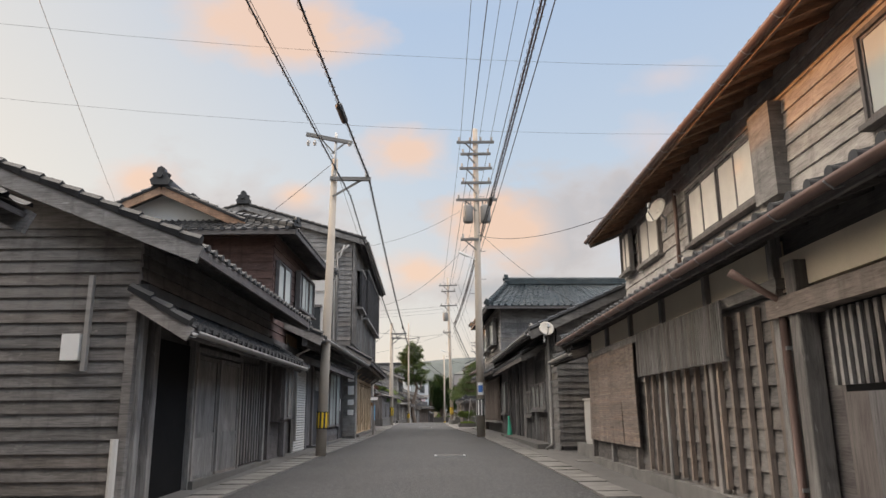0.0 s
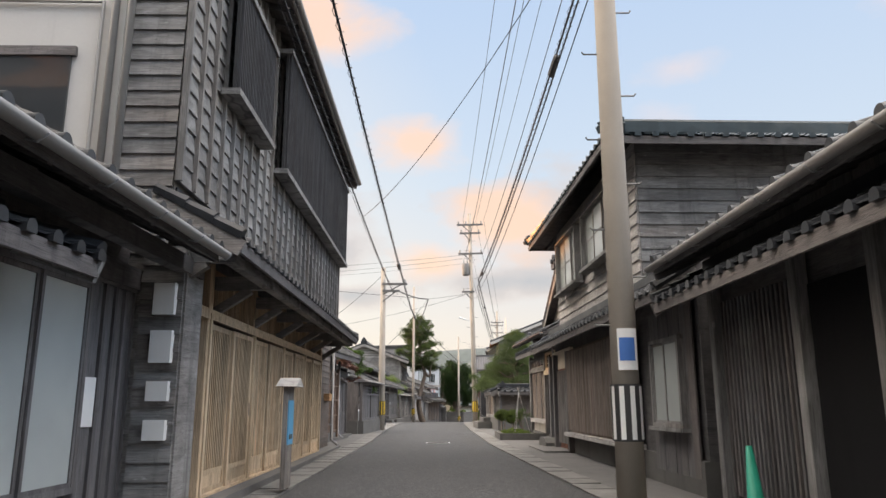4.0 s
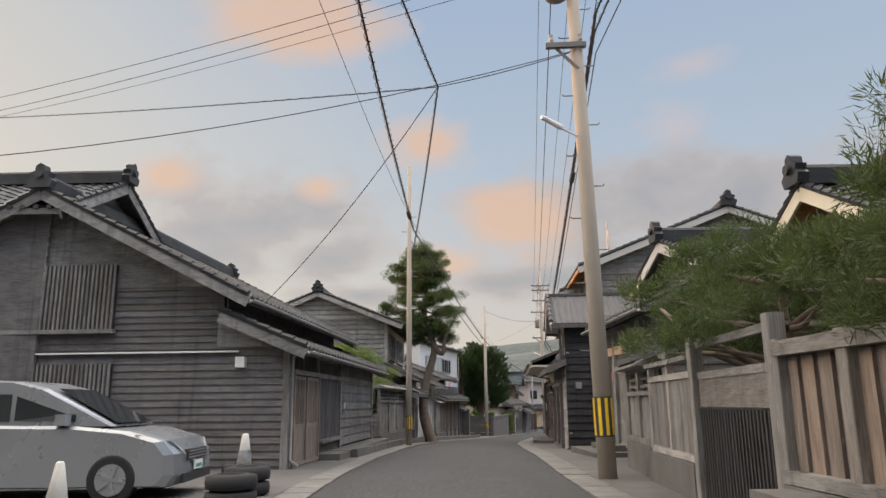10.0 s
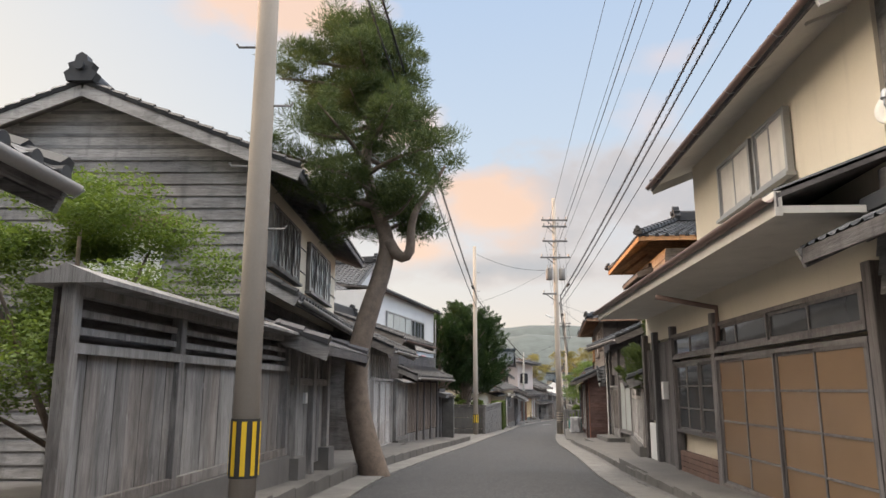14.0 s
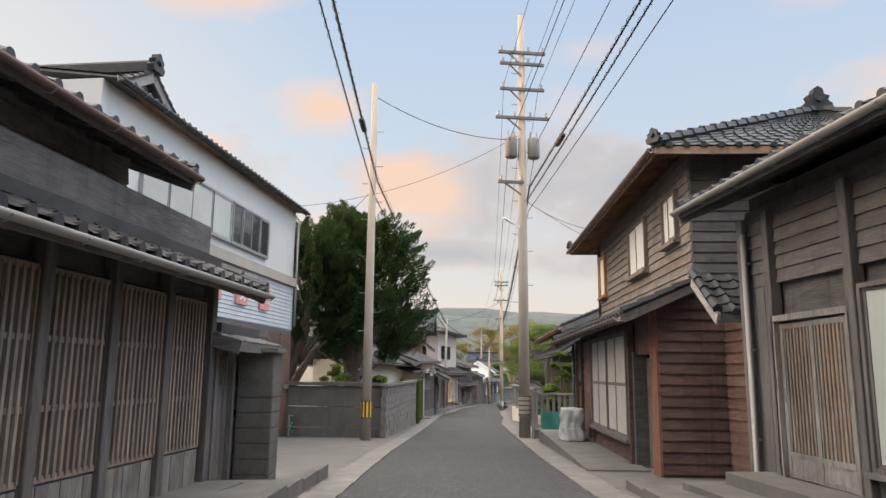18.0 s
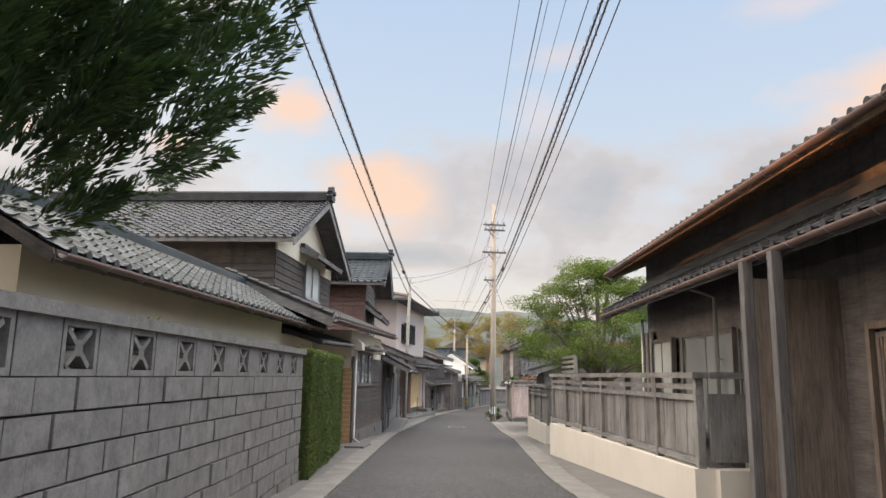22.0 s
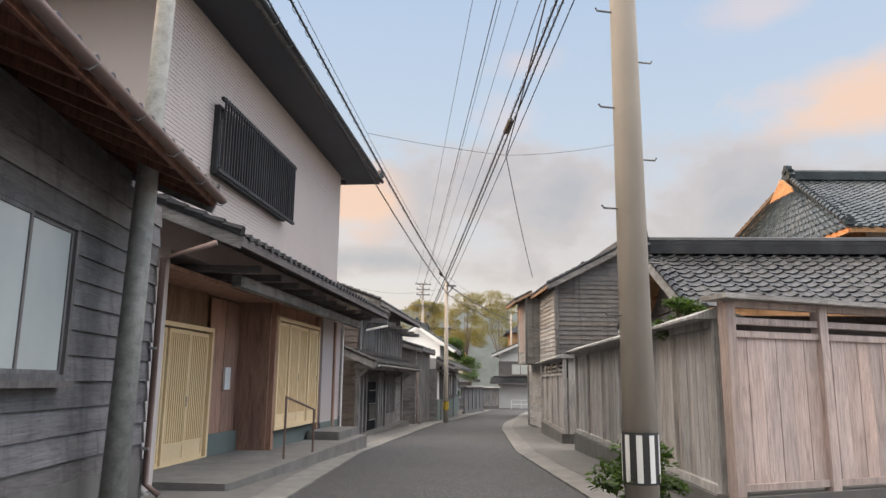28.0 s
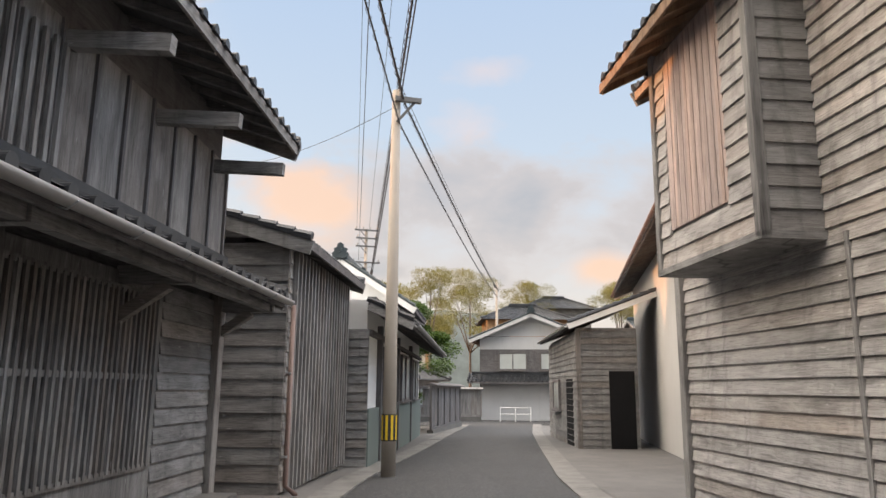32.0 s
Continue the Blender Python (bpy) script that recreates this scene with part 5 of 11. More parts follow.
# drops and cross lines
for p, q, s, r in (
    (top(1.33, 26.75, 7.6), (-3.4, 40.5, 7.3), 0.5, 0.008), (top(1.33, 26.75, 9.0), (-3.0, 27.0, 7.6), 0.3, 0.006), (top(1.33, 26.75, 7.6), (3.6, 15.0, 5.4), 0.3, 0.008),
    (top(1.33, 26.75, 7.8), (4.2, 22.5, 4.6), 0.2, 0.008), (top(0.62, 58.6, 9.5), top(-28.0, 71.5, 11.3), 0.5, 0.008), (top(0.62, 58.6, 9.3), top(-28.0, 71.5, 10.9), 0.6, 0.008), (top(0.62, 58.6, 9.0), top(-28.0, 71.5, 10.8), 0.6, 0.006),
    (top(-3.6, 49.2, 6.6), top(-6.3, 50.4, 4.6), 0.1, 0.008), ((-2.0, 59.5, 7.44), (-6.06, 62.5, 3.72), 0.25, 0.009),
    (top(0.62, 58.6, 7.3), (-10.0, 57.0, 5.2), 0.3, 0.008), (top(4.95, 108.1, 9.6), top(0.05, 106.9, 10.3), 0.4, 0.012), (top(4.95, 108.1, 9.8), (-2.4, 108.0, 5.9), 0.5, 0.007),
    (top(4.95, 108.1, 7.6), (12.0, 116.0, 6.2), 0.3, 0.008), (top(4.95, 108.1, 7.6), (6.2, 104.0, 4.6), 0.2, 0.008), (top(0.05, 106.9, 7.3), (-2.3, 107.8, 4.5), 0.2, 0.008),
    (top(12.25, 146.7, 9.4), (4.6, 140.0, 4.6), 0.6, 0.008), (top(12.25, 146.7, 9.4), top(7.4, 147.1, 7.5), 0.3, 0.007), (top(12.25, 146.7, 9.0), (14.9, 159.5, 5.7), 0.15, 0.015), ((14.9, 159.5, 5.7), (18.5, 167.5, 3.3), 0.15, 0.013), ((14.9, 159.5, 5.7), (10.6, 158.0, 5.5), 0.05, 0.006), ((14.9, 159.5, 5.7), (18.4, 158.6, 6.1), 0.1, 0.006),
    (top(12.25, 146.7, 7.8), (16.0, 153.5, 1.6), 0.3, 0.008), (top(7.4, 147.1, 7.0), (8.6, 152.0, 4.6), 0.1, 0.008), (top(16.6, 175.2, 6.7), (13.0, 183.0, 4.6), 0.3, 0.006),
    (top(30.6, 208.5, 7.6), (40.0, 205.0, 3.6), 0.4, 0.007), (top(1.5, -14, 9.5), (-14.0, 30.0, 9.5), 0.5, 0.006), (top(-2.72, 16.65, 7.0), (-12.0, 26.0, 5.0), 0.3, 0.007),
    (top(-14, 12, 9), (16, 15.5, 9.4), 0.8, 0.003), (top(-14, 14, 8.2), (16, 17.5, 8.6), 0.8, 0.003)):
    cable(p, q, s, r, "thin service wire to a house", 12, name="service_wire")

# ---- houses on the west side ----


def hip(h, d0, d1, v0, v1, ze, pitch, over, tile=None, along=True, inset=1.0, gutter=None, fin=True, under=None, rmat=None):
    """A hipped roof; inset 1 gives full hips, less leaves a short gable at the ridge ends."""
    a, b, c, e = d0 - over, d1 + over, v0 - over, v1 + over
    lo = ze - over * pitch
    if along:
        half = (e - c) / 2
        k = min(half * inset, (b - a) / 2 - 0.3)
        vm, zr = (c + e) / 2, lo + half * pitch
        R0, R1 = (a + k, vm, zr), (b - k, vm, zr)
        h.slope((a, c, lo), (b, c, lo), R0, R1, tile, True, True, under, gutter, rmat=rmat)
        h.slope((a, e, lo), (b, e, lo), R0, R1, tile, False, False, under)
        h.slope((a, c, lo), (a, e, lo), R0, R0, tile, True, True, under, rmat=rmat)
        h.slope((b, c, lo), (b, e, lo), R1, R1, tile, True, True, under, rmat=rmat)
    else:
        half = (b - a) / 2
        k = min(half * inset, (e - c) / 2 - 0.3)
        dm, zr = (a + b) / 2, lo + half * pitch
        R0, R1 = (dm, c + k, zr), (dm, e - k, zr)
        h.slope((a, c, lo), (b, c, lo), R0, R0, tile, True, True, under, gutter, rmat=rmat)
        h.slope((a, e, lo), (b, e, lo), R1, R1, tile, False, False, under)
        h.slope((a, c, lo), (a, e, lo), R0, R1, tile, True, True, under, rmat=rmat)
        h.slope((b, c, lo), (b, e, lo), R0, R1, tile, True, True, under, rmat=rmat)
    h.ridge(R0, R1, tile, 1.0, (fin, fin))
    for corner, r in (((a, c, lo), R0), ((a, e, lo), R0 if along else R1), ((b, c, lo), R1 if along else R0), ((b, e, lo), R1)):
        A, B = Vector((h.u(corner[0]), corner[1], corner[2])), Vector((h.u(r[0]), r[1], r[2]))
        mb = MB()
        n = max(3, int((B - A).length / 0.3))
        for i in range(n):
            mb.tube([A.lerp(B, i / n) + Vector((0, 0, 0.09)), A.lerp(B, (i + 1.1) / n) + Vector((0, 0, 0.07))], [0.1, 0.08], 6)
        f = (A - B)
        finial(mb, A + Vector((0, 0, 0.12)), 0.45, (f.x, f.y))
        part("hip_tiles", mb, tile or TILE, h.ob)
    return zr


def house_la():
    h = House("storehouse", "low dark weatherboarded storehouse with a tiled pent roof", "L", (-3.6, 8.2), (-3.65, 14.6), "storehouse")
    h.body(0.05, 7.0, 0.05, 6.5, 3.3, W_DARK)
    h.clap_side(0.05, 0.0, 7.0, 0.0, 3.25, W_MID, True, 0.145, 0.045, gable=(3.5, 4.7))
    h.gable(0, 6.5, 0, 7.0, 3.22, 0.40, True, 0.8, 0.3, wall=W_GREY, gutter=None)
    h.clap(0.0, 6.5, 2.4, 3.2, W_DARK)
    h.pent(0.0, 6.5, 2.4, 1.98, 0.7, gutter=GUTTER)
    # flat black sheet painted as the shade of a recess
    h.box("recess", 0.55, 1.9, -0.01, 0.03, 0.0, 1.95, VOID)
    h.door(2.0, 4.2, 0.1, 1.85, 2, 0.0, W_GREYV, "panel", 0.35)
    h.boards(4.3, 6.0, 0.15, 1.9, W_GREYV, 0.0, 0.18, batten=W_DARKV)
    h.posts((0.1, 0.5, 1.95, 4.25, 6.1), -0.03, -0.2, 2.2, W_GREYV)
    h.plinth(1.9, 6.5, 0.12, CONC_D, -0.16)
    h.box("meter", -0.14, -0.02, 0.56, 0.76, 1.62, 1.92, SIGNW, label="pale electricity meter box")
    h.box("corner_board", -0.07, 0.02, -0.04, 0.06, 0.0, 2.4, W_GREY)
    h.box("wire_cover", -0.12, -0.05, 0.48, 0.53, 1.5, 2.6, GUTTER)
    mb = MB()
    mb.tube([(h.u(-0.15), 0.05, -0.3), (h.u(-0.15), 0.05, 0.75)], 0.045, 8)
    single("marker_post", mb, PVC, "short white plastic marker post at a corner", "post", h.m)


def house_lb():
    h = House("townhouse", "dark red-brown two-storey townhouse with glazed shop front", "L", (-3.66, 14.7), (-3.66, 25.75))
    h.body(0.05, 7, 0, 11.2, 3.3, W_DARK)
    h.body(0.65, 7, 2.8, 7.6, 5.6, W_DARK, 3.0)
    h.slope((1.35, -0.9, 2.62), (10.6, -0.9, 2.62), (1.35, 1.0, 3.5), (10.6, 1.0, 3.5), gutter=GUTTER)
    h.clap(0, 2.6, 2.3, 3.3, W_PURP, 0.0)
    h.slope((0, 0.1, 3.3), (1.35, 0.1, 3.3), (0, 1.0, 3.6), (1.35, 1.0, 3.6), rafters=False)
    h.boards(1.5, 2.6, 2.2, 2.7, W_BROWN, -0.05, 0.2)
    h.downpipe(2.5, -0.12, 0.3, 2.3, PVC, (0, 0.4, 0.2))
    h.pent(3.0, 8.6, 2.4, 2.14, 0.72, gutter=None)
    h.verge((1.35, -0.9, 2.62), (1.35, 1.0, 3.5), W_GREY, 0.2, TILE)
    h.beam(1.4, 11.2, -0.5, 2.5, W_DARK, 0.12, 0.16)
    h.beam(0, 11.2, -0.02, 2.35, W_DARK, 0.14, 0.2)
    h.clap(2.8, 7.6, 3.3, 5.4, W_PURP, 0.65)
    h.clap_side(2.8, 0.65, 7, 3.4, 5.5, W_PURP, True, 0.22)
    zr = hip(h, 2.8, 7.6, 0.65, 6.4, 5.6, 0.36, 0.72, gutter=None)
    h.window(2.95, 4.45, 3.7, 4.75, 2, 0.6, W_DARKV, FROST)
    h.window(5.3, 7.6, 3.85, 4.95, 4, 0.58, W_DARKV, FROST, depth=0.14)
    # gabled upper roof with a plastered end
    h.body(1.9, 5.3, 3.2, 7.2, 5.9, WHITE, 5.4)
    h.gable(3.2, 7.2, 1.9, 5.3, 5.92, 0.45, True, 0.5, 0.45, wall=WHITE, barge=W_BROWNX)
    h.posts((0.1, 1.6, 4.1, 5.0, 7.0, 10.0, 11.1), -0.02, -0.1, 2.5, W_DARKV)
    h.box("glazed_case", 0.55, 1.4, -0.2, 0.0, 0.75, 1.9, W_DARKV, label="dark timber wall case with two panes")
    h.window(0.58, 1.37, 0.8, 1.86, 2, -0.19, W_DARKV, SMOKE, sill=False)
    h.pent(0.4, 1.6, 2.15, 2.0, 0.55, caps=False, tile=TIN_D, rafters=False)
    # rolled shutter
    sh = h.box("roller_shutter", 2.6, 4.0, -0.05, 0.0, 0.0, 1.98, GREYP, label="pale ribbed roller shutter")
    a, b = h.us(2.6, 4.0)
    me = shared("shutter_slat", GREYP, lambda m: m.prism([(0, 0), (-1, 0.3), (-1, 0.7), (0, 1)], "x", 0, 1))
    for i in range(32):
        place("shutter_slat", me, sh, scaled(a, -0.05, 0.03 + i * 0.06, b - a, 0.022, 0.058))
    h.box("wall_board", 5.5, 6.7, -0.05, 0.0, 1.55, 2.1, W_GREY, label="plain greyed board panel")
    h.box("letter_slot", 6.3, 6.6, -0.1, 0.0, 0.95, 1.2, STEEL)
    # black sheet painted for the shade of the entrance
    h.box("dark_entry", 5.1, 6.9, -0.02, 0.02, 0.0, 2.2, W_BLACK)
    h.window(7.05, 9.9, 0.5, 2.2, 4, -0.02, W_DARKV, FROST, sill=False)
    h.boards(4.15, 4.95, 0.1, 2.25, W_DARKV, 0.0, 0.15)
    h.boards(10.05, 11.0, 0.1, 2.3, W_DARKV, 0.0, 0.2, batten=W_DARKV)
    h.clap(7.05, 9.9, 0.05, 0.45, W_DARK)
    h.box("lintel_board", 5.9, 11.0, -0.06, 0.0, 2.22, 2.4, W_DARK)
    h.plinth(4.9, 11.2, 0.08, CONC, -0.25, 0.3)
    mb = MB()
    mb.tube([(0, -0.12, 0), (0, -0.12, 0.55)], 0.012, 5)
    for i, d in enumerate((9.9,)):
        h.box("notice", d, d + 0.2, -0.1, -0.06, 1.0, 1.4, SIGNW)


def house_ld():
    h = House("lattice_house", "tall grey two-storey house with lattice-battened upper wall", "L", (-3.45, 25.5), (-3.78, 37.3))
    L = h.len
    h.body(0.06, 8, 0.06, L, 3.3, W_DARK)
    h.body(-0.1, 8, 0.06, L, 7.2, W_GREY, 3.2)
    h.clap(0, L, 3.3, 7.0, W_GREY, -0.12, 0.2)
    n = int(L / 0.42)
    for i in range(n + 1):
        d = i * L / n
        place("batten", shared("unit_box", W_GREYV, unit_box), h.ob, scaled(h.u(d) - 0.02, -0.2, 3.3, 0.045, 0.06, 3.75))
    h.clap_side(0.04, -0.1, 0.5, 0.0, 7.0, W_GREY, True)
    h.clap_side(0.04, 0.5, 8, 6.35, 7.2, W_GREY, True, gable=(4.0, 8.4))
    h.box("plaster_panel", -0.06, 0.05, 0.5, 8, 2.6, 6.35, GREYP, label="plain pale grey rendered side wall")
    h.clap_side(0.04, 0.9, 8, 0, 2.6, W_GREY, True)

    h.box("side_window", -0.09, -0.05, 1.0, 2.3, 3.4, 4.6, DARKGL)
    h.box("side_window_frame", -0.11, -0.04, 0.95, 2.35, 4.6, 4.7, W_DARK)
    mb = MB()
    mb.tube([(h.u(-0.1), 0.72, 2.9), (h.u(-0.1), 0.72, 5.2), (h.u(-0.1), 2.0, 5.22)], 0.022, 6)
    part("conduit", mb, GUTTER, h.ob)
    for v, z1 in ((0.42, 6.6), (0.58, 6.3)):
        mb = MB()
        mb.tube([(h.u(-0.12), v, 2.8), (h.u(-0.12), v, z1), (h.u(-0.12), v - 0.25, z1 + 0.15), (h.u(-0.12), v - 0.4, 6.9)], 0.04, 8)
        part("downpipe", mb, GUTTER, h.ob, smooth=True)
    h.gable(0, L, -0.1, 8, 7.25, 0.3, True, 0.5, 0.12, wall=W_GREY, gutter=GUTTER, rafters=True)
    # dark slatted screens stand proud of the upper wall, black sheets darkening their gaps
    for d0, d1, z0, z1 in ((1.1, 2.9, 4.75, 6.2), (3.9, L - 0.1, 4.7, 6.75)):
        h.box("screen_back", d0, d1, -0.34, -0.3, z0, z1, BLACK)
        h.slats(d0, d1, z0, z1, W_BLACK, -0.34, 0.075, 0.03, 0.04, limit=85)
        for z in (z0, z1):
            h.beam(d0 - 0.05, d1 + 0.05, -0.3, z, W_GREY, 0.22, 0.08)
    h.pent(0.1, 10.4, 3.15, 2.68, 0.85, brackets=1.8, gutter=None)
    h.boards(0.15, 1.2, 0, 2.6, W_GREYV, 0.0, 0.2, batten=W_DARKV)
    h.clap_side(0.0, -0.3, 0.1, 0.1, 2.6, W_GREY, True)
    h.box("corner_pier", 0.0, 0.5, -0.32, 0.05, -0.2, 2.6, W_GREY)
    for i, z in enumerate((1.95, 1.5, 1.15, 0.8)):
        h.box("meter", -0.1, 0.0, -0.25, -0.05, z, z + (0.3 if i < 2 else 0.18), SIGNW, label="small pale utility box")
    # slender tan lattice doors
    zt = 2.05
    for k in range(4):
        d0 = 1.5 + k * 2.07
        h.door(d0, d0 + 1.95, 0.12, zt, 2, -0.02, W_TAN, "lattice", 0.12)
        h.slats(d0, d0 + 1.95, 2.18, 2.6, W_TAN, -0.02, 0.09, 0.03, 0.03, "transom_slat", 60)
    h.posts([1.44 + k * 2.07 for k in range(5)], -0.05, -0.1, 2.75, W_TAN, 0.14)
    h.beam(0.5, 9.7, -0.06, 2.14, W_TAN, 0.14, 0.12)
    h.clap(9.95, L, 0.05, 2.75, W_BROWND, 0.0, 0.14, 0.035)
    h.box("corner_board", 9.8, 9.95, -0.1, 0.05, 0.0, 2.75, W_TAN)
    h.box("letter_box", 10.9, 11.35, -0.16, 0.0, 1.2, 1.37, W_ORANGE, label="orange-brown wooden letter box")
    h.box("back_board", 1.5, 9.7, 0.0, 0.05, 2.1, 2.75, W_BROWN)
    h.plinth(1.3, L, 0.1, CONC, -0.35, 0.4)
    h.downpipe(L + 0.05, -0.1, 0.1, 2.7, GUTTER)
    t = thing("notice_stand", "small roofed stand with a sky-blue notice sheet", "sign", h.m @ Matrix.Translation((h.u(3.0), -0.75, 0.05)))
    mb = MB()
    mb.box(-0.2, 0.2, -0.03, 0.03, 0.0, 1.3)
    part("board", mb, W_GREYV, t)
    mb = MB()
    mb.box(-0.17, 0.17, -0.045, -0.032, 0.55, 1.12)
    part("sheet", mb, SKYBLUE, t)
    mb = MB()
    mb.prism([(-0.28, 1.3), (0.28, 1.3), (0.0, 1.42)], "y", -0.15, 0.12)
    part("roof", mb, W_PALE, t)
    mb = MB()
    mb.box(-0.1, 0.1, -0.05, -0.046, 0.62, 0.68)
    part("text_bar", mb, BLACK, t)


def house_lf():
    h = House("cottage", "low weatherboarded cottage with a dull brown lattice front", "L", (-4.75, 37.05), (-4.4, 42.2))
    L = h.len
    h.body(0.05, 5, 0.0, L, 2.9, W_DARK)
    h.clap(0.1, 1.6, 0.1, 2.4, W_BROWND, 0.02, 0.13, 0.03)
    h.box("corner_board", 0.0, 0.12, -0.06, 0.05, 0.0, 2.5, W_GREYV)
    h.box("frame_back", 1.7, 4.3, -0.2, -0.15, 0.15, 2.1, W_REDV)
    h.slats(1.75, 4.25, 0.25, 2.0, W_REDV, -0.22, 0.085, 0.035, 0.03)
    for z in (0.3, 0.75, 1.2, 1.62, 2.0):
        h.beam(1.7, 4.3, -0.26, z, W_REDV, 0.04, 0.04, "rail")
    h.posts((1.7, 2.33, 3.0, 3.65, 4.3), -0.27, 0.0, 2.15, W_REDV, 0.09)
    h.box("skirt", 1.7, 4.3, -0.26, -0.2, 0.0, 0.25, W_GREYV)
    h.slats(1.8, 4.3, 2.1, 2.4, W_DARKV, -0.2, 0.3, 0.05, 0.03, "transom_slat")
    h.boards(4.4, L, 0.1, 2.3, W_GREYV, -0.1, 0.2)
    h.pent(-0.1, L, 2.95, 2.52, 0.75, gutter=None)
    h.body(0.3, 4.5, 0.8, 4.2, 3.1, W_DARK, 2.8)
    h.gable(0.8, 4.2, 0.35, 4.6, 3.12, 0.47, False, 0.35, 0.3, wall=WHITE, barge=GREYP)
    h.downpipe(4.35, -0.3, 0.05, 2.4, GUTTER)
    h.plinth(1.6, L, 0.1, CONC, -0.45, 0.5)
    # gate wing
    g = House("gate_wing", "dark panelled gate doors under a small tiled roof", "L", (-4.45, 42.25), (-4.45, 44.5), "gate")
    g.body(0.05, 1.2, 0, 2.25, 2.2, W_DARK)
    g.door(0.15, 2.15, 0.1, 1.8, 3, 0.02, W_DARKV, "panel", 0.4)
    g.gable(0, 1.5, 0.0, 1.6, 2.25, 0.4, True, 0.42, 0.05, gutter=GUTTER, wall=W_DARK)
    g.plinth(0, 2.25, 0.08, CONC, -0.3, 0.4)


def board_fence(name, label, side, a, b, h0=0.45, h1=1.85, mat=None, open_top=True, pitch=0.19, base=None, cap=True, post=1.6, returns=0.0, lean=0):
    """Garden fence: concrete footing, posts, upright boards, an open top rail and a sloping cap board."""
    mat = mat or W_GREYV
    f = House(name, label, side, a, b, "fence", "fences and walls")
    L = f.len
    f.box("footing", 0, L, -0.1, 0.15, -0.6, h0, base or CONC_D)
    zb = h1 - 0.42 if open_top else h1 - 0.05
    f.boards(0.05, L - 0.05, h0 + 0.06, zb, mat, 0.03, pitch)
    n = max(1, round(L / post))
    f.posts([i * L / n for i in range(n + 1)], 0.0, h0, h1, mat, 0.1)
    f.beam(0, L, 0.0, h0 + 0.05, mat, 0.1, 0.09, "rail")
    f.beam(0, L, 0.0, zb, mat, 0.1, 0.07, "rail")
    if open_top:
        f.beam(0, L, 0.02, zb + 0.12, mat, 0.05, 0.05, "rail")
        f.beam(0, L, 0.02, zb + 0.24, mat, 0.05, 0.05, "rail")
        # dark board added so the gaps between the top rails look dark
        f.box("back_board", 0.02, L - 0.02, 0.12, 0.15, zb - 0.1, h1 - 0.01, W_DARK)
    f.beam(0, L, 0.0, h1 - 0.03, mat, 0.11, 0.08, "rail")
    if cap:
        mb = MB()
        a0, b0 = f.us(-0.1, L + 0.1)
        mb.prism([(-0.26, h1), (0.28, h1), (0.28, h1 + 0.03), (0.0, h1 + 0.13), (-0.26, h1 + 0.03)], "x", a0, b0)
        part("cap_board", mb, mat, f.ob)
    if returns:
        g = House(name, label, side, a, (a[0] + (-1 if side == "L" else 1) * returns, a[1] + 0.05), "fence", "fences and walls", z=f.z0)
        m = g.len
        g.box("footing", 0.1, m, -0.05, 0.1, -0.6, h0, base or CONC_D)
        g.box("panel", 0.1, m, 0.0, 0.04, h0, h1, mat)
    return f


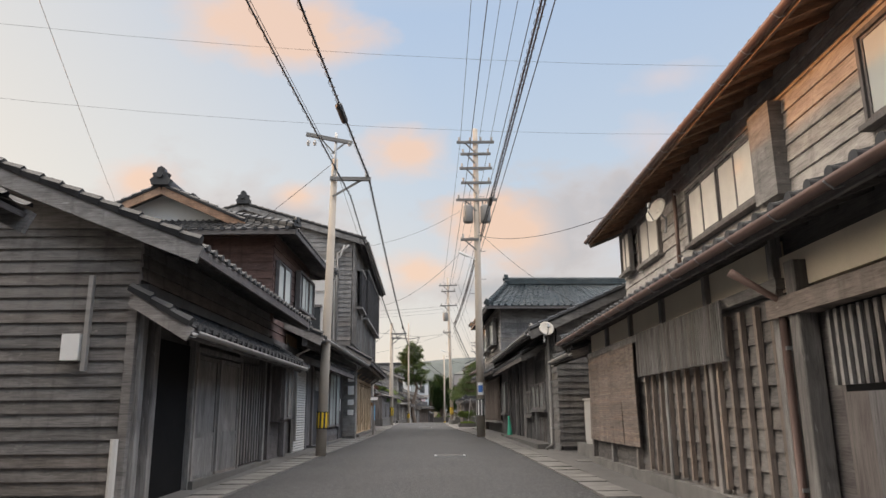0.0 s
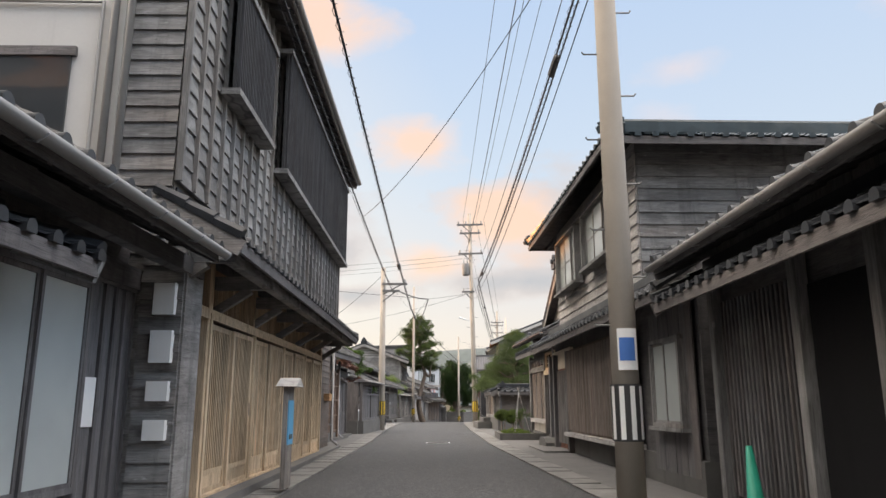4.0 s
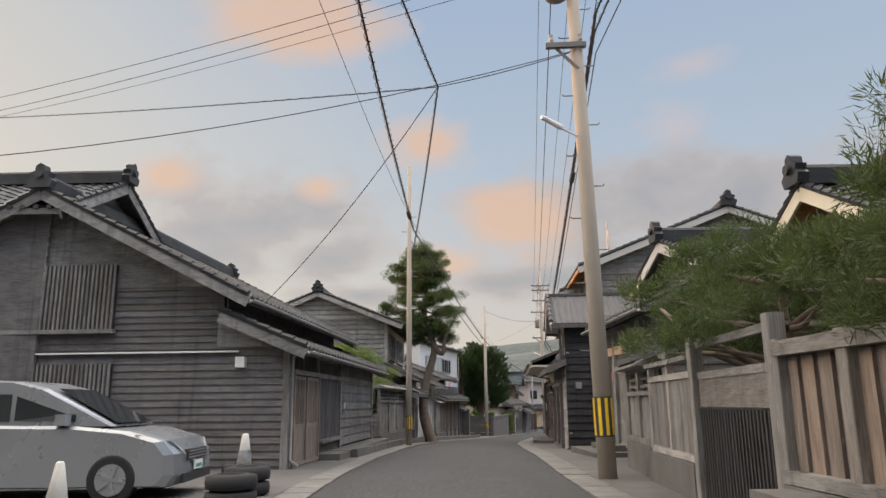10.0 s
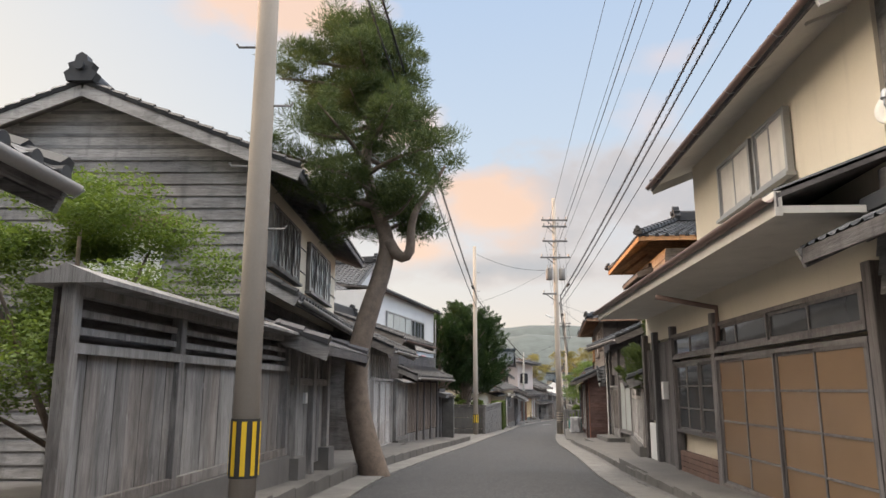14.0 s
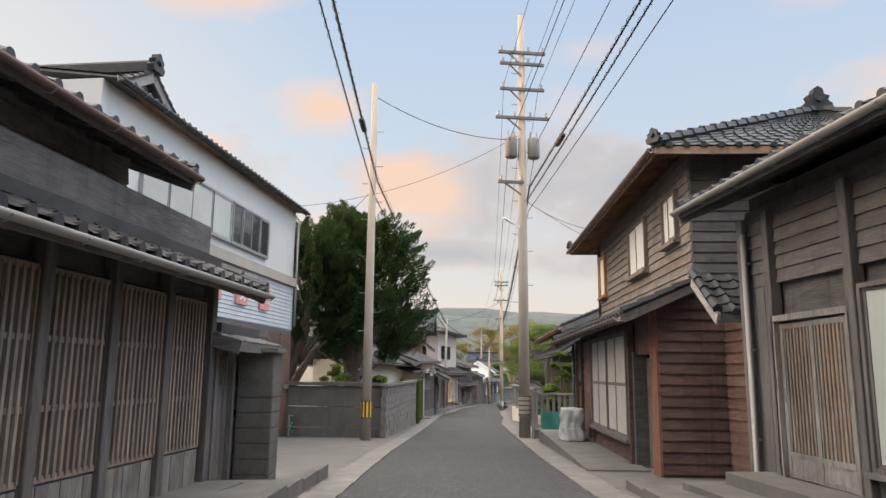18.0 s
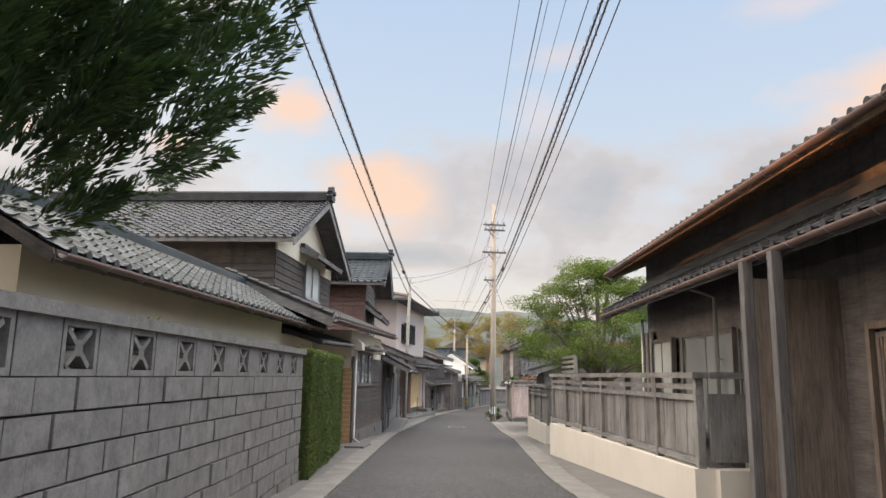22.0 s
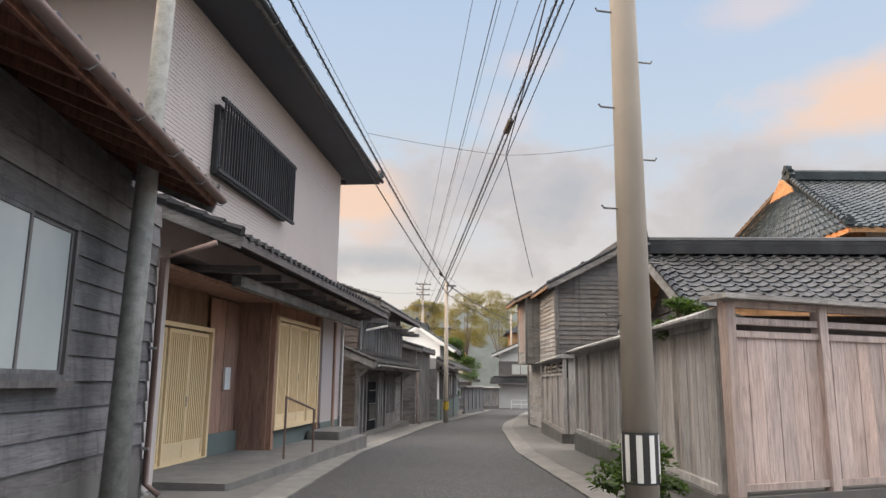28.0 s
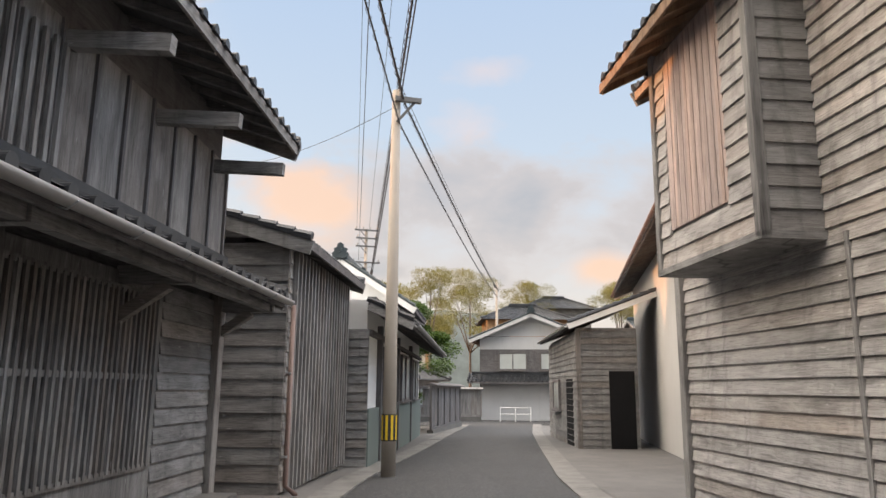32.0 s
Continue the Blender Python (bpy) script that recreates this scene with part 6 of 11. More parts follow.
def house_li():
    h = House("farmhouse", "large dark weatherboarded farmhouse with long tiled eaves", "L", (-5.0, 60.6), (-4.62, 69.8))
    L = h.len
    h.body(0.05, 9, 0.05, L, 2.5, W_DARK)
    h.body(1.25, 9, 0.05, L, 3.5, W_DARK, 2.3)
    h.clap_side(0.04, 0.0, 9, 0.0, 2.45, W_DARK, True, 0.135, 0.04)
    h.clap_side(0.04, 1.25, 8.6, 2.45, 3.6, W_DARK, True, 0.135, 0.04, gable=(4.9, 5.35))
    h.gable(0, L, 1.2, 8.6, 3.56, 0.52, True, 0.6, 0.5, gutter=GUTTER, fin=True, wall=W_GREY)
    h.clap(0, L, 2.95, 3.5, W_DARK, 1.2)
    h.slope((-0.35, -0.5, 2.28), (L + 0.25, -0.5, 2.24), (-0.35, 1.2, 3.0), (L + 0.25, 1.2, 2.98), gutter=GUTTER)
    h.verge((-0.35, -0.5, 2.28), (-0.35, 1.2, 3.0), W_GREY, 0.2, TILE)
    h.verge((L + 0.25, -0.5, 2.24), (L + 0.25, 1.2, 2.98), W_GREY, 0.2, TILE)
    h.clap(4.7, L, 0.25, 2.2, W_MID, -0.02, 0.22, 0.05)
    h.slats(2.4, 4.6, 0.5, 2.15, W_DARKV, -0.02, 0.085, 0.035)
    h.box("lattice_back", 2.4, 4.6, -0.02, 0.02, 0.2, 2.3, W_DARKV)
    h.box("bench_board", 2.4, 4.6, -0.2, 0.0, 0.42, 0.48, W_GREY)
    h.door(0.35, 2.2, 0.15, 1.8, 2, -0.02, W_UMBER, "lattice", 0.42, W_BROWN)
    h.slats(0.3, 2.25, 1.92, 2.3, W_DARKV, -0.02, 0.1, 0.03, 0.03, "transom_slat")
    h.posts((0.06, 0.28, 2.3, 4.65, L), -0.03, 0, 2.45, W_GREYV, 0.13)
    h.beam(0, L, -0.03, 1.88, W_GREY, 0.12, 0.1)
    h.plinth(2.3, L + 0.2, 0.2, CONC_D, -0.6, 0.65)
    h.box("wire_tray", -0.08, 0.0, 0.9, 6.0, 2.24, 2.27, SIGNW)
    h.box("meter", -0.12, 0.0, 0.75, 0.93, 1.95, 2.15, SIGNW, label="pale meter box")
    h.downpipe(0.12, -0.12, 0.1, 2.15, GUTTER, (0.0, 0.3, 0.15))
    h.box("name_board", 5.0, 5.25, -0.07, -0.05, 1.0, 1.45, W_DARK)
    h.box("name_plate", 5.08, 5.18, -0.09, -0.07, 1.16, 1.28, SIGNW)
    mb = MB()
    u0 = h.u(0.0)
    mb.prism([(0.0, 2.35), (1.35, 2.35), (1.35, 3.1), (0.0, 2.52)], "x", u0, u0 + 0.08)
    part("end_board", mb, W_GREY, h.ob)
    # slatted vents high and low on the gable wall; black back sheets darken the gaps
    for v0, v1, z0, z1 in ((3.45, 6.4, 2.72, 4.0), (3.4, 6.4, 1.35, 2.05)):
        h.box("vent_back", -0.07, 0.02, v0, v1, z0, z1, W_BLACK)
        n = int((v1 - v0) / 0.09)
        me = shared("unit_box", W_GREYV, unit_box)
        for i in range(n):
            place("vent_slat", me, h.ob, scaled(h.u(-0.1), v0 + i * 0.09, z0, 0.03, 0.045, z1 - z0))
        h.box("vent_sill", -0.14, 0.0, v0 - 0.05, v1 + 0.05, z0 - 0.08, z0, W_GREY)
    # higher cross gable behind, its end to the street
    k = House("rear_wing", "higher tiled wing rising behind the farmhouse", "L", (-9.9, 60.7), (-9.9, 65.1), z=h.z0)
    k.body(0.05, 6, 0, k.len, 5.2, W_DARK)
    k.gable(0, k.len, 0.05, 6, 5.3, 0.5, False, 0.45, 0.4, wall=W_GREY, barge=W_GREY)
    k.clap(0, k.len, 3.0, 5.2, W_GREY, 0.05, 0.2)


def house_lj():
    f = board_fence("board_fence", "grey board fence with an open top rail and capping", "L", (-4.45, 70.9), (-4.05, 75.8), 0.42, 1.95, W_GREYV, True, 0.2, CONC)
    g = House("roofed_gate", "small grey roofed gate on stone footings", "L", (-4.0, 75.9), (-3.85, 78.1), "gate")
    L = g.len
    g.box("footing", 0, 0.4, -0.15, 0.25, -0.5, 0.5, CONC)
    g.box("footing", L - 0.4, L, -0.15, 0.25, -0.5, 0.5, CONC)
    g.posts((0.15, L / 2, L - 0.15), 0.0, 0, 2.1, W_GREYV, 0.15)
    g.boards(0.2, L - 0.2, 0.3, 1.45, W_GREYV, 0.04, 0.2)
    g.slats(0.2, L - 0.2, 1.55, 1.95, W_GREYV, 0.03, 0.28, 0.05)
    g.beam(0, L, 0, 1.5, W_GREY, 0.1, 0.1)
    g.beam(0, L, 0, 2.02, W_GREY, 0.12, 0.1)
    g.gable(-0.2, L + 0.2, -0.35, 0.5, 2.05, 0.35, True, 0.25, 0.2, tile=TIN, wall=W_GREY, fin=False, ridge_s=0.4)
    g.box("plate", 0.45, 0.56, -0.1, -0.06, 1.2, 1.35, SIGNW)
    h = House("gabled_house", "weathered two-storey gabled house with diamond-barred windows", "L", (-5.0, 77.5), (-4.9, 85.5))
    L = h.len
    h.body(0.05, 5.8, 0.05, L, 5.3, W_GREY)
    h.clap_side(0.04, 0, 5.8, 0, 5.3, W_GREY, True, 0.2, 0.05, gable=(2.9, 6.45))
    h.gable(0, L, 0, 5.8, 5.35, 0.4, True, 0.75, 0.35, barge=W_PALE, wall=W_PALE)
    h.box("wall_panel", 0.05, L, -0.02, 0.06, 3.1, 5.1, PLASTER, label="aged cream boarded upper wall")
    for z in (3.5, 4.0, 4.5):
        h.beam(0, L, -0.03, z, W_GREY, 0.03, 0.02, "joint_strip")
    for d0, d1 in ((0.6, 2.95), (4.0, 6.7)):
        w = h.window(d0, d1, 3.65, 4.75, 4, -0.03, W_GREYV, FROST)
        a, b = h.us(d0, d1)
        n = 8
        for i in range(n):
            x0, x1 = a + 0.08 + i * (b - a - 0.16) / n, a + 0.08 + (i + 1) * (b - a - 0.16) / n
            for e, zt, zb in ((x0, 4.2, 3.75), (x0, 4.2, 4.65), (x1, 4.2, 3.75), (x1, 4.2, 4.65)):
                mb = MB()
                bar(mb, (e, -0.13, zt), ((x0 + x1) / 2, -0.13, zb), 0.02, 0.02)
                part("diamond_bar", mb, W_GREYV, w)
    h.pent(0, L, 3.4, 3.0, 0.75, gutter=GUTTER)
    h.pent(-0.1, L * 0.9, 2.75, 2.4, 0.8, tile=TIN, caps=False)
    h.clap(0, L, 0.2, 2.4, W_DARK, 0.0, 0.25)
    h.box("awning", -0.5, 0.0, 1.2, 3.0, 4.15, 4.25, COPPER, label="rusty red tin awning")
    h.box("side_pane", -0.05, 0.0, 1.5, 2.7, 3.2, 4.1, WHITE)
    h.posts((0.04,), -0.03, 3.0, 5.2, W_PALEV, 0.14)


def house_lk():
    h = House("low_house", "low grey house with tall panelled sliding doors", "L", (-4.1, 84.4), (-3.55, 88.5))
    L = h.len
    h.body(0.05, 5, 1.3, L, 3.0, W_GREY)
    h.body(0.05, 0.8, 0, 1.35, 3.0, W_GREY)
    h.door(1.6, 4.1, 0.15, 1.95, 3, 0.0, W_PALEV, "panel", 0.35)
    h.slats(1.6, 4.3, 2.05, 2.7, W_PALEV, 0.0, 0.3, 0.06)
    h.boards(0.05, 1.5, 0.05, 2.8, W_PALEV, 0.0, 0.35)
    h.gable(1.3, L + 0.2, 0, 5, 3.15, 0.45, True, 0.75, 0.2, gutter=GUTTER)
    h.plinth(-0.5, L, 0.15, CONC_D, -0.55, 0.6)
    f = board_fence("board_fence", "dark close-boarded fence on a stone footing", "L", (-3.35, 88.6), (-3.1, 90.0), 0.3, 2.05, W_GREYV, False, 0.2, CONC_D)
    k = House("lattice_front_house", "dark two-tiered house with fine lattice front", "L", (-3.3, 90.1), (-2.14, 95.2))
    L = k.len
    k.body(0.05, 6, 0, L, 3.2, W_DARK)
    k.body(0.6, 6, 0, L - 1.1, 3.85, W_GREY, 3.0)
    k.clap(0, L - 1.1, 3.05, 3.9, W_GREY, 0.6, 0.2)
    k.gable(0, L - 1.1, 0.6, 6, 3.9, 0.36, True, 0.75, 0.15, gutter=COPPER)
    k.pent(0, L, 2.68, 2.4, 0.66, v=0.0, gutter=GUTTER)
    k.slats(0.1, L - 0.2, 0.55, 2.2, W_UMBER, -0.03, 0.085, 0.035, 0.035, rails=(0.55, 1.1, 1.65, 2.2), limit=72)
    k.box("lattice_back", 0.1, L - 0.2, -0.03, 0.02, 0.4, 2.25, DARKGL)
    k.boards(0.1, L - 0.2, 0.1, 0.5, W_GREYV, -0.02, 0.16)
    k.posts((0.05, 2.0, 3.0, 4.05, L - 0.06), -0.04, 0, 2.5, W_DARKV, 0.13)
    k.plinth(0, L, 0.12, CONC_D, -0.55, 0.6)
    g = House("garden_gate", "dark boarded gate with small grilles under a thin canopy", "L", (-2.1, 95.3), (-1.85, 97.0), "gate", "fences and walls")
    g.body(0.05, 0.12, 0, g.len, 1.9, W_DARK)
    g.posts((0.05, 0.75, g.len - 0.05), -0.02, -0.1, 1.95, W_DARKV, 0.1)
    for d0, d1 in ((0.1, 0.7), (0.8, g.len - 0.1)):
        g.boards(d0, d1, 0.05, 1.3, W_DARKV, 0.03, 0.16)
        # black sheet fills each grille with shade
        g.box("grille_back", d0, d1, 0.03, 0.05, 1.32, 1.72, VOID)
        g.slats(d0, d1, 1.32, 1.72, W_GREYV, 0.03, 0.07, 0.025, 0.025, "grille_slat")
        g.beam(d0, d1, 0.02, 1.31, W_DARK, 0.05, 0.06, "rail")
    g.box("letter_slot", 0.95, 1.3, -0.06, 0.03, 0.92, 1.02, BLACK)
    g.pent(-0.05, g.len - 0.1, 2.02, 1.9, 0.42, tile=TIN_D, caps=False, hooks=False)
    p = House("block_pier", "square pier of dark concrete blocks with a slab cap", "L", (-1.41, 96.0), (-1.36, 96.5), "pier", "fences and walls")
    me = shared("pier_block", PIER, lambda m: chamfer_box(m, 0, 1, 0, 1, 0, 1, 0.03))
    for i in range(10):
        place("block", me, p.ob, scaled(0, 0, -0.2 + i * 0.2, 0.5, 0.48, 0.19))
    p.box("core", 0.02, 0.47, 0.02, 0.45, -0.3, 1.79, PIER)
    p.box("cap_slab", -0.07, 0.57, -0.06, 0.54, 1.79, 1.85, CONC_D)


def house_ll():
    h = House("shop_building", "white two-storey shop with red sign squares and brick ground floor", "L", (-4.9, 98.6), (-2.35, 109.0), "shop")
    L = h.len
    h.body(0.0, 6.5, 0.05, L, 3.1, CONC_D)
    h.body(0.0, 6.5, 0.0, L, 6.9, SHOPW, 3.05)
    h.gable(1.4, 7.3, 1.9, 8, 7.2, 0.6, False, 0.3, 0.4, wall=SHOPW, barge=W_GREY, rafters=False)
    h.slope((0.0, -0.3, 6.95), (L + 0.25, -0.3, 6.95), (0.0, 2.0, 7.25), (L + 0.25, 2.0, 7.25), TILE, rafters=False, gutter=TIN_D)
    h.box("ledge", 0, L, -0.12, 0.05, 4.45, 4.72, RENDER)
    # ribbed white fascia with sign squares
    a, b = h.us(0, L)
    fascia = h.box("sign_fascia", 0, L, -0.01, 0.02, 3.08, 4.44, FASCIA)
    me = shared("fascia_rib", FASCIA, lambda m: m.prism([(0.0, 0.0), (-1.0, 0.05), (-0.6, 0.95), (0, 1.0)], "x", 0, 1))
    for i in range(12):
        place("fascia_rib", me, fascia, scaled(a, -0.01, 3.1 + i * 0.11, b - a, 0.026, 0.108))
    strokes = {0: ((0.12, 0.88, 0.46, 0.54),), 1: ((0.2, 0.3, 0.15, 0.8), (0.6, 0.72, 0.15, 0.8), (0.75, 0.9, 0.75, 0.9)), 2: ((0.12, 0.88, 0.46, 0.54),), 3: ((0.15, 0.85, 0.58, 0.66), (0.46, 0.54, 0.2, 0.85), (0.25, 0.4, 0.15, 0.25), (0.6, 0.75, 0.15, 0.25)), 4: ((0.12, 0.42, 0.7, 0.78), (0.2, 0.28, 0.15, 0.7), (0.55, 0.88, 0.78, 0.85), (0.55, 0.62, 0.25, 0.78), (0.8, 0.87, 0.25, 0.78))}
    for k in range(5):
        d = 1.3 + k * 1.62
        s = h.box("sign_square", d, d + 0.72, -0.09, -0.03, 3.5, 4.24, PINKS, label="faded red sign square with white strokes")
        for x0, x1, z0, z1 in strokes[k]:
            h.box("stroke", d + 0.72 * x0, d + 0.72 * x1, -0.1, -0.088, 3.5 + 0.74 * z0, 3.5 + 0.74 * z1, SIGNW, s)
    h.window(1.4, 5.6, 4.95, 6.05, 4, -0.01, STEEL, FROST, sill=False)
    h.window(5.65, 8.2, 4.95, 6.05, 4, -0.01, STEEL, DARKGL, sill=False)
    # a brick pier in courses at the far corner, a thinner brick panel, then louvred shutters
    me = shared("brick", BRICK_R, unit_box)
    for c in range(39):
        x = L - 0.95 - (0.11 if c % 2 else 0)
        while x < L - 0.06:
            w = min(0.208, L - 0.02 - x)
            p, q = h.us(x, x + w)
            place("brick", me, h.ob, scaled(p, -0.03, c * 0.076, q - p, 0.05, 0.064))
            x += 0.22
    rest = MB()
    rng = random.Random(8)
    for c in range(39):
        x = L - 1.95 - (0.055 if c % 2 else 0)
        while x < L - 1.1:
            p, q = h.us(x, x + 0.1)
            rest.box(p, q, -0.01 + rng.uniform(-0.004, 0.004), 0.03, c * 0.076, c * 0.076 + 0.062)
            x += 0.112
    part("bricks", rest, BRICK_R, h.ob, kind="stuff")
    h.box("shutter_head", 0, L - 2.0, -0.04, 0.02, 2.82, 3.05, W_DARK)
    # black sheet as the dark behind the louvres
    h.box("void", 0, L - 2.0, 0.0, 0.02, 0.0, 2.85, VOID)
    n = 6
    for k in range(n):
        d0, d1 = 0.15 + k * (L - 2.2) / n, 0.15 + (k + 1) * (L - 2.2) / n - 0.02
        p, q = h.us(d0, d1)
        mb = MB()
        for x0, x1 in ((p, p + 0.07), (q - 0.07, q), ((2 * p + q) / 3 - 0.025, (2 * p + q) / 3 + 0.025), ((p + 2 * q) / 3 - 0.025, (p + 2 * q) / 3 + 0.025)):
            mb.box(x0, x1, -0.06, -0.01, 0.04, 2.82)
        for z in (0.04, 1.55, 2.75):
            mb.box(p + 0.07, q - 0.07, -0.055, -0.012, z, z + 0.07)
        leaf = part("shutter", mb, W_BROWND, h.ob, "umber louvred timber shutter")
        mb = MB()
        for i in range(33):
            z = 0.13 + i * 0.08
            mb.prism([(-0.052, z), (-0.046, z - 0.01), (-0.006, z + 0.05), (-0.012, z + 0.06)], "x", p + 0.03, q - 0.03)
        part("louvres", mb, W_BROWND, leaf)
    h.box("letter_slot", L - 0.6, L - 0.25, -0.1, -0.03, 1.3, 1.42, STEEL)
    mb = MB()
    mb.tube([(h.u(L - 0.35), -0.2, -0.1), (h.u(L - 0.35), -0.2, 0.5), (h.u(L - 0.35), -0.32, 0.48)], 0.03, 8)
    single("standpipe", mb, STEEL, "garden tap standpipe beside a brick wall", "tap", h.m)
    mb = MB()
    for k in range(3):
        pts = [(h.u(L - 0.5) + 0.16 * math.cos(a), -0.35, 0.12 + 0.14 * math.sin(a) + k * 0.02) for a in np.linspace(0, 6.28, 18)]
        mb.tube(pts, 0.014, 5)
    single("hose_coil", mb, GREEN, "coiled green garden hose by the tap", "hose", h.m)
    h.downpipe(L - 0.05, -0.12, 3.2, 6.5, GUTTER)


def garden_lm():
    f = House("garden_wall", "rendered concrete garden wall across the forecourt", "L", (-2.45, 108.85), (0.58, 108.05), "wall", "fences and walls")
    # it faces the forecourt; its front looks down the street
    L = f.len
    for i in range(3):
        f.box("course", 0, L, 0.0 - 0.012 * (i == 0), 0.16, -0.3 + i * 0.62, 0.3 + i * 0.62, CONC_D)
    f.box("coping", -0.03, L, -0.05, 0.2, 1.56, 1.66, CONC_D)
    b = House("block_wall", "split-faced concrete block wall with pierced decorative top blocks", "L", (0.65, 107.8), (2.54, 119.14), "wall", "fences and walls")
    L = b.len
    me = shared("wall_block", BLOCK, lambda m: chamfer_box(m, 0, 1, 0, 1, 0, 1, 0.02))
    rows, w, hh = 8, 0.44, 0.2
    rng = random.Random(5)
    b.box("core", 0.02, L - 0.02, 0.05, 0.12, -0.6, 1.42, CONC_D)
    for r in range(rows):
        x = -(w / 2 if r % 2 else 0)
        while x < L:
            x0, x1 = max(0, x), min(L, x + w)
            if x1 - x0 > 0.05:
                if b.few("block", 260):
                    place("block", me, b.ob, scaled(x0 + 0.008, rng.uniform(-0.012, 0.012), -0.2 + r * hh + 0.008, x1 - x0 - 0.016, 0.16, hh - 0.016))
            x += w
    # pierced course
    n = int(L / w)
    for i in range(n):
        x0 = i * w
        if i % 2 == 0:
            mb = MB()
            z0, z1 = 1.4, 1.72
            for a0, a1, c0, c1 in ((0, w - 0.02, 0, 0.04), (0, w - 0.02, 0.28, 0.32), (0, 0.04, 0.04, 0.28), (w - 0.06, w - 0.02, 0.04, 0.28)):
                mb.box(x0 + a0, x0 + a1, 0.0, 0.12, z0 + c0, z0 + c1)
            cx, cz = x0 + w / 2 - 0.01, z0 + 0.16
            for a in range(4):
                k = math.pi / 4 + a * math.pi / 2
                bar(mb, (cx + 0.03 * math.cos(k), 0.06, cz + 0.03 * math.sin(k)), (cx + 0.19 * math.cos(k), 0.06, cz + 0.15 * math.sin(k)), 0.1, 0.035)
            mb.tube([(cx, 0.01, cz), (cx, 0.11, cz)], 0.05, 8)
            part("pierced_block", mb, BLOCK, b.ob)
        else:
            place("block", me, b.ob, scaled(x0, 0, 1.4, w - 0.01, 0.14, 0.32))
    b.box("coping", -0.02, L, -0.04, 0.18, 1.72, 1.8, BLOCK)


def house_ln():
    h = House("plaster_house", "two-storey house with dark boards, cream plaster and tiled gable", "L", (2.86, 124.95), (5.0, 133.95))
    L = h.len
    h.body(0.75, 2.6, -10.0, -1.0, 3.15, PLASTER)
    h.body(1.2, 8, -1.0, 3.6, 2.9, PLASTER)
    h.body(0.05, 8, 3.6, L, 3.2, PLASTER)
    h.clap(3.65, L, 0.35, 2.45, W_SOOT, 0.02, 0.15)
    h.plinth(3.6, L, 0.35, CONC, -0.06, 0.2)
    h.box("vent", 4.6, 4.8, -0.07, -0.05, 0.08, 0.22, BLACK)
    h.box("vent", 7.6, 7.8, -0.07, -0.05, 0.08, 0.22, BLACK)
    h.window(4.1, 6.8, 1.6, 2.64, 4, 0.03, W_DARKV, SMOKE, sill=False)
    h.box("window_canopy", 3.75, 7.15, -0.42, 0.02, 2.70, 2.74, W_GREY)
    h.box("canopy_edge", 3.72, 7.18, -0.46, -0.42, 2.68, 2.77, W_DARK)
    mb = MB()
    mb.prism([(0, 0), (-0.32, 0), (-0.30, 0.18), (-0.16, 0.3), (0, 0.32)], "x", 0, 0.45)
    for d in (3.3, 7.35):
        place("vent_hood", mb.mesh("vent_hood", PLASTER), h.ob, Matrix.Translation((h.u(d), 0, 2.62)))
    # facing tiles on the projecting side wall
    me = shared("facing_tile", BRICK_T, unit_box)
    z = 0.05
    r = 0
    while z < 2.05:
        v = 0.0 - (0.12 if r % 2 else 0)
        while v < 1.6:
            v0, v1 = max(0, v), min(1.6, v + 0.24)
            if v1 - v0 > 0.04:
                place("facing_tile", me, h.ob, scaled(h.u(3.55) - 0.03, v0 + 0.006, z, 0.05, v1 - v0 - 0.012, 0.118))
            v += 0.24
        z += 0.13
        r += 1
    h.downpipe(3.6, -0.1, 0.05, 2.6, PVC)
    h.slope((-10.2, 0.25, 3.08), (1.0, 0.25, 3.08), (-10.2, 1.7, 3.9), (1.0, 1.7, 3.9), gutter=COPPER, tile=TILE_B)
    h.slope((-10.2, 3.2, 3.05), (1.0, 3.2, 3.05), (-10.2, 1.7, 3.9), (1.0, 1.7, 3.9), rafters=False, caps=False)
    h.ridge((-10.2, 1.7, 3.88), (1.0, 1.7, 3.88), TILE_B, 0.6)
    h.slope((-1.0, -0.41, 3.2), (L + 0.35, -0.41, 3.36), (-1.0, 2.1, 4.2), (L + 0.35, 2.1, 4.35), gutter=COPPER)
    h.verge((-1.0, -0.41, 3.2), (-1.0, 2.1, 4.2), W_GREY, 0.22, TILE)
    h.slope((-0.2, 0.0, 2.75), (3.55, 0.0, 2.82), (-0.2, 1.2, 3.1), (3.55, 1.2, 3.15), TIN_D, caps=False, gutter=GUTTER)
    h.door(1.2, 2.8, 0.1, 1.9, 2, 1.15, W_BROWN, "lattice", 0.3)
    # upper storey, gable to the street
    d0, d1 = 2.2, 8.9
    h.body(2.0, 10.4, d0, d1, 5.75, W_DARK, 2.8)
    h.clap_side(d0, 2.0, 10.4, 3.5, 5.7, W_SOOT, True, 0.2)
    h.clap(d0, d1, 3.9, 5.3, W_SOOT, 2.0, 0.2)
    h.box("plaster_band", d0, d1, 1.94, 2.0, 5.3, 5.75, PLASTER)
    h.gable(d0, d1, 2.0, 10.5, 5.8, 0.5, False, 0.65, 0.55, wall=PLASTER, barge=W_GREY)
    h.window(5.2, 7.0, 4.3, 5.45, 2, 1.98, STEEL, FROST)
    h.pent(4.6, 7.8, 5.8, 5.55, 0.6, v=1.94, tile=TIN_D, caps=False, rafters=False)
    h.box("side_window", d0 - 0.05, d0, 5.2, 6.6, 4.7, 5.25, DRAPE)
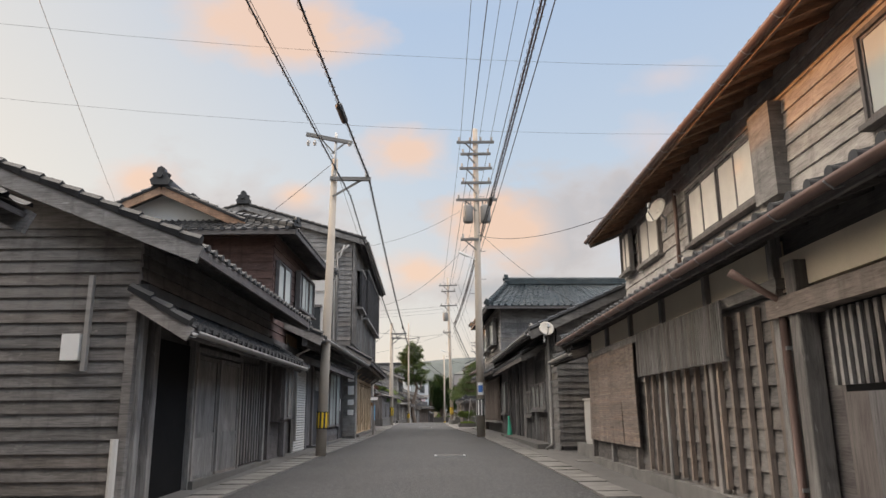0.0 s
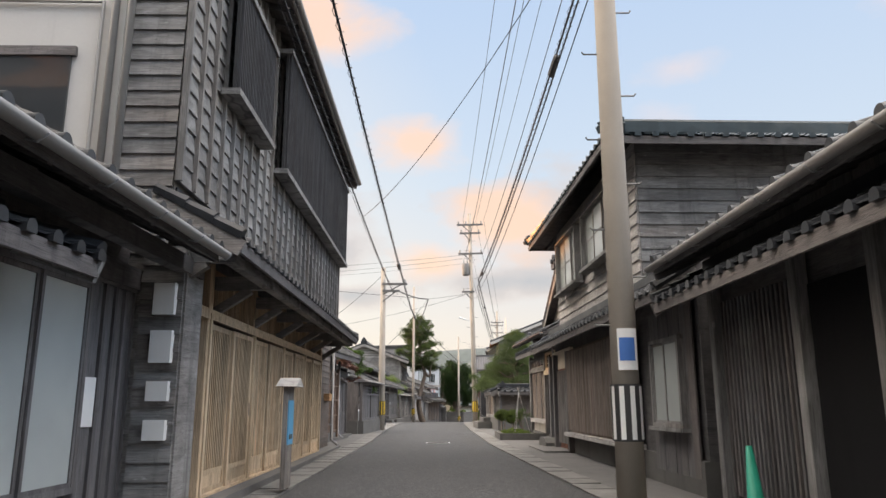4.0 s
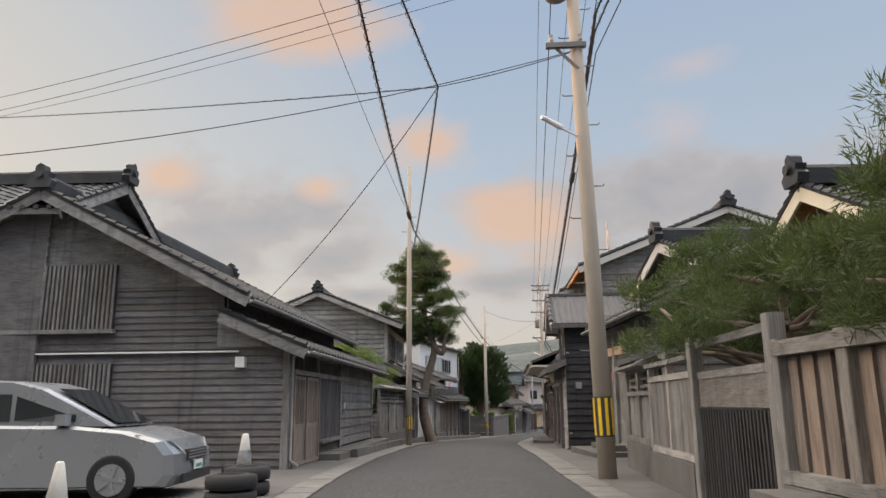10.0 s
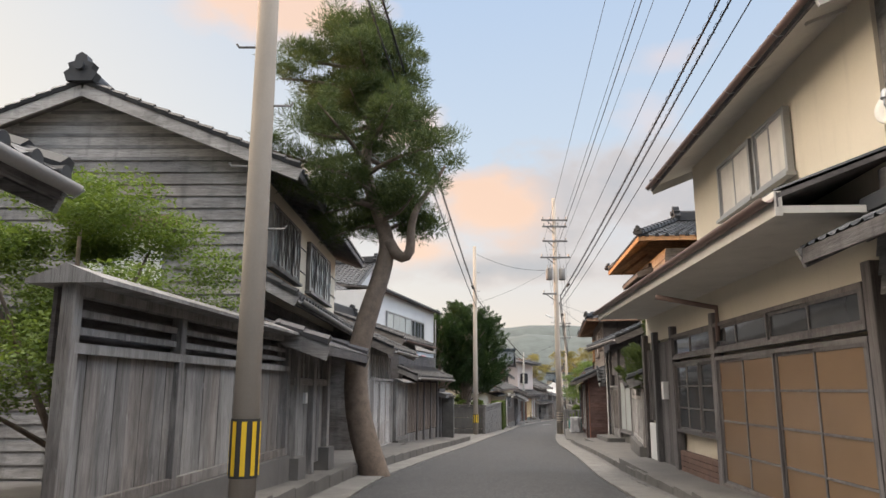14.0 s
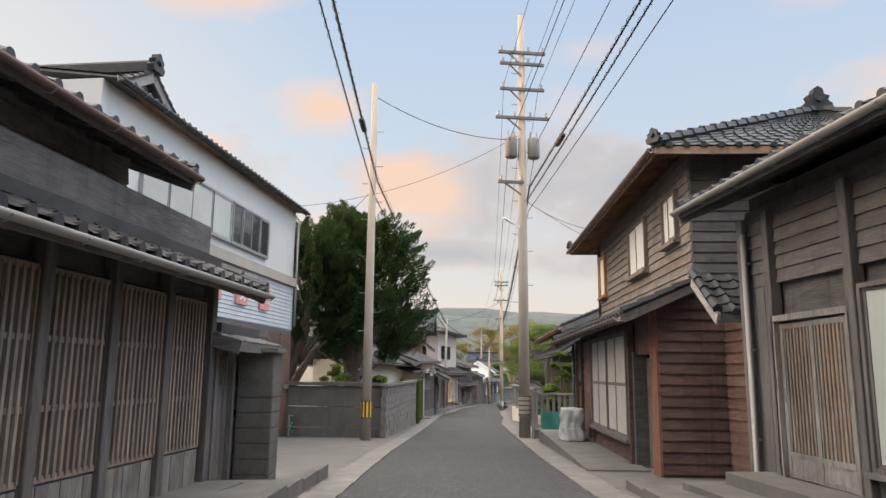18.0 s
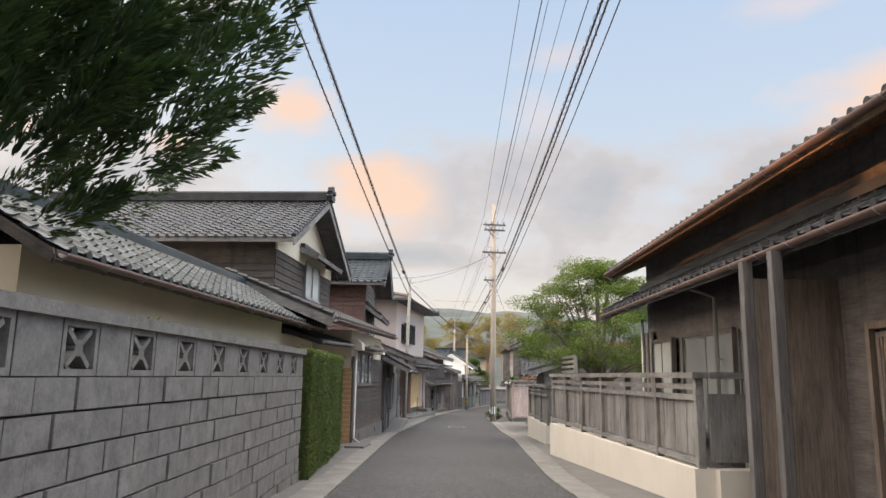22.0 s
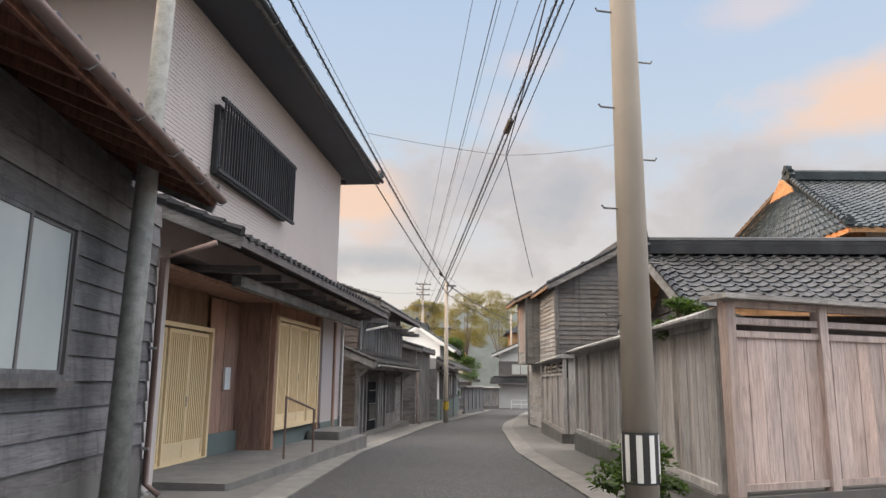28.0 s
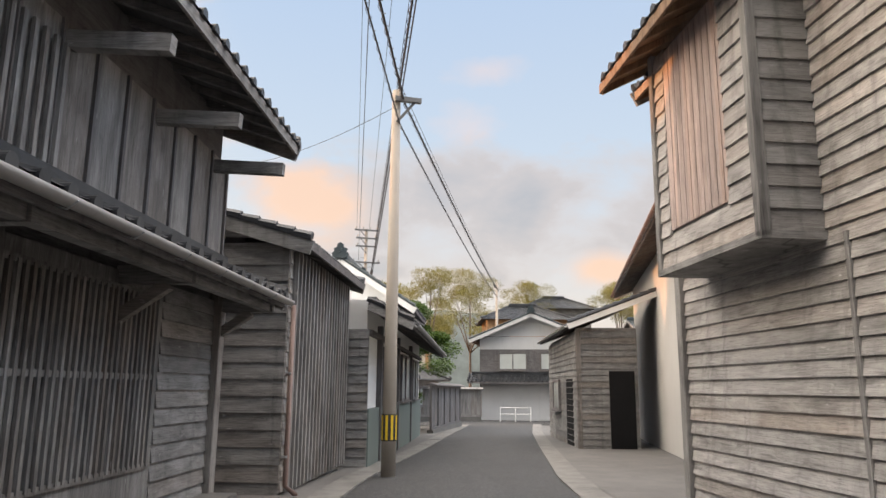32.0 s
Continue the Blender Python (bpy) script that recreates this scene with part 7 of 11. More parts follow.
    # low step and slab
    single("concrete_step", (lambda m: (chamfer_box(m, 0, 1.1, 0, 0.5, -0.3, 0.16, 0.03), m)[1])(MB()), CONC, "low concrete step beside the hedge", "step", h.m @ Matrix.Translation((1.6, -0.75, 0)))


def house_lo():
    h = House("gable_house", "dark two-storey house with lattice porch and tiled gable", "L", (5.05, 134.2), (6.6, 143.9))
    L = h.len
    h.body(0.05, 7, 0, L, 3.0, W_DARK)
    h.door(0.5, 2.0, 0.15, 2.0, 2, 0.0, W_DARKV, "lattice", 0.3)
    h.box("red_door", 2.2, 3.1, -0.05, 0.0, 0.1, 2.1, W_RED)
    h.window(3.4, 5.4, 0.9, 2.2, 3, -0.02, W_DARKV, FROST, bars=2)
    h.clap(3.3, 9.6, 0.2, 0.85, W_DARK, 0)
    h.boards(6.0, 9.6, 0.9, 2.3, W_DARKV, 0.0, 0.25)
    h.slats(0.4, 2.1, 2.1, 2.4, W_DARKV, 0, 0.1, 0.03)
    h.pent(-0.1, L - 2.2, 2.95, 2.45, 1.0, gutter=GUTTER)
    h.body(1.0, 7, 2.6, 7.0, 6.1, W_REDX, 2.8)
    h.clap(2.6, 7.0, 3.3, 6.0, W_DARK, 1.0)
    h.clap_side(2.6, 1.0, 7, 3.3, 6.0, W_REDX, True)
    h.gable(2.6, 7.0, 1.0, 7, 6.2, 0.48, False, 0.8, 0.6, wall=W_DARK, barge=W_GREY, tile=TILE_B)
    h.pent(2.8, 6.8, 5.1, 4.6, 0.7, v=1.0)
    h.window(3.6, 6.0, 3.7, 4.6, 2, 0.98, W_DARKV, FROST)
    h.posts((0.3, 2.1, 3.2, L - 0.1), -0.03, 0, 2.6, W_DARKV, 0.12)
    h.plinth(0, L, 0.15, CONC, -0.6, 0.6)
    k = House("boarded_house", "red-brown boarded house with a row of frosted windows", "L", (6.62, 144.2), (7.29, 148.8))
    L = k.len
    k.body(0.05, 7, 0, L, 3.5, W_DARK)
    k.clap(0, L, 0.4, 1.3, W_DARK, 0.0, 0.22)
    k.clap(0, L, 2.6, 3.3, W_DARK, 0.0, 0.22)
    k.clap(2.55, L, 1.3, 2.6, W_DARK, 0.0, 0.22)
    k.window(0.1, 2.4, 1.3, 2.6, 3, -0.02, W_DARKV, FROST)
    k.plinth(0, L, 0.45, CONC_D, -0.05, 0.2)
    k.box("vent", 2.3, 2.45, -0.07, -0.05, 0.1, 0.3, BLACK)
    k.gable(-0.2, L - 1.0, 0, 7, 3.62, 0.4, True, 0.85, 0.2, gutter=COPPER, under=W_RED, rmat=W_RED)
    k.downpipe(L - 0.05, -0.1, 0.05, 2.7, COPPER, (0, 0.6, 0.2))
    k.body(2.4, 7, 0.5, L - 1, 5.6, BEIGE, 3.2)
    k.gable(0.5, L - 1, 2.2, 7, 5.6, 0.3, True, 0.5, 0.4, tile=TIN_D, wall=BEIGE)


def house_lp():
    h = House("beige_house", "pinkish beige two-storey house with new pine lattice doors", "L", (7.5, 150.9), (10.0, 158.65))
    L = h.len
    h.body(0.75, 8, -1.35, L, 3.3, W_BROWN)
    h.body(0.0, 8, -1.35, L, 7.15, BEIGE, 3.25)
    mb = MB()
    a, b = h.us(-1.35, L)
    for i in range(63):
        mb.box(a, b, -0.008, 0.0, 3.3 + i * 0.061, 3.3 + i * 0.061 + 0.045)
    part("ribbed_siding", mb, BEIGE, h.ob)
    h.body(0.0, 0.8, 7.0, L + 0.65, 3.3, BEIGE)
    mb = MB()
    for i in range(48):
        mb.box(7.02, L + 0.65, -0.008, 0.0, 0.6 + i * 0.056, 0.6 + i * 0.056 + 0.042)
    part("ribbed_siding", mb, BEIGE, h.ob)
    h.box("skirt_end", 7.0, L + 0.66, -0.02, 0.06, -0.3, 0.55, MOSS)
    h.downpipe(L + 0.62, -0.06, 0.1, 3.1, PVC)
    h.body(0.0, 0.8, -1.35, -0.85, 3.3, BEIGE)
    # shallow hipped roof with broad dark soffit
    hip(h, -1.35, L, 0.0, 8, 7.3, 0.26, 0.9, TIN_D, True, 1.0, under=GREYP, fin=False, gutter=TIN_D)
    h.box("soffit", -2.2, L + 0.85, -0.86, 0.0, 6.93, 6.97, TIN_D)
    h.window(0.15, 3.5, 4.62, 5.72, 3, -0.01, BLACK, DARKGL, sill=False)
    h.slats(0.05, 3.65, 4.58, 5.8, W_BLACK, -0.2, 0.11, 0.03, 0.03, "guard_bar")
    for z in (4.62, 5.76):
        h.beam(0.0, 3.7, -0.2, z, W_BLACK, 0.05, 0.05, "guard_rail")
    h.pent(-1.35, L + 0.72, 3.78, 3.29, 1.25, v=0.0, under=W_PORCH)
    n = 9
    for i in range(n + 1):
        d = i * L / n
        mb = MB()
        bar(mb, (h.u(d), 0.4, 3.14), (h.u(d), -0.95, 3.1), 0.07, 0.1)
        part("joist", mb, W_DARK, h.ob)
    h.beam(0, L, -0.6, 2.94, W_GREY, 0.14, 0.16)
    h.box("porch_ceiling", -0.85, 7.0, 0.0, 0.8, 3.0, 3.06, W_PORCH)
    h.door(-0.2, 2.05, 0.25, 2.3, 3, 0.72, W_YELLOW, "lattice", 0.14, W_YELLOW)
    h.boards(2.12, 3.42, 0.6, 2.95, W_PORCH, 0.7, 0.6)
    h.box("green_skirt", 2.12, 6.85, 0.6, 0.74, 0.0, 0.6, MOSS)
    h.box("notice", 2.75, 3.0, 0.62, 0.66, 1.35, 1.75, SIGNW)
    h.box("wall_return", 3.4, 3.55, 0.05, 0.75, 0.0, 3.0, W_PORCH)
    h.box("bay", 3.5, 6.85, 0.06, 0.75, 0.6, 3.0, W_PORCH)
    h.door(3.62, 6.4, 0.65, 2.65, 4, 0.04, W_YELLOW, "lattice", 0.1, W_YELLOW)
    h.box("skirt_front", 3.5, 6.85, 0.05, 0.1, 0.0, 0.55, MOSS)
    h.posts((3.52, 6.6, L - 0.05), 0.02, 0, 3.0, W_PORCH, 0.14)
    single("porch_platform", (lambda m: (chamfer_box(m, -0.85, L - 0.4, -1.0, 0.75, -0.5, 0.24, 0.04), m)[1])(MB()), CONC_S, "pale concrete porch platform with steps", "platform", h.m)
    single("porch_step", (lambda m: (chamfer_box(m, L - 2.2, L - 0.3, -0.75, 0.0, -0.4, 0.42, 0.03), m)[1])(MB()), CONC_S, "raised pale concrete block at the porch end", "step", h.m)
    mb = MB()
    mb.tube([(3.3, -0.9, 0.24), (3.3, -0.9, 1.0), (2.1, -0.75, 1.25), (2.1, -0.75, 1.2)], 0.02, 8)
    mb.tube([(2.1, -0.75, 0.24), (2.1, -0.75, 1.25)], 0.02, 8)
    single("handrail", mb, COPPER, "slim brown tubular handrail on the porch", "handrail", h.m)
    h.downpipe(-1.32, -0.05, 0.1, 3.0, GUTTER)


def house_lq():
    h = House("old_house", "old dark boarded house with deep bracketed eaves", "L", (11.05, 163.4), (13.75, 171.6))
    L = h.len
    h.body(0.05, 6, 0.05, L, 4.58, W_DARK)
    h.clap_side(0.04, 0.0, 6, 0.0, 4.3, W_BROWND, True, 0.2, 0.05, gable=(3.0, 5.5))
    h.gable(0, L, 0, 6, 4.66, 0.36, True, 0.8, 0.4, under=W_DARK, rmat=W_GREY)
    for i in range(6):
        d = 0.6 + i * (L - 1) / 5
        mb = MB()
        bar(mb, (h.u(d), 0, 3.85), (h.u(d), -0.85, 3.8), 0.1, 0.14)
        part("bracket", mb, W_GREY, h.ob)
    h.boards(0.1, L, 2.75, 4.0, W_GREYV, 0.0, 0.5, batten=W_DARKV)
    h.slats(0.5, 2.4, 2.85, 3.8, W_GREYV, -0.05, 0.08, 0.03)
    h.slats(4.2, 5.2, 2.85, 3.8, W_GREYV, -0.05, 0.12, 0.045)
    h.pent(-0.5, L, 2.72, 2.38, 0.8, gutter=GUTTER, brackets=2.4)
    h.slope((-0.95, -0.8, 2.40), (-0.4, -0.8, 2.40), (-0.95, 0.9, 3.1), (-0.4, 0.9, 3.1), under=W_DARK)
    h.slope((-0.95, 1.5, 2.85), (0.0, 1.5, 2.85), (-0.95, 0.9, 3.1), (0.0, 0.9, 3.1), rafters=False, caps=False)
    h.verge((-0.95, -0.8, 2.40), (-0.95, 0.9, 3.1), W_GREY, 0.2, TILE)
    h.ridge((-0.95, 0.9, 3.1), (0.0, 0.9, 3.1), None, 0.6)
    h.posts((0.05, 0.55, 1.1, 3.2, 4.6, L), -0.03, 0, 2.4, W_GREYV, 0.16)
    h.clap(0.1, 1.05, 0, 2.3, W_GREY, 0.0)
    # black sheet for the dark of the open entry
    h.box("dark_entry", 1.2, 3.1, -0.01, 0.03, 0, 2.2, VOID)
    h.slats(1.2, 3.1, 1.8, 2.2, W_DARKV, -0.03, 0.24, 0.14, 0.03, "hanging_board")
    h.box("entry_panel", 1.9, 2.9, -0.04, -0.02, 0.5, 1.0, W_SOOT)
    for z in (0.5, 1.05, 1.5):
        h.beam(1.8, 3.0, -0.05, z, W_GREY, 0.02, 0.03, "bar")
    h.boards(3.3, 4.55, 0.15, 2.15, W_GREYV, 0.0, 0.4, batten=W_GREYV)
    h.box("lattice_back", 4.65, 7.2, -0.02, 0.02, 0.1, 2.3, W_GREYV)
    h.slats(4.7, 7.1, 0.6, 2.15, W_GREYV, -0.03, 0.09, 0.035, rails=(0.6, 1.4, 2.15), limit=70)
    h.clap(7.2, L, 0.1, 2.3, W_GREY, 0.0)
    m = h.box("meter", -0.14, -0.03, 0.85, 1.1, 1.45, 1.85, SIGNW, label="pale meter box with a conduit")
    h.box("meter_glass", -0.16, -0.13, 0.9, 1.05, 1.6, 1.8, DARKGL, m)
    h.plinth(0.1, L, 0.15, CONC_D, -0.4, 0.45)
    mb = MB()
    mb.tube([(h.u(0.1), -0.25, 3.45), (h.u(0.1), -0.95, 3.6)], 0.035, 8)
    part("lamp_tube", mb, SIGNW, h.ob, "pale tube lamp under the eaves")
    k = House("batten_house", "grey house clad in square battens", "L", (14.65, 172.9), (15.95, 176.6))
    L = k.len
    k.body(0.05, 5, 0.05, L, 3.5, W_GREY)
    k.clap(0, L, 0.1, 3.4, W_PALE, 0.0, 0.21, 0.04)
    k.slats(0.05, L, 0.1, 3.4, W_GREYV, -0.035, 0.2, 0.055, 0.07, "batten")
    k.clap_side(0.04, 0, 5, 0, 3.4, W_GREY, True, 0.22)
    k.gable(0, L, 0, 5, 3.6, 0.3, True, 0.35, 0.12, tile=TIN_D, wall=W_GREY, fin=False, ridge_s=0.5)
    k.downpipe(0.0, -0.1, 0.05, 2.6, COPPER)
    s = House("white_gable_house", "white gabled house with a dark green-grey skirt", "L", (16.5, 176.9), (20.6, 189.4))
    L = s.len
    s.body(0.05, 6, 0, L, 3.4, WHITE)
    s.box("skirt", 0.0, L, -0.03, 0.06, -0.3, 1.25, MOSS)
    s.window(2.4, 4.6, 1.3, 2.6, 2, 0.03, W_DARKV, FROST)
    s.window(6.0, 8.4, 1.3, 2.6, 2, 0.03, W_DARKV, FROST)
    s.window(9.6, 11.6, 1.3, 2.6, 2, 0.03, W_DARKV, FROST)
    s.posts((1.6, 5.2, 9.0), 0.0, 0, 3.0, W_DARKV, 0.14)
    s.beam(0, L, 0.0, 2.75, W_DARK, 0.12, 0.1)
    s.pent(0, L, 3.35, 2.95, 0.9, gutter=GUTTER)
    s.body(0.8, 5, 8.6, L - 0.6, 4.5, WHITE, 3.2)
    s.gable(8.6, L - 0.6, 0.3, 4.2, 4.5, 0.65, True, 0.5, 0.35, tile=TILE_B, wall=WHITE, barge=WHITE)
    s.clap_side(0.0, 0, 6, 0, 2.8, W_GREY, True)
    board_fence("board_fence", "dark board fence beyond the white house", "L", (21.3, 190.4), (24.6, 197.4), 0.2, 1.9, W_DARKV, False)


def house_start():
    # unseen house, added to keep sky light off the storehouse gable wall
    h = House("townhouse", "plain dark two-storey house added out of view to shade the storehouse", "L", (-3.7, -16.0), (-3.7, 4.6))
    h.simple = True
    h.body(0.0, 8, 0, h.len, 5.2, W_DARK)
    h.gable(0, h.len, 0, 8, 5.2, 0.4, True, 0.7, 0.3, wall=W_GREY)
    h.pent(0, h.len, 3.0, 2.6, 0.8)


for build in (house_start, house_la, house_lb, house_ld, house_lf, house_li, house_lj, house_lk, house_ll, garden_lm, house_ln, house_lo, house_lp, house_lq):
    build()
board_fence("board_fence", "dark grey board fence on a rendered footing", "L", (-3.92, 45.05), (-3.72, 49.0), 0.48, 1.86, W_DARKV, True, 0.2, CONC_D, returns=0.85)

# ---- houses on the east side ----


def house_ra():
    h = House("corner_townhouse", "two-storey townhouse with wide eaves and a battened ground floor", "R", (2.9, -8.0), (2.9, 12.0))
    L = h.len
    E = 22.0
    h.body(0.05, 8, 0, E, 2.9, W_DARK)
    h.body(1.2, 8, E - 0.1, L + 4.95, 2.7, W_GREY)
    h.body(1.3, 8, 0, L + 4.0, 5.35, W_GREY, 2.6)
    h.slope((0, -0.5, 2.54), (E + 0.6, -0.5, 2.54), (0, 1.3, 3.2), (E + 0.6, 1.3, 3.2), gutter=COPPER)
    h.verge((E + 0.6, -0.5, 2.54), (E + 0.6, 1.3, 3.2), W_GREY, 0.2, TILE)
    h.box("plaster_band", 14.0, E, -0.03, 0.06, 2.2, 2.56, PLASTER)
    h.posts((14.0, 15.6, 17.2, 18.8, 20.4, E - 0.05), -0.04, 0.2, 2.6, W_GREYV, 0.1)
    h.beam(13.9, E, -0.05, 2.17, W_GREY, 0.1, 0.1)
    h.clap(14.0, E, 0.2, 2.1, W_MID, 0.02, 0.2)
    h.box("footing", 13.9, E, -0.1, 0.05, -0.4, 0.3, CONC_S)
    h.slats(13.95, 18.35, 0.35, 2.05, W_UMBER, -0.02, 0.34, 0.06, 0.05, "batten", 20)
    h.slats(15.0, 18.2, 1.6, 2.2, W_GREYV, -0.14, 0.06, 0.032, 0.025, "shade_slat", 60)
    h.beam(15.0, 18.2, -0.13, 1.62, W_GREY, 0.03, 0.04, "shade_rail")
    # reed blinds hung before the windows, each a little askew
    for k in range(4):
        d = 18.5 + k * 0.87
        mb = MB()
        p, q = h.us(d, d + 0.86)
        for i in range(44):
            z = 0.62 + i * 0.034
            y = -0.11 - 0.02 * math.sin((z - 0.62) * 1.4 + k)
            mb.box(p + 0.01 * math.sin(k * 3 + i * 0.2), q, y - 0.006, y + 0.006, z, z + 0.028)
        part("reed_blind", mb, W_BLIND, h.ob, "faded brown reed blind")
    # carriage opening nearer the start: a black sheet for its shade
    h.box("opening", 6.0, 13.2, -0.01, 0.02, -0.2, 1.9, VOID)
    h.beam(5.8, 14.0, -0.06, 1.95, W_UMBERX, 0.2, 0.16)
    h.slats(11.0, 13.3, 1.3, 1.85, W_GREYV, -0.02, 0.1, 0.04)
    h.box("upper_plaster", 5.8, 14.0, -0.02, 0.05, 2.1, 2.4, PLASTER)
    h.posts((11.0, 13.6), -0.05, -0.1, 2.3, W_GREYV, 0.16)
    h.boards(8.0, 13.2, 0.0, 1.25, W_DARKV, -0.01, 0.3)
    h.downpipe(13.8, -0.12, 0.0, 2.0, COPPER, (0, 0.4, 0.25))
    # upper storey
    h.clap(0, L + 4.0, 3.2, 5.3, W_PALE, 1.3, 0.2)
    h.window(L - 3.2, L - 0.5, 3.8, 4.75, 4, 1.28, W_DARKV, CURTAIN)
    h.window(L + 1.1, L + 2.5, 4.05, 5.0, 2, 1.28, W_GREYV, CURTAIN)
    h.window(L + 2.9, L + 3.7, 4.1, 5.0, 2, 1.2, W_GREYV, CURTAIN)
    h.window(L - 8.5, L - 5.6, 3.8, 4.75, 4, 1.28, W_DARKV, FROST)
    h.clap_side(L + 4.0, 1.3, 8, 2.6, 5.2, W_PALE, False)
    h.gable(-0.5, L + 4.0, 1.3, 8, 5.4, 0.4, True, 0.75, 0.35, under=W_BROWNX, rmat=W_BROWNX, barge=W_GREY, gutter=COPPER)
    h.box("shutter_box", L - 3.9, L - 3.3, 1.1, 1.28, 3.65, 4.85, W_GREY)
    h.downpipe(L - 0.1, 1.15, 3.2, 4.9, COPPER)
    # satellite dish
    t = thing("satellite_dish", "pale round satellite dish on a wall bracket", "satellite dish", h.m @ Matrix.Translation((h.u(L + 0.2), 0.95, 4.6)), "satellite dishes")
    dish_parts(t, 0.24)
    # set-back entrance wing
    h.clap(E, L + 4.6, 0.25, 2.1, GREYP, 1.18, 0.9)
    h.posts((E + 0.15, L + 3.0, L + 4.85), 1.15, 0, 2.5, W_GREYV, 0.14)
    h.box("lintel_band", E, L + 4.9, 1.14, 1.2, 2.15, 2.45, PLASTER)
    h.pent(E + 0.1, L + 4.3, 2.8, 2.3, 1.6, v=1.2, gutter=GUTTER)
    t = thing("meter_cabinet", "cream metal two-door cabinet on an entrance step", "cabinet", h.m @ Matrix.Translation((h.u(L + 3.2), 0.4, 0.46)))
    mb = MB()
    chamfer_box(mb, -0.68, 0.68, -0.24, 0.24, 0.0, 0.9, 0.015)
    part("body", mb, GREYP, t)
    mb = MB()
    chamfer_box(mb, -0.72, 0.72, -0.28, 0.26, 0.9, 0.94, 0.01)
    part("top_panel", mb, GREYP, t)
    for s in (-1, 1):
        mb = MB()
        chamfer_box(mb, min(s * 0.02, s * 0.66), max(s * 0.02, s * 0.66), -0.255, -0.24, 0.04, 0.87, 0.008)
        door = part("door", mb, GREYP, t)
        mb = MB()
        mb.box(s * 0.25 - 0.05, s * 0.25 + 0.05, -0.268, -0.255, 0.5, 0.52)
        part("handle", mb, STEEL, door)
    h.box("meter", L + 2.9, L + 3.15, 1.05, 1.18, 1.5, 1.7, SIGNW, label="small white wall meter")
    for k, (a, b, z) in enumerate(((2.1, 5.2, 0.2), (2.1, 4.4, 0.46))):
        mb = MB()
        x0, x1 = h.us(L + a, L + b)
        chamfer_box(mb, x0, x1, -0.35 + 0.4 * k, 1.15, -0.4, z, 0.03)
        single("entrance_step", mb, CONC_S, "pale worn concrete entrance step", "step", h.m, "entrance steps")
    mb = MB()
    mb.tube([(h.u(L + 4.9), 0.7, 0.1), (h.u(L + 4.9), 0.7, 0.65), (h.u(L + 4.9), 0.55, 0.65)], 0.02, 6)
    single("water_tap", mb, STEEL, "small garden tap by the step", "tap", h.m)


def dish_parts(t, r):
    mb = MB()
    seg, rings = 20, 4
    for j in range(rings + 1):
        q = r * j / rings
        for i in range(seg):
            a = 2 * math.pi * i / seg
            mb.v.append((q * math.cos(a), -0.25 * q * q / r, q * math.sin(a)))
    for j in range(rings):
        for i in range(seg):
            a, b = j * seg + i, j * seg + (i + 1) % seg
            mb.f.append((a, b, b + seg, a + seg))
    d = part("reflector", mb, CURTAIN, t, smooth=True)
    md = d.modifiers.new("thick", "SOLIDIFY")
    md.thickness = 0.012
    mb = MB()
    mb.tube([(0, -0.05, -r * 0.9), (0, -r * 0.9, -r * 0.4), (0, -r * 0.95, 0)], 0.012, 6)
    mb.tube([(0, -r * 0.95, -0.04), (0, -r * 0.95, 0.05)], 0.035, 8)
    part("feed_arm", mb, STEEL, t)
    mb = MB()
    mb.tube([(0, 0.02, 0), (0, 0.2, -0.05), (0, 0.25, -r * 1.3)], 0.022, 8)
    part("bracket", mb, STEEL, t)
    t.matrix_basis = t.matrix_basis @ Matrix.Rotation(radians(25), 4, "Z") @ Matrix.Rotation(radians(-20), 4, "X")


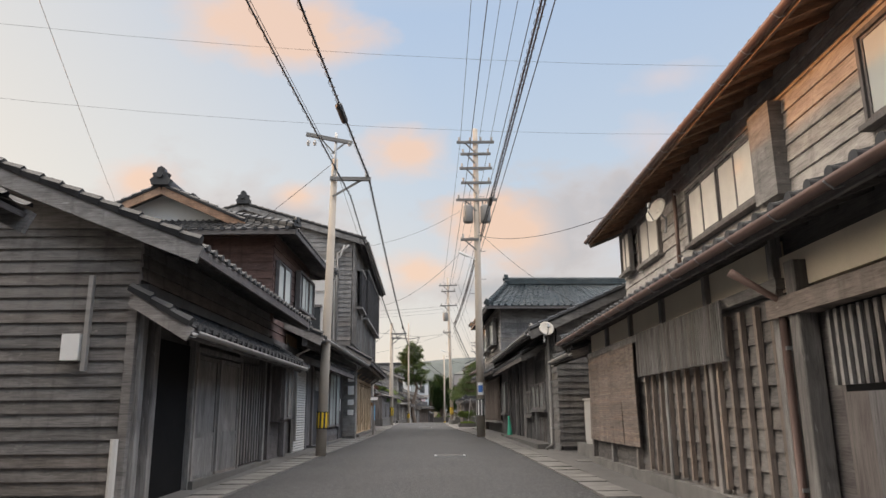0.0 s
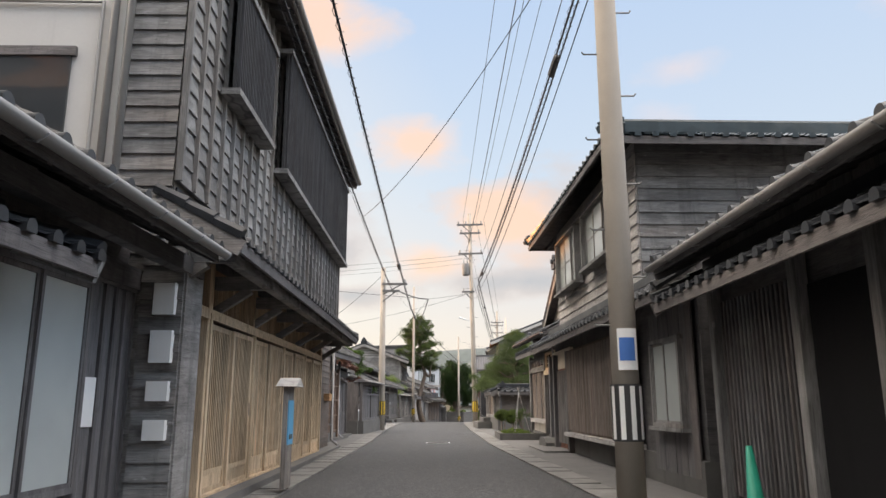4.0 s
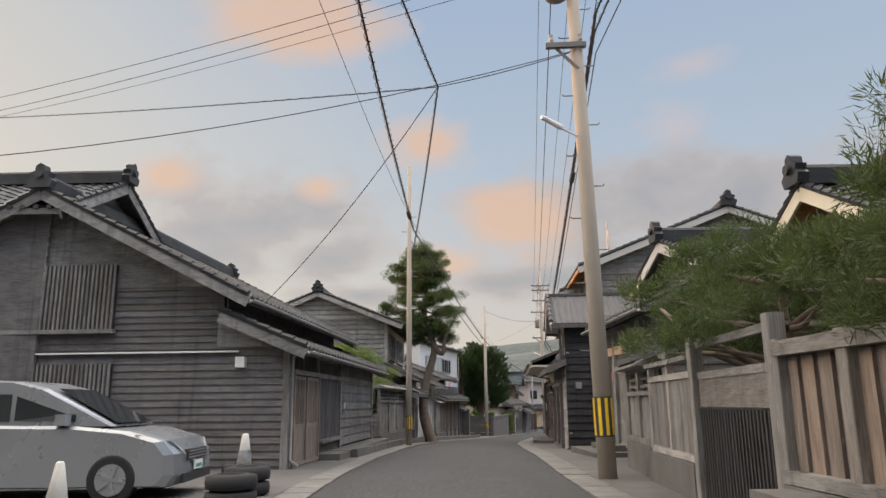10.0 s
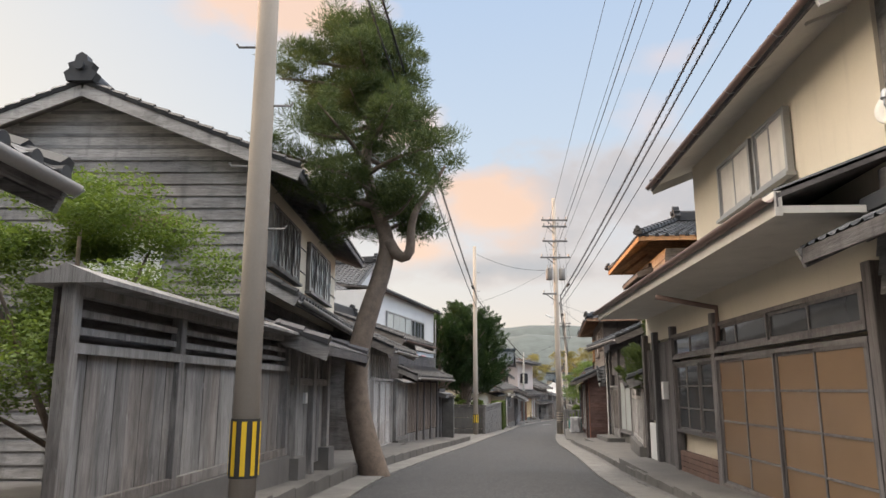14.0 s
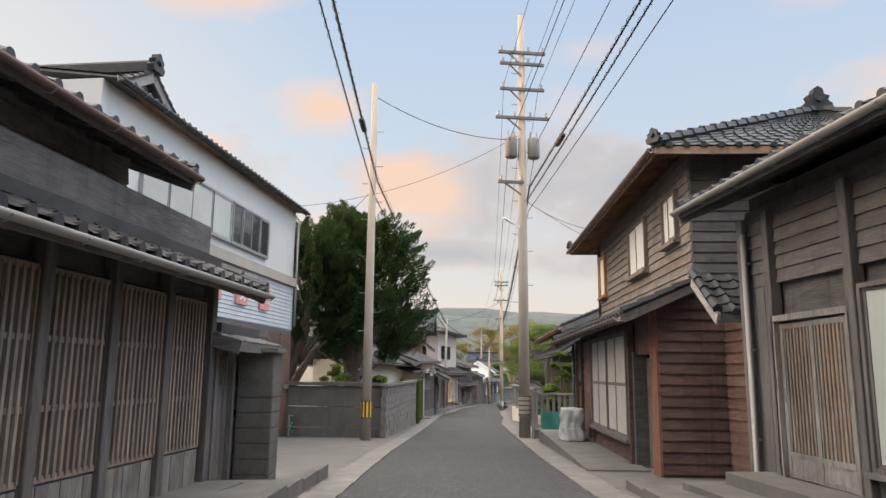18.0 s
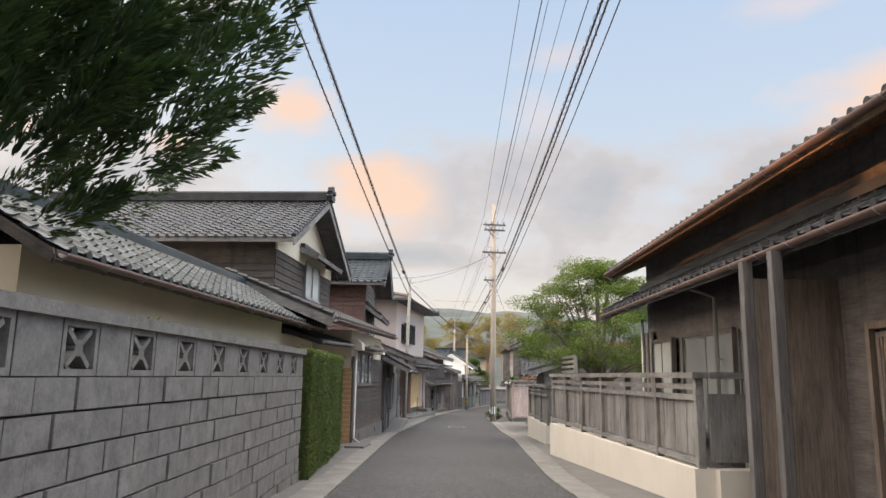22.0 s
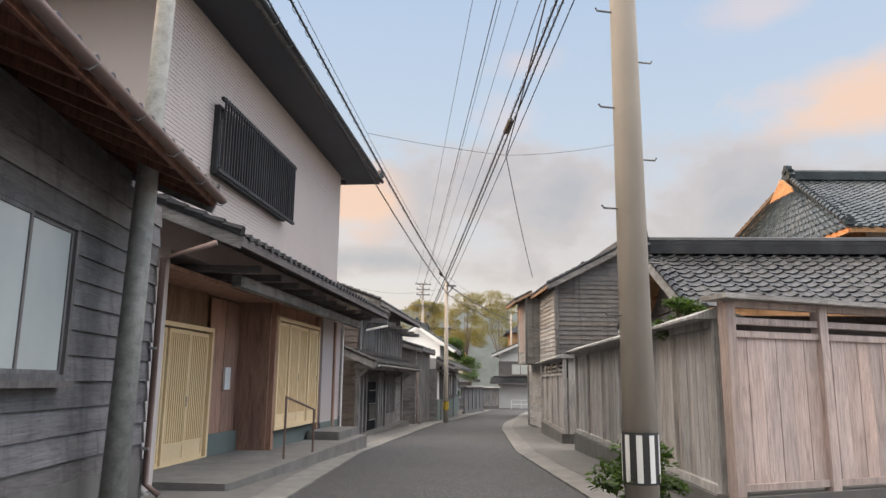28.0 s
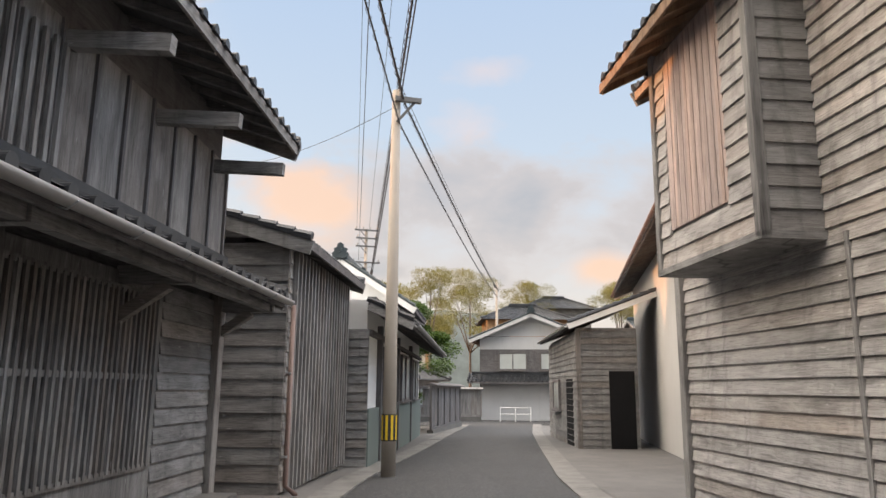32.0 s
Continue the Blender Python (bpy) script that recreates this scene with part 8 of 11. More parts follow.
def house_rc():
    h = House("boarded_cottage", "grey boarded cottage with a lattice front and long low eaves", "R", (2.75, 17.35), (2.55, 27.2))
    L = h.len
    h.body(0.05, 9, 0.05, L, 3.1, W_DARK)
    h.clap_side(0.04, 0, 9, 0.1, 3.1, W_MID, True, 0.15, 0.045, gable=(4.5, 5.0))
    h.gable(0, L, 0, 9, 3.12, 0.44, True, 0.68, 0.12, wall=W_GREY, gutter=GUTTER)
    h.boards(0.2, L, 2.5, 3.0, W_GREYV, 0.0, 0.3)
    h.pent(1.6, L, 2.72, 2.35, 0.7, gutter=None)
    h.clap(0, 0.8, 0, 2.5, W_GREY, 0.0)
    h.slats(1.2, 5.2, 1.7, 2.32, W_GREYV, -0.02, 0.06, 0.03, 0.03, limit=70)
    h.box("lattice_back", 0.9, 5.3, -0.015, 0.02, 0.05, 2.5, W_DARKV)
    h.window(1.3, 3.9, 0.95, 1.66, 7, -0.05, W_GREYV, FROST, bars=2)
    h.window(3.95, 5.3, 0.78, 1.52, 5, -0.03, W_GREYV, FROST, bars=3)
    h.slats(1.2, 5.2, 0.1, 0.75, W_GREYV, -0.02, 0.3, 0.06, 0.04, "post_slat")
    h.posts((0.85, 1.1, 3.2, 5.3, 6.6, 7.8, L - 0.1), -0.05, -0.1, 2.55, W_GREYV, 0.13)
    h.boards(5.4, 6.6, 0.1, 2.4, W_GREYV, 0.0, 0.2)
    # shade of the entry, put in as a black sheet
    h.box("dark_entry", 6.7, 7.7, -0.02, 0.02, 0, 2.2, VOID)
    h.slats(7.9, L - 0.2, 0.2, 2.3, W_DARKV, -0.02, 0.1, 0.04)
    h.plinth(0.8, L, 0.12, CONC_D, -0.45, 0.5)
    h.downpipe(0.35, -0.15, 0.0, 2.7, GUTTER, (0, 0.45, 0.35))
    t = thing("satellite_dish", "pale round satellite dish on a pole bracket at the eaves", "satellite dish", Matrix.Translation((2.45, 17.0, gz(17) + 2.86)) @ Matrix.Rotation(radians(-15), 4, "Z"), "satellite dishes")
    dish_parts(t, 0.18)
    t = thing("road_cone", "green plastic traffic cone against a wall", "cone", Matrix.Translation((2.3, 25.9, gz(25.9) + 0.03)))
    mb = MB()
    chamfer_box(mb, -0.18, 0.18, -0.18, 0.18, 0, 0.05, 0.04)
    part("base", mb, GREEN_P, t)
    mb = MB()
    mb.tube([(0, 0, 0.05), (0, 0, 0.1), (-0.02, 0.02, 0.72)], [0.13, 0.09, 0.03], 12)
    part("cone", mb, GREEN_P, t, smooth=True)


def house_rd():
    h = House("two_storey_house", "two-storey boarded house with sash windows and a glazed-tile hip roof", "R", (2.5, 27.8), (2.05, 37.5))
    L = h.len
    h.body(0.05, 8, 0, L, 3.0, W_DARK)
    h.body(0.0, 8, 2.0, L - 1.1, 5.35, W_GREY, 2.8)
    h.clap(2.0, L - 1.1, 2.95, 5.3, W_PALE, 0.0, 0.2, 0.042)
    h.clap_side(2.0, 0, 8, 2.9, 5.3, W_GREY, True, 0.2)
    h.clap_side(L - 1.1, 0, 8, 2.9, 5.3, W_GREY, False, 0.2)
    hip(h, 2.0, L - 1.1, 0.0, 8, 5.42, 0.4, 0.65, TILE_B, False, 0.36, under=W_DARK)
    h.window(2.8, 5.0, 3.7, 4.85, 3, -0.1, W_GREYV, FROST, bars=1, depth=0.16)
    h.window(5.6, 7.7, 3.62, 4.85, 3, -0.1, W_GREYV, FROST, bars=1, depth=0.16)
    h.slats(7.75, 8.5, 3.45, 4.75, W_GREYV, -0.02, 0.16, 0.03, 0.03, "batten")
    h.pent(0, L, 2.85, 2.5, 0.56)
    h.boards(0.1, 1.8, 0.2, 2.4, W_DARKV, 0.0, 0.2)
    h.slats(2.4, 7.4, 0.55, 2.25, W_UMBER, -0.12, 0.075, 0.035, 0.03, limit=72)
    h.box("screen_back", 2.4, 7.4, -0.1, -0.06, 0.5, 2.3, W_UMBER)
    h.box("screen_sill", 2.3, 7.4, -0.25, 0.0, 0.42, 0.5, W_PALE)
    h.box("footing", 0, 7.5, -0.02, 0.2, -0.4, 0.42, CONC_D)
    h.box("plaster_head", 7.5, L, -0.03, 0.04, 1.95, 2.4, PLASTER)
    h.box("door_recess", 7.6, L - 0.6, -0.02, 0.02, 0.0, 1.95, W_RED)
    h.slats(7.6, 9.0, 0.2, 1.9, W_GREYV, -0.04, 0.08, 0.03)
    h.posts((7.5, 9.1, L - 0.05), -0.08, 0, 2.3, W_DARKV, 0.14)
    h.plinth(7.5, L + 0.1, 0.08, CONC, -0.7, 0.8)
    mb = MB()
    mb.prism([(0, 0), (1.0, 0), (1.0, 0.16), (0.8, 0.28), (0.2, 0.28), (0.0, 0.16)], "y", 0, 0.35)
    single("stone_block", mb, CONC_D, "dark rounded stone block by the entrance", "stone", h.m @ Matrix.Translation((h.u(L + 0.6), -0.35, 0)))
    h.window(0.4, 1.6, 0.8, 2.0, 2, -0.02, W_GREYV, FROST)


def house_re():
    h = House("tiled_house", "single-storey house with doubled tiled eaves and a slatted front", "R", (2.6, 39.4), (2.25, 44.45))
    L = h.len
    h.body(0.05, 7, 0, L, 3.4, W_DARK)
    h.slope((-0.1, -0.6, 3.15), (L + 0.1, -0.6, 3.15), (-0.1, 0.75, 3.8), (L + 0.1, 0.75, 3.8), gutter=COPPER)
    h.gable(0.2, L - 0.2, 0.75, 7, 3.95, 0.64, False, 0.3, 0.35, wall=RENDER, barge=W_GREY, under=W_DARK, rmat=W_DARK)
    h.pent(-0.2, L - 0.15, 3.0, 2.72, 0.6, hooks=True)
    h.clap_side(0.0, 0, 7, 0, 3.4, W_GREY, True, 0.2)
    h.boards(0.1, 0.4, 0.1, 2.6, W_GREYV, 0.0, 0.2)
    h.door(0.5, 2.2, 0.15, 1.95, 2, 0.06, W_DARKV, "panel", 0.3, DARKGL)
    # transoms: a panelled one over the doors, a lower row over the slats
    h.window(0.5, 2.3, 2.12, 2.66, 4, 0.0, W_TAN, AMBERGL, sill=False, bars=2)
    h.beam(0.4, 2.4, -0.05, 2.04, W_TAN, 0.14, 0.14, "lintel")
    h.window(2.5, L - 0.1, 2.22, 2.58, 4, 0.0, W_GREYV, AMBERGL, sill=False)
    h.beam(2.4, L, -0.05, 2.17, W_GREY, 0.12, 0.1)
    h.box("lattice_back", 2.45, L - 0.05, 0.0, 0.03, 0.55, 2.15, W_DARKV)
    h.slats(2.5, L - 0.1, 0.62, 2.12, W_UMBER, 0.0, 0.052, 0.03, 0.03, limit=60, rails=(0.62, 2.1))
    h.posts((3.3, 4.15), -0.03, 0.55, 2.15, W_GREYV, 0.05, "mullion")
    h.box("footing", 2.4, L, 0.0, 0.2, -0.3, 0.47, RENDER)
    h.box("sill_board", 2.4, L, -0.12, 0.0, 0.47, 0.6, W_PALE)
    h.posts((0.42, 2.4, L - 0.03), -0.05, 0, 2.7, W_GREYV, 0.13)
    h.downpipe(0.3, -0.25, 0.05, 2.6, GUTTER, (0.3, 0.3, 0.6))
    h.plinth(0, 2.4, 0.1, CONC, -0.5, 0.5)
    # side wing with tall gable seen over the garden
    k = House("garden_house", "tall boarded house with a hipped gable and a sunlit side wall", "R", (5.9, 55.4), (5.9, 59.2))
    k.body(0, 3.2, 0, k.len, 5.3, W_DARK)
    k.clap(0, k.len, 2.6, 5.2, W_GREY, 0, 0.17)
    k.clap_side(0, 0, 3.2, 2.6, 5.2, W_DARK, True, 0.15)
    # low sun under the eaves is put into the orange boards
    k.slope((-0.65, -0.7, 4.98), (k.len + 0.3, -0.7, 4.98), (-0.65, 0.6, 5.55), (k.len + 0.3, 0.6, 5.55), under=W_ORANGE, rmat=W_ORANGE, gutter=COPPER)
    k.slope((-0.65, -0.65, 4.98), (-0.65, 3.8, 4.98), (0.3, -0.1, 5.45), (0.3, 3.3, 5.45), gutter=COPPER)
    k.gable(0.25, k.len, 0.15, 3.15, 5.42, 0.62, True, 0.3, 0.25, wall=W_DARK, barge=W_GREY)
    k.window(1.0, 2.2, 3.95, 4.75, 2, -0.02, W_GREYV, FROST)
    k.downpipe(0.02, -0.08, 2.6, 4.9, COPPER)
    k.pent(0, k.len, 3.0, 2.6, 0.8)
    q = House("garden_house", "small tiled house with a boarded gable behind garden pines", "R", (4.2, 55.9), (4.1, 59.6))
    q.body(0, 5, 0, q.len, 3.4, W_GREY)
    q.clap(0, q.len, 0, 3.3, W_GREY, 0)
    # orange underside colour carries the low sun
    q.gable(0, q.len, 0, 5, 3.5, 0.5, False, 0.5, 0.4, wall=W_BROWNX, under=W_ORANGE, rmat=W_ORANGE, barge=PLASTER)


def garden_rf():
    # planted bed with tied stakes
    t = thing("planter_bed", "low concrete-edged planting bed", "planter", Matrix.Translation((1.35, 40.7, gz(42))))
    mb = MB()
    for x0, x1, y0, y1 in ((-0.55, 0.85, -0.06, 0.06), (-0.45, 0.85, 2.6, 2.72), (-0.55, -0.43, 0.06, 2.6), (0.73, 0.85, 0.06, 2.6)):
        mb.box(x0, x1, y0, y1, -0.2, 0.22)
    part("edging", mb, CONC_D, t)
    mb = MB()
    mb.box(-0.45, 0.75, 0.05, 2.62, -0.2, 0.15)
    part("soil", mb, SOIL, t)
    t = thing("tree_stakes", "tripod of pale wooden stakes tied at the top", "stakes", Matrix.Translation((1.5, 41.75, gz(42) + 0.1)))
    for k in range(3):
        a = k * 2.1
        mb = MB()
        mb.tube([(0.34 * math.cos(a), 0.4 * math.sin(a), 0), (0.04 * math.cos(a + 3.1), 0.04 * math.sin(a + 3.1), 1.5)], 0.017, 6)
        part("stake", mb, W_PALEV, t)
    # timber garden wall with tile coping: the side across, then the front
    for (a, b, n) in (((1.35, 48.5), (8.6, 49.1), 1), ):
        w = House("timber_wall", "grey timber garden wall with a tiled coping", "L", a, b, "wall", "fences and walls")
        L = w.len
        w.box("footing", 0, L, -0.12, 0.1, -0.5, 0.5, CONC)
        w.clap(0, L, 0.55, 1.55, W_BROWND, 0.0, 0.2, 0.02)
        w.box("core", 0, L, 0.0, 0.08, 0.5, 1.6, W_DARK)
        w.beam(0, L, -0.04, 0.53, W_GREY, 0.1, 0.08)
        w.beam(0, L, -0.04, 1.58, W_GREY, 0.1, 0.1)
        w.posts([i * L / 4 for i in range(5)], -0.03, 0.5, 1.6, W_DARKV, 0.09)
        w.gable(0, L, -0.1, 0.2, 1.68, 0.4, True, 0.3, 0.1, wall=W_DARK, fin=False, ridge_s=0.5)
    w = House("timber_wall", "grey timber garden wall with slatted bay and tiled coping", "R", (1.35, 48.6), (1.08, 53.05), "wall", "fences and walls")
    L = w.len
    w.box("footing", 0, L, -0.12, 0.12, -0.5, 0.5, CONC)
    w.box("core", 0, L, 0.02, 0.1, 0.5, 1.6, W_DARK)
    w.box("step_stone", 2.0, 4.35, -0.75, -0.12, -0.2, 0.3, CONC_D)
    w.box("step_stone", 2.6, 4.35, -0.45, -0.12, 0.3, 0.48, CONC)
    w.clap(0.1, 1.7, 0.6, 1.5, W_GREY, 0.0, 0.24)
    w.slats(0.1, 1.7, 0.6, 1.5, W_GREYV, -0.03, 0.26, 0.05, 0.04, "batten")
    w.slats(1.8, L, 0.6, 1.5, W_UMBER, 0.02, 0.24, 0.17, 0.03, "plank")
    w.posts((0.03, 1.75, 3.5, L), -0.03, 0.5, 1.65, W_GREYV, 0.13)
    w.beam(0, L, -0.05, 0.56, W_GREY, 0.12, 0.1)
    w.beam(0, L, -0.05, 1.57, W_GREY, 0.12, 0.12)
    w.gable(0, 2.2, -0.1, 0.25, 1.68, 0.4, True, 0.32, 0.1, wall=W_DARK, fin=True, ridge_s=0.5)
    # dark gate and the next stretch of fence
    g = House("garden_gate", "dark slatted garden gate", "R", (1.1, 53.2), (1.15, 55.65), "gate", "fences and walls")
    g.posts((0.05, g.len - 0.05), 0, 0, 1.9, W_GREYV, 0.15)
    g.box("gate_panel", 0.13, g.len - 0.13, 0.0, 0.03, 0.1, 1.08, W_BLACK)
    g.slats(0.15, g.len - 0.15, 0.1, 1.08, W_BLACK, -0.005, 0.09, 0.04, 0.02)
    g.box("upper_panel", 0.13, g.len - 0.13, 0.0, 0.025, 1.1, 1.42, W_MID)
    g.beam(0, g.len, 0.02, 1.45, W_GREY, 0.06, 0.08)
    g.beam(0, g.len, 0.02, 1.8, W_GREY, 0.06, 0.08)
    f = House("low_fence", "short fence of pale slats on a concrete footing", "R", (1.2, 55.8), (1.3, 58.3), "fence", "fences and walls")
    L = f.len
    f.box("footing", 0, L, -0.1, 0.15, -0.5, 0.45, CONC)
    f.boards(0, L, 0.55, 1.45, W_GREYV, 0.0, 0.22)
    f.posts((0.05, L / 2, L - 0.05), 0, 0.45, 1.7, W_PALEV, 0.1)
    f.beam(0, L, 0, 0.5, W_PALE, 0.1, 0.08)
    f.beam(0, L, 0, 1.5, W_PALE, 0.1, 0.08)
    f.beam(0, L, 0, 1.7, W_GREY, 0.2, 0.06)
    f2 = board_fence("board_fence", "pale slatted fence with open rail before a tiled house", "R", (1.36, 58.4), (1.52, 60.8), 0.5, 1.75, W_GREYV, True, 0.22, CONC)
    f2.pent(-0.1, f2.len + 0.1, 2.1, 2.0, 0.3, v=0.15, tile=TIN_D, caps=False)
    f2.posts((0.05, f2.len - 0.05), 0.05, 0.5, 2.05, W_PALEV, 0.1)


def house_rh():
    h = House("small_tiled_house", "small boarded house with a tiled street gable and framed entrance", "R", (2.3, 60.9), (2.08, 65.1))
    L = h.len
    h.body(0.05, 6, 0, L, 3.3, W_DARK)
    h.body(1.25, 6, 0.1, L - 0.1, 4.05, W_GREY, 3.2)
    h.clap(0, 2.6, 0.6, 3.0, W_GREY, 0.0, 0.2)
    h.window(1.15, 2.5, 1.95, 2.75, 2, -0.03, W_PALEV, FROST, bars=1)
    h.clap_side(0, 0, 6, 0, 3.3, W_MID, True)
    h.gable(0, L, 1.2, 6, 4.06, 0.34, False, 0.5, 0.3, wall=W_GREY, barge=GREYP, tile=TILE)
    h.slope((-0.5, -0.58, 2.98), (L + 0.2, -0.58, 2.98), (-0.5, 1.25, 3.8), (L + 0.2, 1.25, 3.8), gutter=GUTTER)
    # entrance bay
    h.box("plaster_head", 2.65, L, -0.02, 0.05, 1.95, 2.3, PLASTER)
    h.beam(2.6, L, -0.05, 2.4, W_TAN, 0.14, 0.2)
    h.beam(2.6, L, -0.05, 2.9, W_GREY, 0.14, 0.12)
    h.box("upper_wall", 2.6, L, -0.01, 0.05, 2.5, 2.85, GREYP)
    h.posts((2.62, 3.55, L - 0.05), -0.05, 0.1, 2.95, W_GREYV, 0.16)
    h.slats(3.65, L - 0.15, 0.25, 1.95, W_GREYV, -0.02, 0.12, 0.085, 0.03)
    h.door(2.7, 3.5, 0.25, 1.93, 1, 0.0, W_GREYV, "panel", 0.3)
    h.box("red_plate", 3.58, 3.66, -0.15, -0.13, 1.7, 1.95, PINKS)
    for k, (p, q, z) in enumerate(((2.4, L + 0.9, 0.12), (2.9, L + 0.3, 0.24))):
        mb = MB()
        x0, x1 = h.us(p, q)
        chamfer_box(mb, x0, x1, -0.95 + 0.4 * k, 0.0, -0.4, z, 0.03)
        single("entrance_step", mb, CONC, "worn concrete entrance step", "step", h.m, "entrance steps")
    k = House("black_house", "shop house with tarred black side wall and cream front gable", "R", (1.25, 67.4), (1.45, 71.6))
    L = k.len
    k.body(0.05, 7, 0.05, L, 2.9, W_DARK)
    k.body(0.12, 6, 0.02, 1.95, 3.75, PLASTER, 2.5)
    k.clap_side(0.012, 0.0, 7.0, -0.2, 3.6, W_BLACKX, True, 0.2, 0.05)
    k.gable(0.0, 1.95, 0.12, 6, 3.78, 0.72, False, 0.5, 0.35, tile=TIN, wall=PLASTER, barge=GREYP, under=GREYP, fin=False, ridge_s=0.3, rafters=False)
    for z in (2.8, 3.1, 3.4, 3.7):
        k.beam(0, 1.95, 0.11, z, CURTAIN, 0.02, 0.015, "joint_strip")
    k.window(0.9, 2.0, 2.68, 3.6, 2, 0.1, W_DARKV, DARKGL, sill=False)
    k.pent(0, L, 2.55, 2.3, 0.55, tile=TIN_D, caps=False)
    k.clap(0, 1.0, 0.0, 2.3, W_PALE, 0.0)
    k.door(1.0, L - 0.3, 0.08, 1.8, 4, 0.0, W_DARKV, "panel", 0.1)
    k.clap(1.0, L, 1.9, 2.35, W_GREY, 0.0)
    k.box("meter", -0.08, 0.04, 0.25, 0.42, 1.72, 1.9, STEEL, label="grey meter box on black boards")
    k.downpipe(0.02, 0.05, 0.0, 3.3, TIN_D)
    t = thing("wall_fan", "small white wheel-shaped fitting in a metal frame", "fitting", k.m @ Matrix.Translation((k.u(-0.25), 2.6, 0.3)))
    mb = MB()
    mb.box(-0.02, 0.02, -0.3, 0.3, 0.0, 0.8)
    part("back_board", mb, GREYP, t)
    mb = MB()
    mb.tube([(0.03, 0, 0.35), (0.05, 0, 0.35)], 0.13, 14)
    part("wheel", mb, SIGNW, t)
    # main roof behind: its gable end looks down the street
    b = House("boarded_gable_house", "broad boarded house with a low tiled gable end", "R", (2.6, 69.4), (2.75, 73.4), z=k.z0)
    b.body(0, 8.4, 0, b.len, 5.7, W_GREY)
    b.clap_side(0, 0, 8.4, 3.0, 5.7, W_GREY, True, 0.2, gable=(4.2, 7.2))
    # eave undersides coloured orange as if the sun reached them
    b.gable(0, b.len, 0, 8.4, 5.74, 0.39, True, 0.55, 0.3, wall=W_GREY, barge=GREYP, under=W_ORANGE, rmat=W_ORANGE)
    mb = MB()
    for dx, hh in ((0, 1.6), (0.25, 1.2)):
        mb.tube([(dx, 0, 0), (dx, 0, hh)], 0.015, 5)
        for z in (hh * 0.6, hh * 0.85):
            bar(mb, (dx - 0.35, 0, z), (dx + 0.35, 0, z), 0.015, 0.015)
    single("roof_antenna", mb, STEEL, "thin metal roof antenna above the gable", "antenna", b.m @ Matrix.Translation((b.u(1.0), 0.6, 5.7)))


def house_rj():
    h = House("cream_shop", "cream-walled shop house with broad smooth eaves and glazed front", "R", (1.6, 71.7), (2.1, 80.2))
    L = h.len
    h.body(0.05, 8, 0, L, 3.2, PLASTER)
    h.body(1.0, 8, 1.6, L - 0.3, 5.75, PLASTER, 3.1)
    h.gable(1.6, L - 0.3, 1.0, 8, 5.8, 0.4, True, 0.75, 0.35, wall=PLASTER, barge=GREYP, under=CURTAIN, rafters=False, gutter=COPPER)
    h.window(3.7, 4.85, 4.25, 5.2, 2, 0.98, STEEL, CURTAIN)
    h.window(5.0, 6.5, 4.25, 5.2, 2, 0.98, STEEL, CURTAIN)
    h.slope((-0.2, -0.95, 2.9), (L - 0.1, -0.95, 2.9), (-0.2, 1.0, 3.65), (L - 0.1, 1.0, 3.65), TIN_D, caps=False, rafters=False, gutter=COPPER, hooks=False)
    h.box("soffit", -0.2, L - 0.1, -0.92, 0.0, 2.72, 2.78, CURTAIN)
    h.box("eave_band", -0.2, L - 0.1, -0.96, -0.9, 2.7, 2.9, CURTAIN)
    h.box("head_wall", 0, L, -0.02, 0.05, 2.25, 2.75, PLASTER)
    h.window(0.3, 4.2, 0.12, 1.8, 4, -0.02, W_DARKV, AMBERGL, sill=False, bars=3)
    h.window(0.3, 6.4, 1.85, 2.25, 6, -0.02, W_DARKV, DARKGL, sill=False)
    h.window(4.3, 6.3, 0.7, 1.8, 3, -0.02, W_DARKV, DARKGL, sill=False, bars=2)
    h.boards(6.45, 7.6, 0.1, 2.2, W_DARKV, 0.0, 0.25)
    h.box("white_panel", 7.85, 8.35, -0.08, 0.0, 0.05, 0.75, WHITE)
    h.slats(7.7, 8.4, 0.8, 2.1, W_DARKV, -0.03, 0.14, 0.05)
    h.box("switch_box", 7.0, 7.15, -0.12, -0.03, 1.2, 1.5, SIGNW)
    h.posts((0.2, 4.25, 6.4, 7.65, L - 0.05), -0.05, 0, 2.4, W_DARKV, 0.14)
    # tiled kick wall
    me = shared("kick_tile", BRICK_R, unit_box)
    for r in range(5):
        for c in range(10):
            a, b = h.us(4.3 + c * 0.2, 4.3 + c * 0.2 + 0.19)
            place("kick_tile", me, h.ob, scaled(a, -0.08, 0.02 + r * 0.08, b - a, 0.08, 0.07))
    single("shop_step", (lambda m: (chamfer_box(m, 0.2, L - 0.5, -0.7, 0.0, -0.5, 0.1, 0.04), m)[1])(MB()), CONC, "long worn concrete shop step", "step", h.m)
    h.downpipe(4.0, -0.1, 2.0, 2.45, COPPER, (0.0, 0.8, 0.15))
    t = thing("satellite_dish", "pale satellite dish below an upper window", "satellite dish", h.m @ Matrix.Translation((h.u(0.8), 0.7, 4.0)), "satellite dishes")
    dish_parts(t, 0.22)
    # planted forecourt with a white-trimmed lattice fence
    f = House("lattice_fence", "white-trimmed slatted fence on a concrete footing", "R", (2.65, 82.6), (3.45, 86.4), "fence", "fences and walls")
    L = f.len
    f.box("footing", 0, L, -0.15, 0.15, -0.5, 0.42, CONC)
    f.slats(0.1, L - 0.1, 0.5, 1.45, W_PALEV, 0.0, 0.26, 0.12, 0.03)
    f.posts((0.05, L / 2, L - 0.05), 0, 0.4, 1.95, W_PALEV, 0.12)
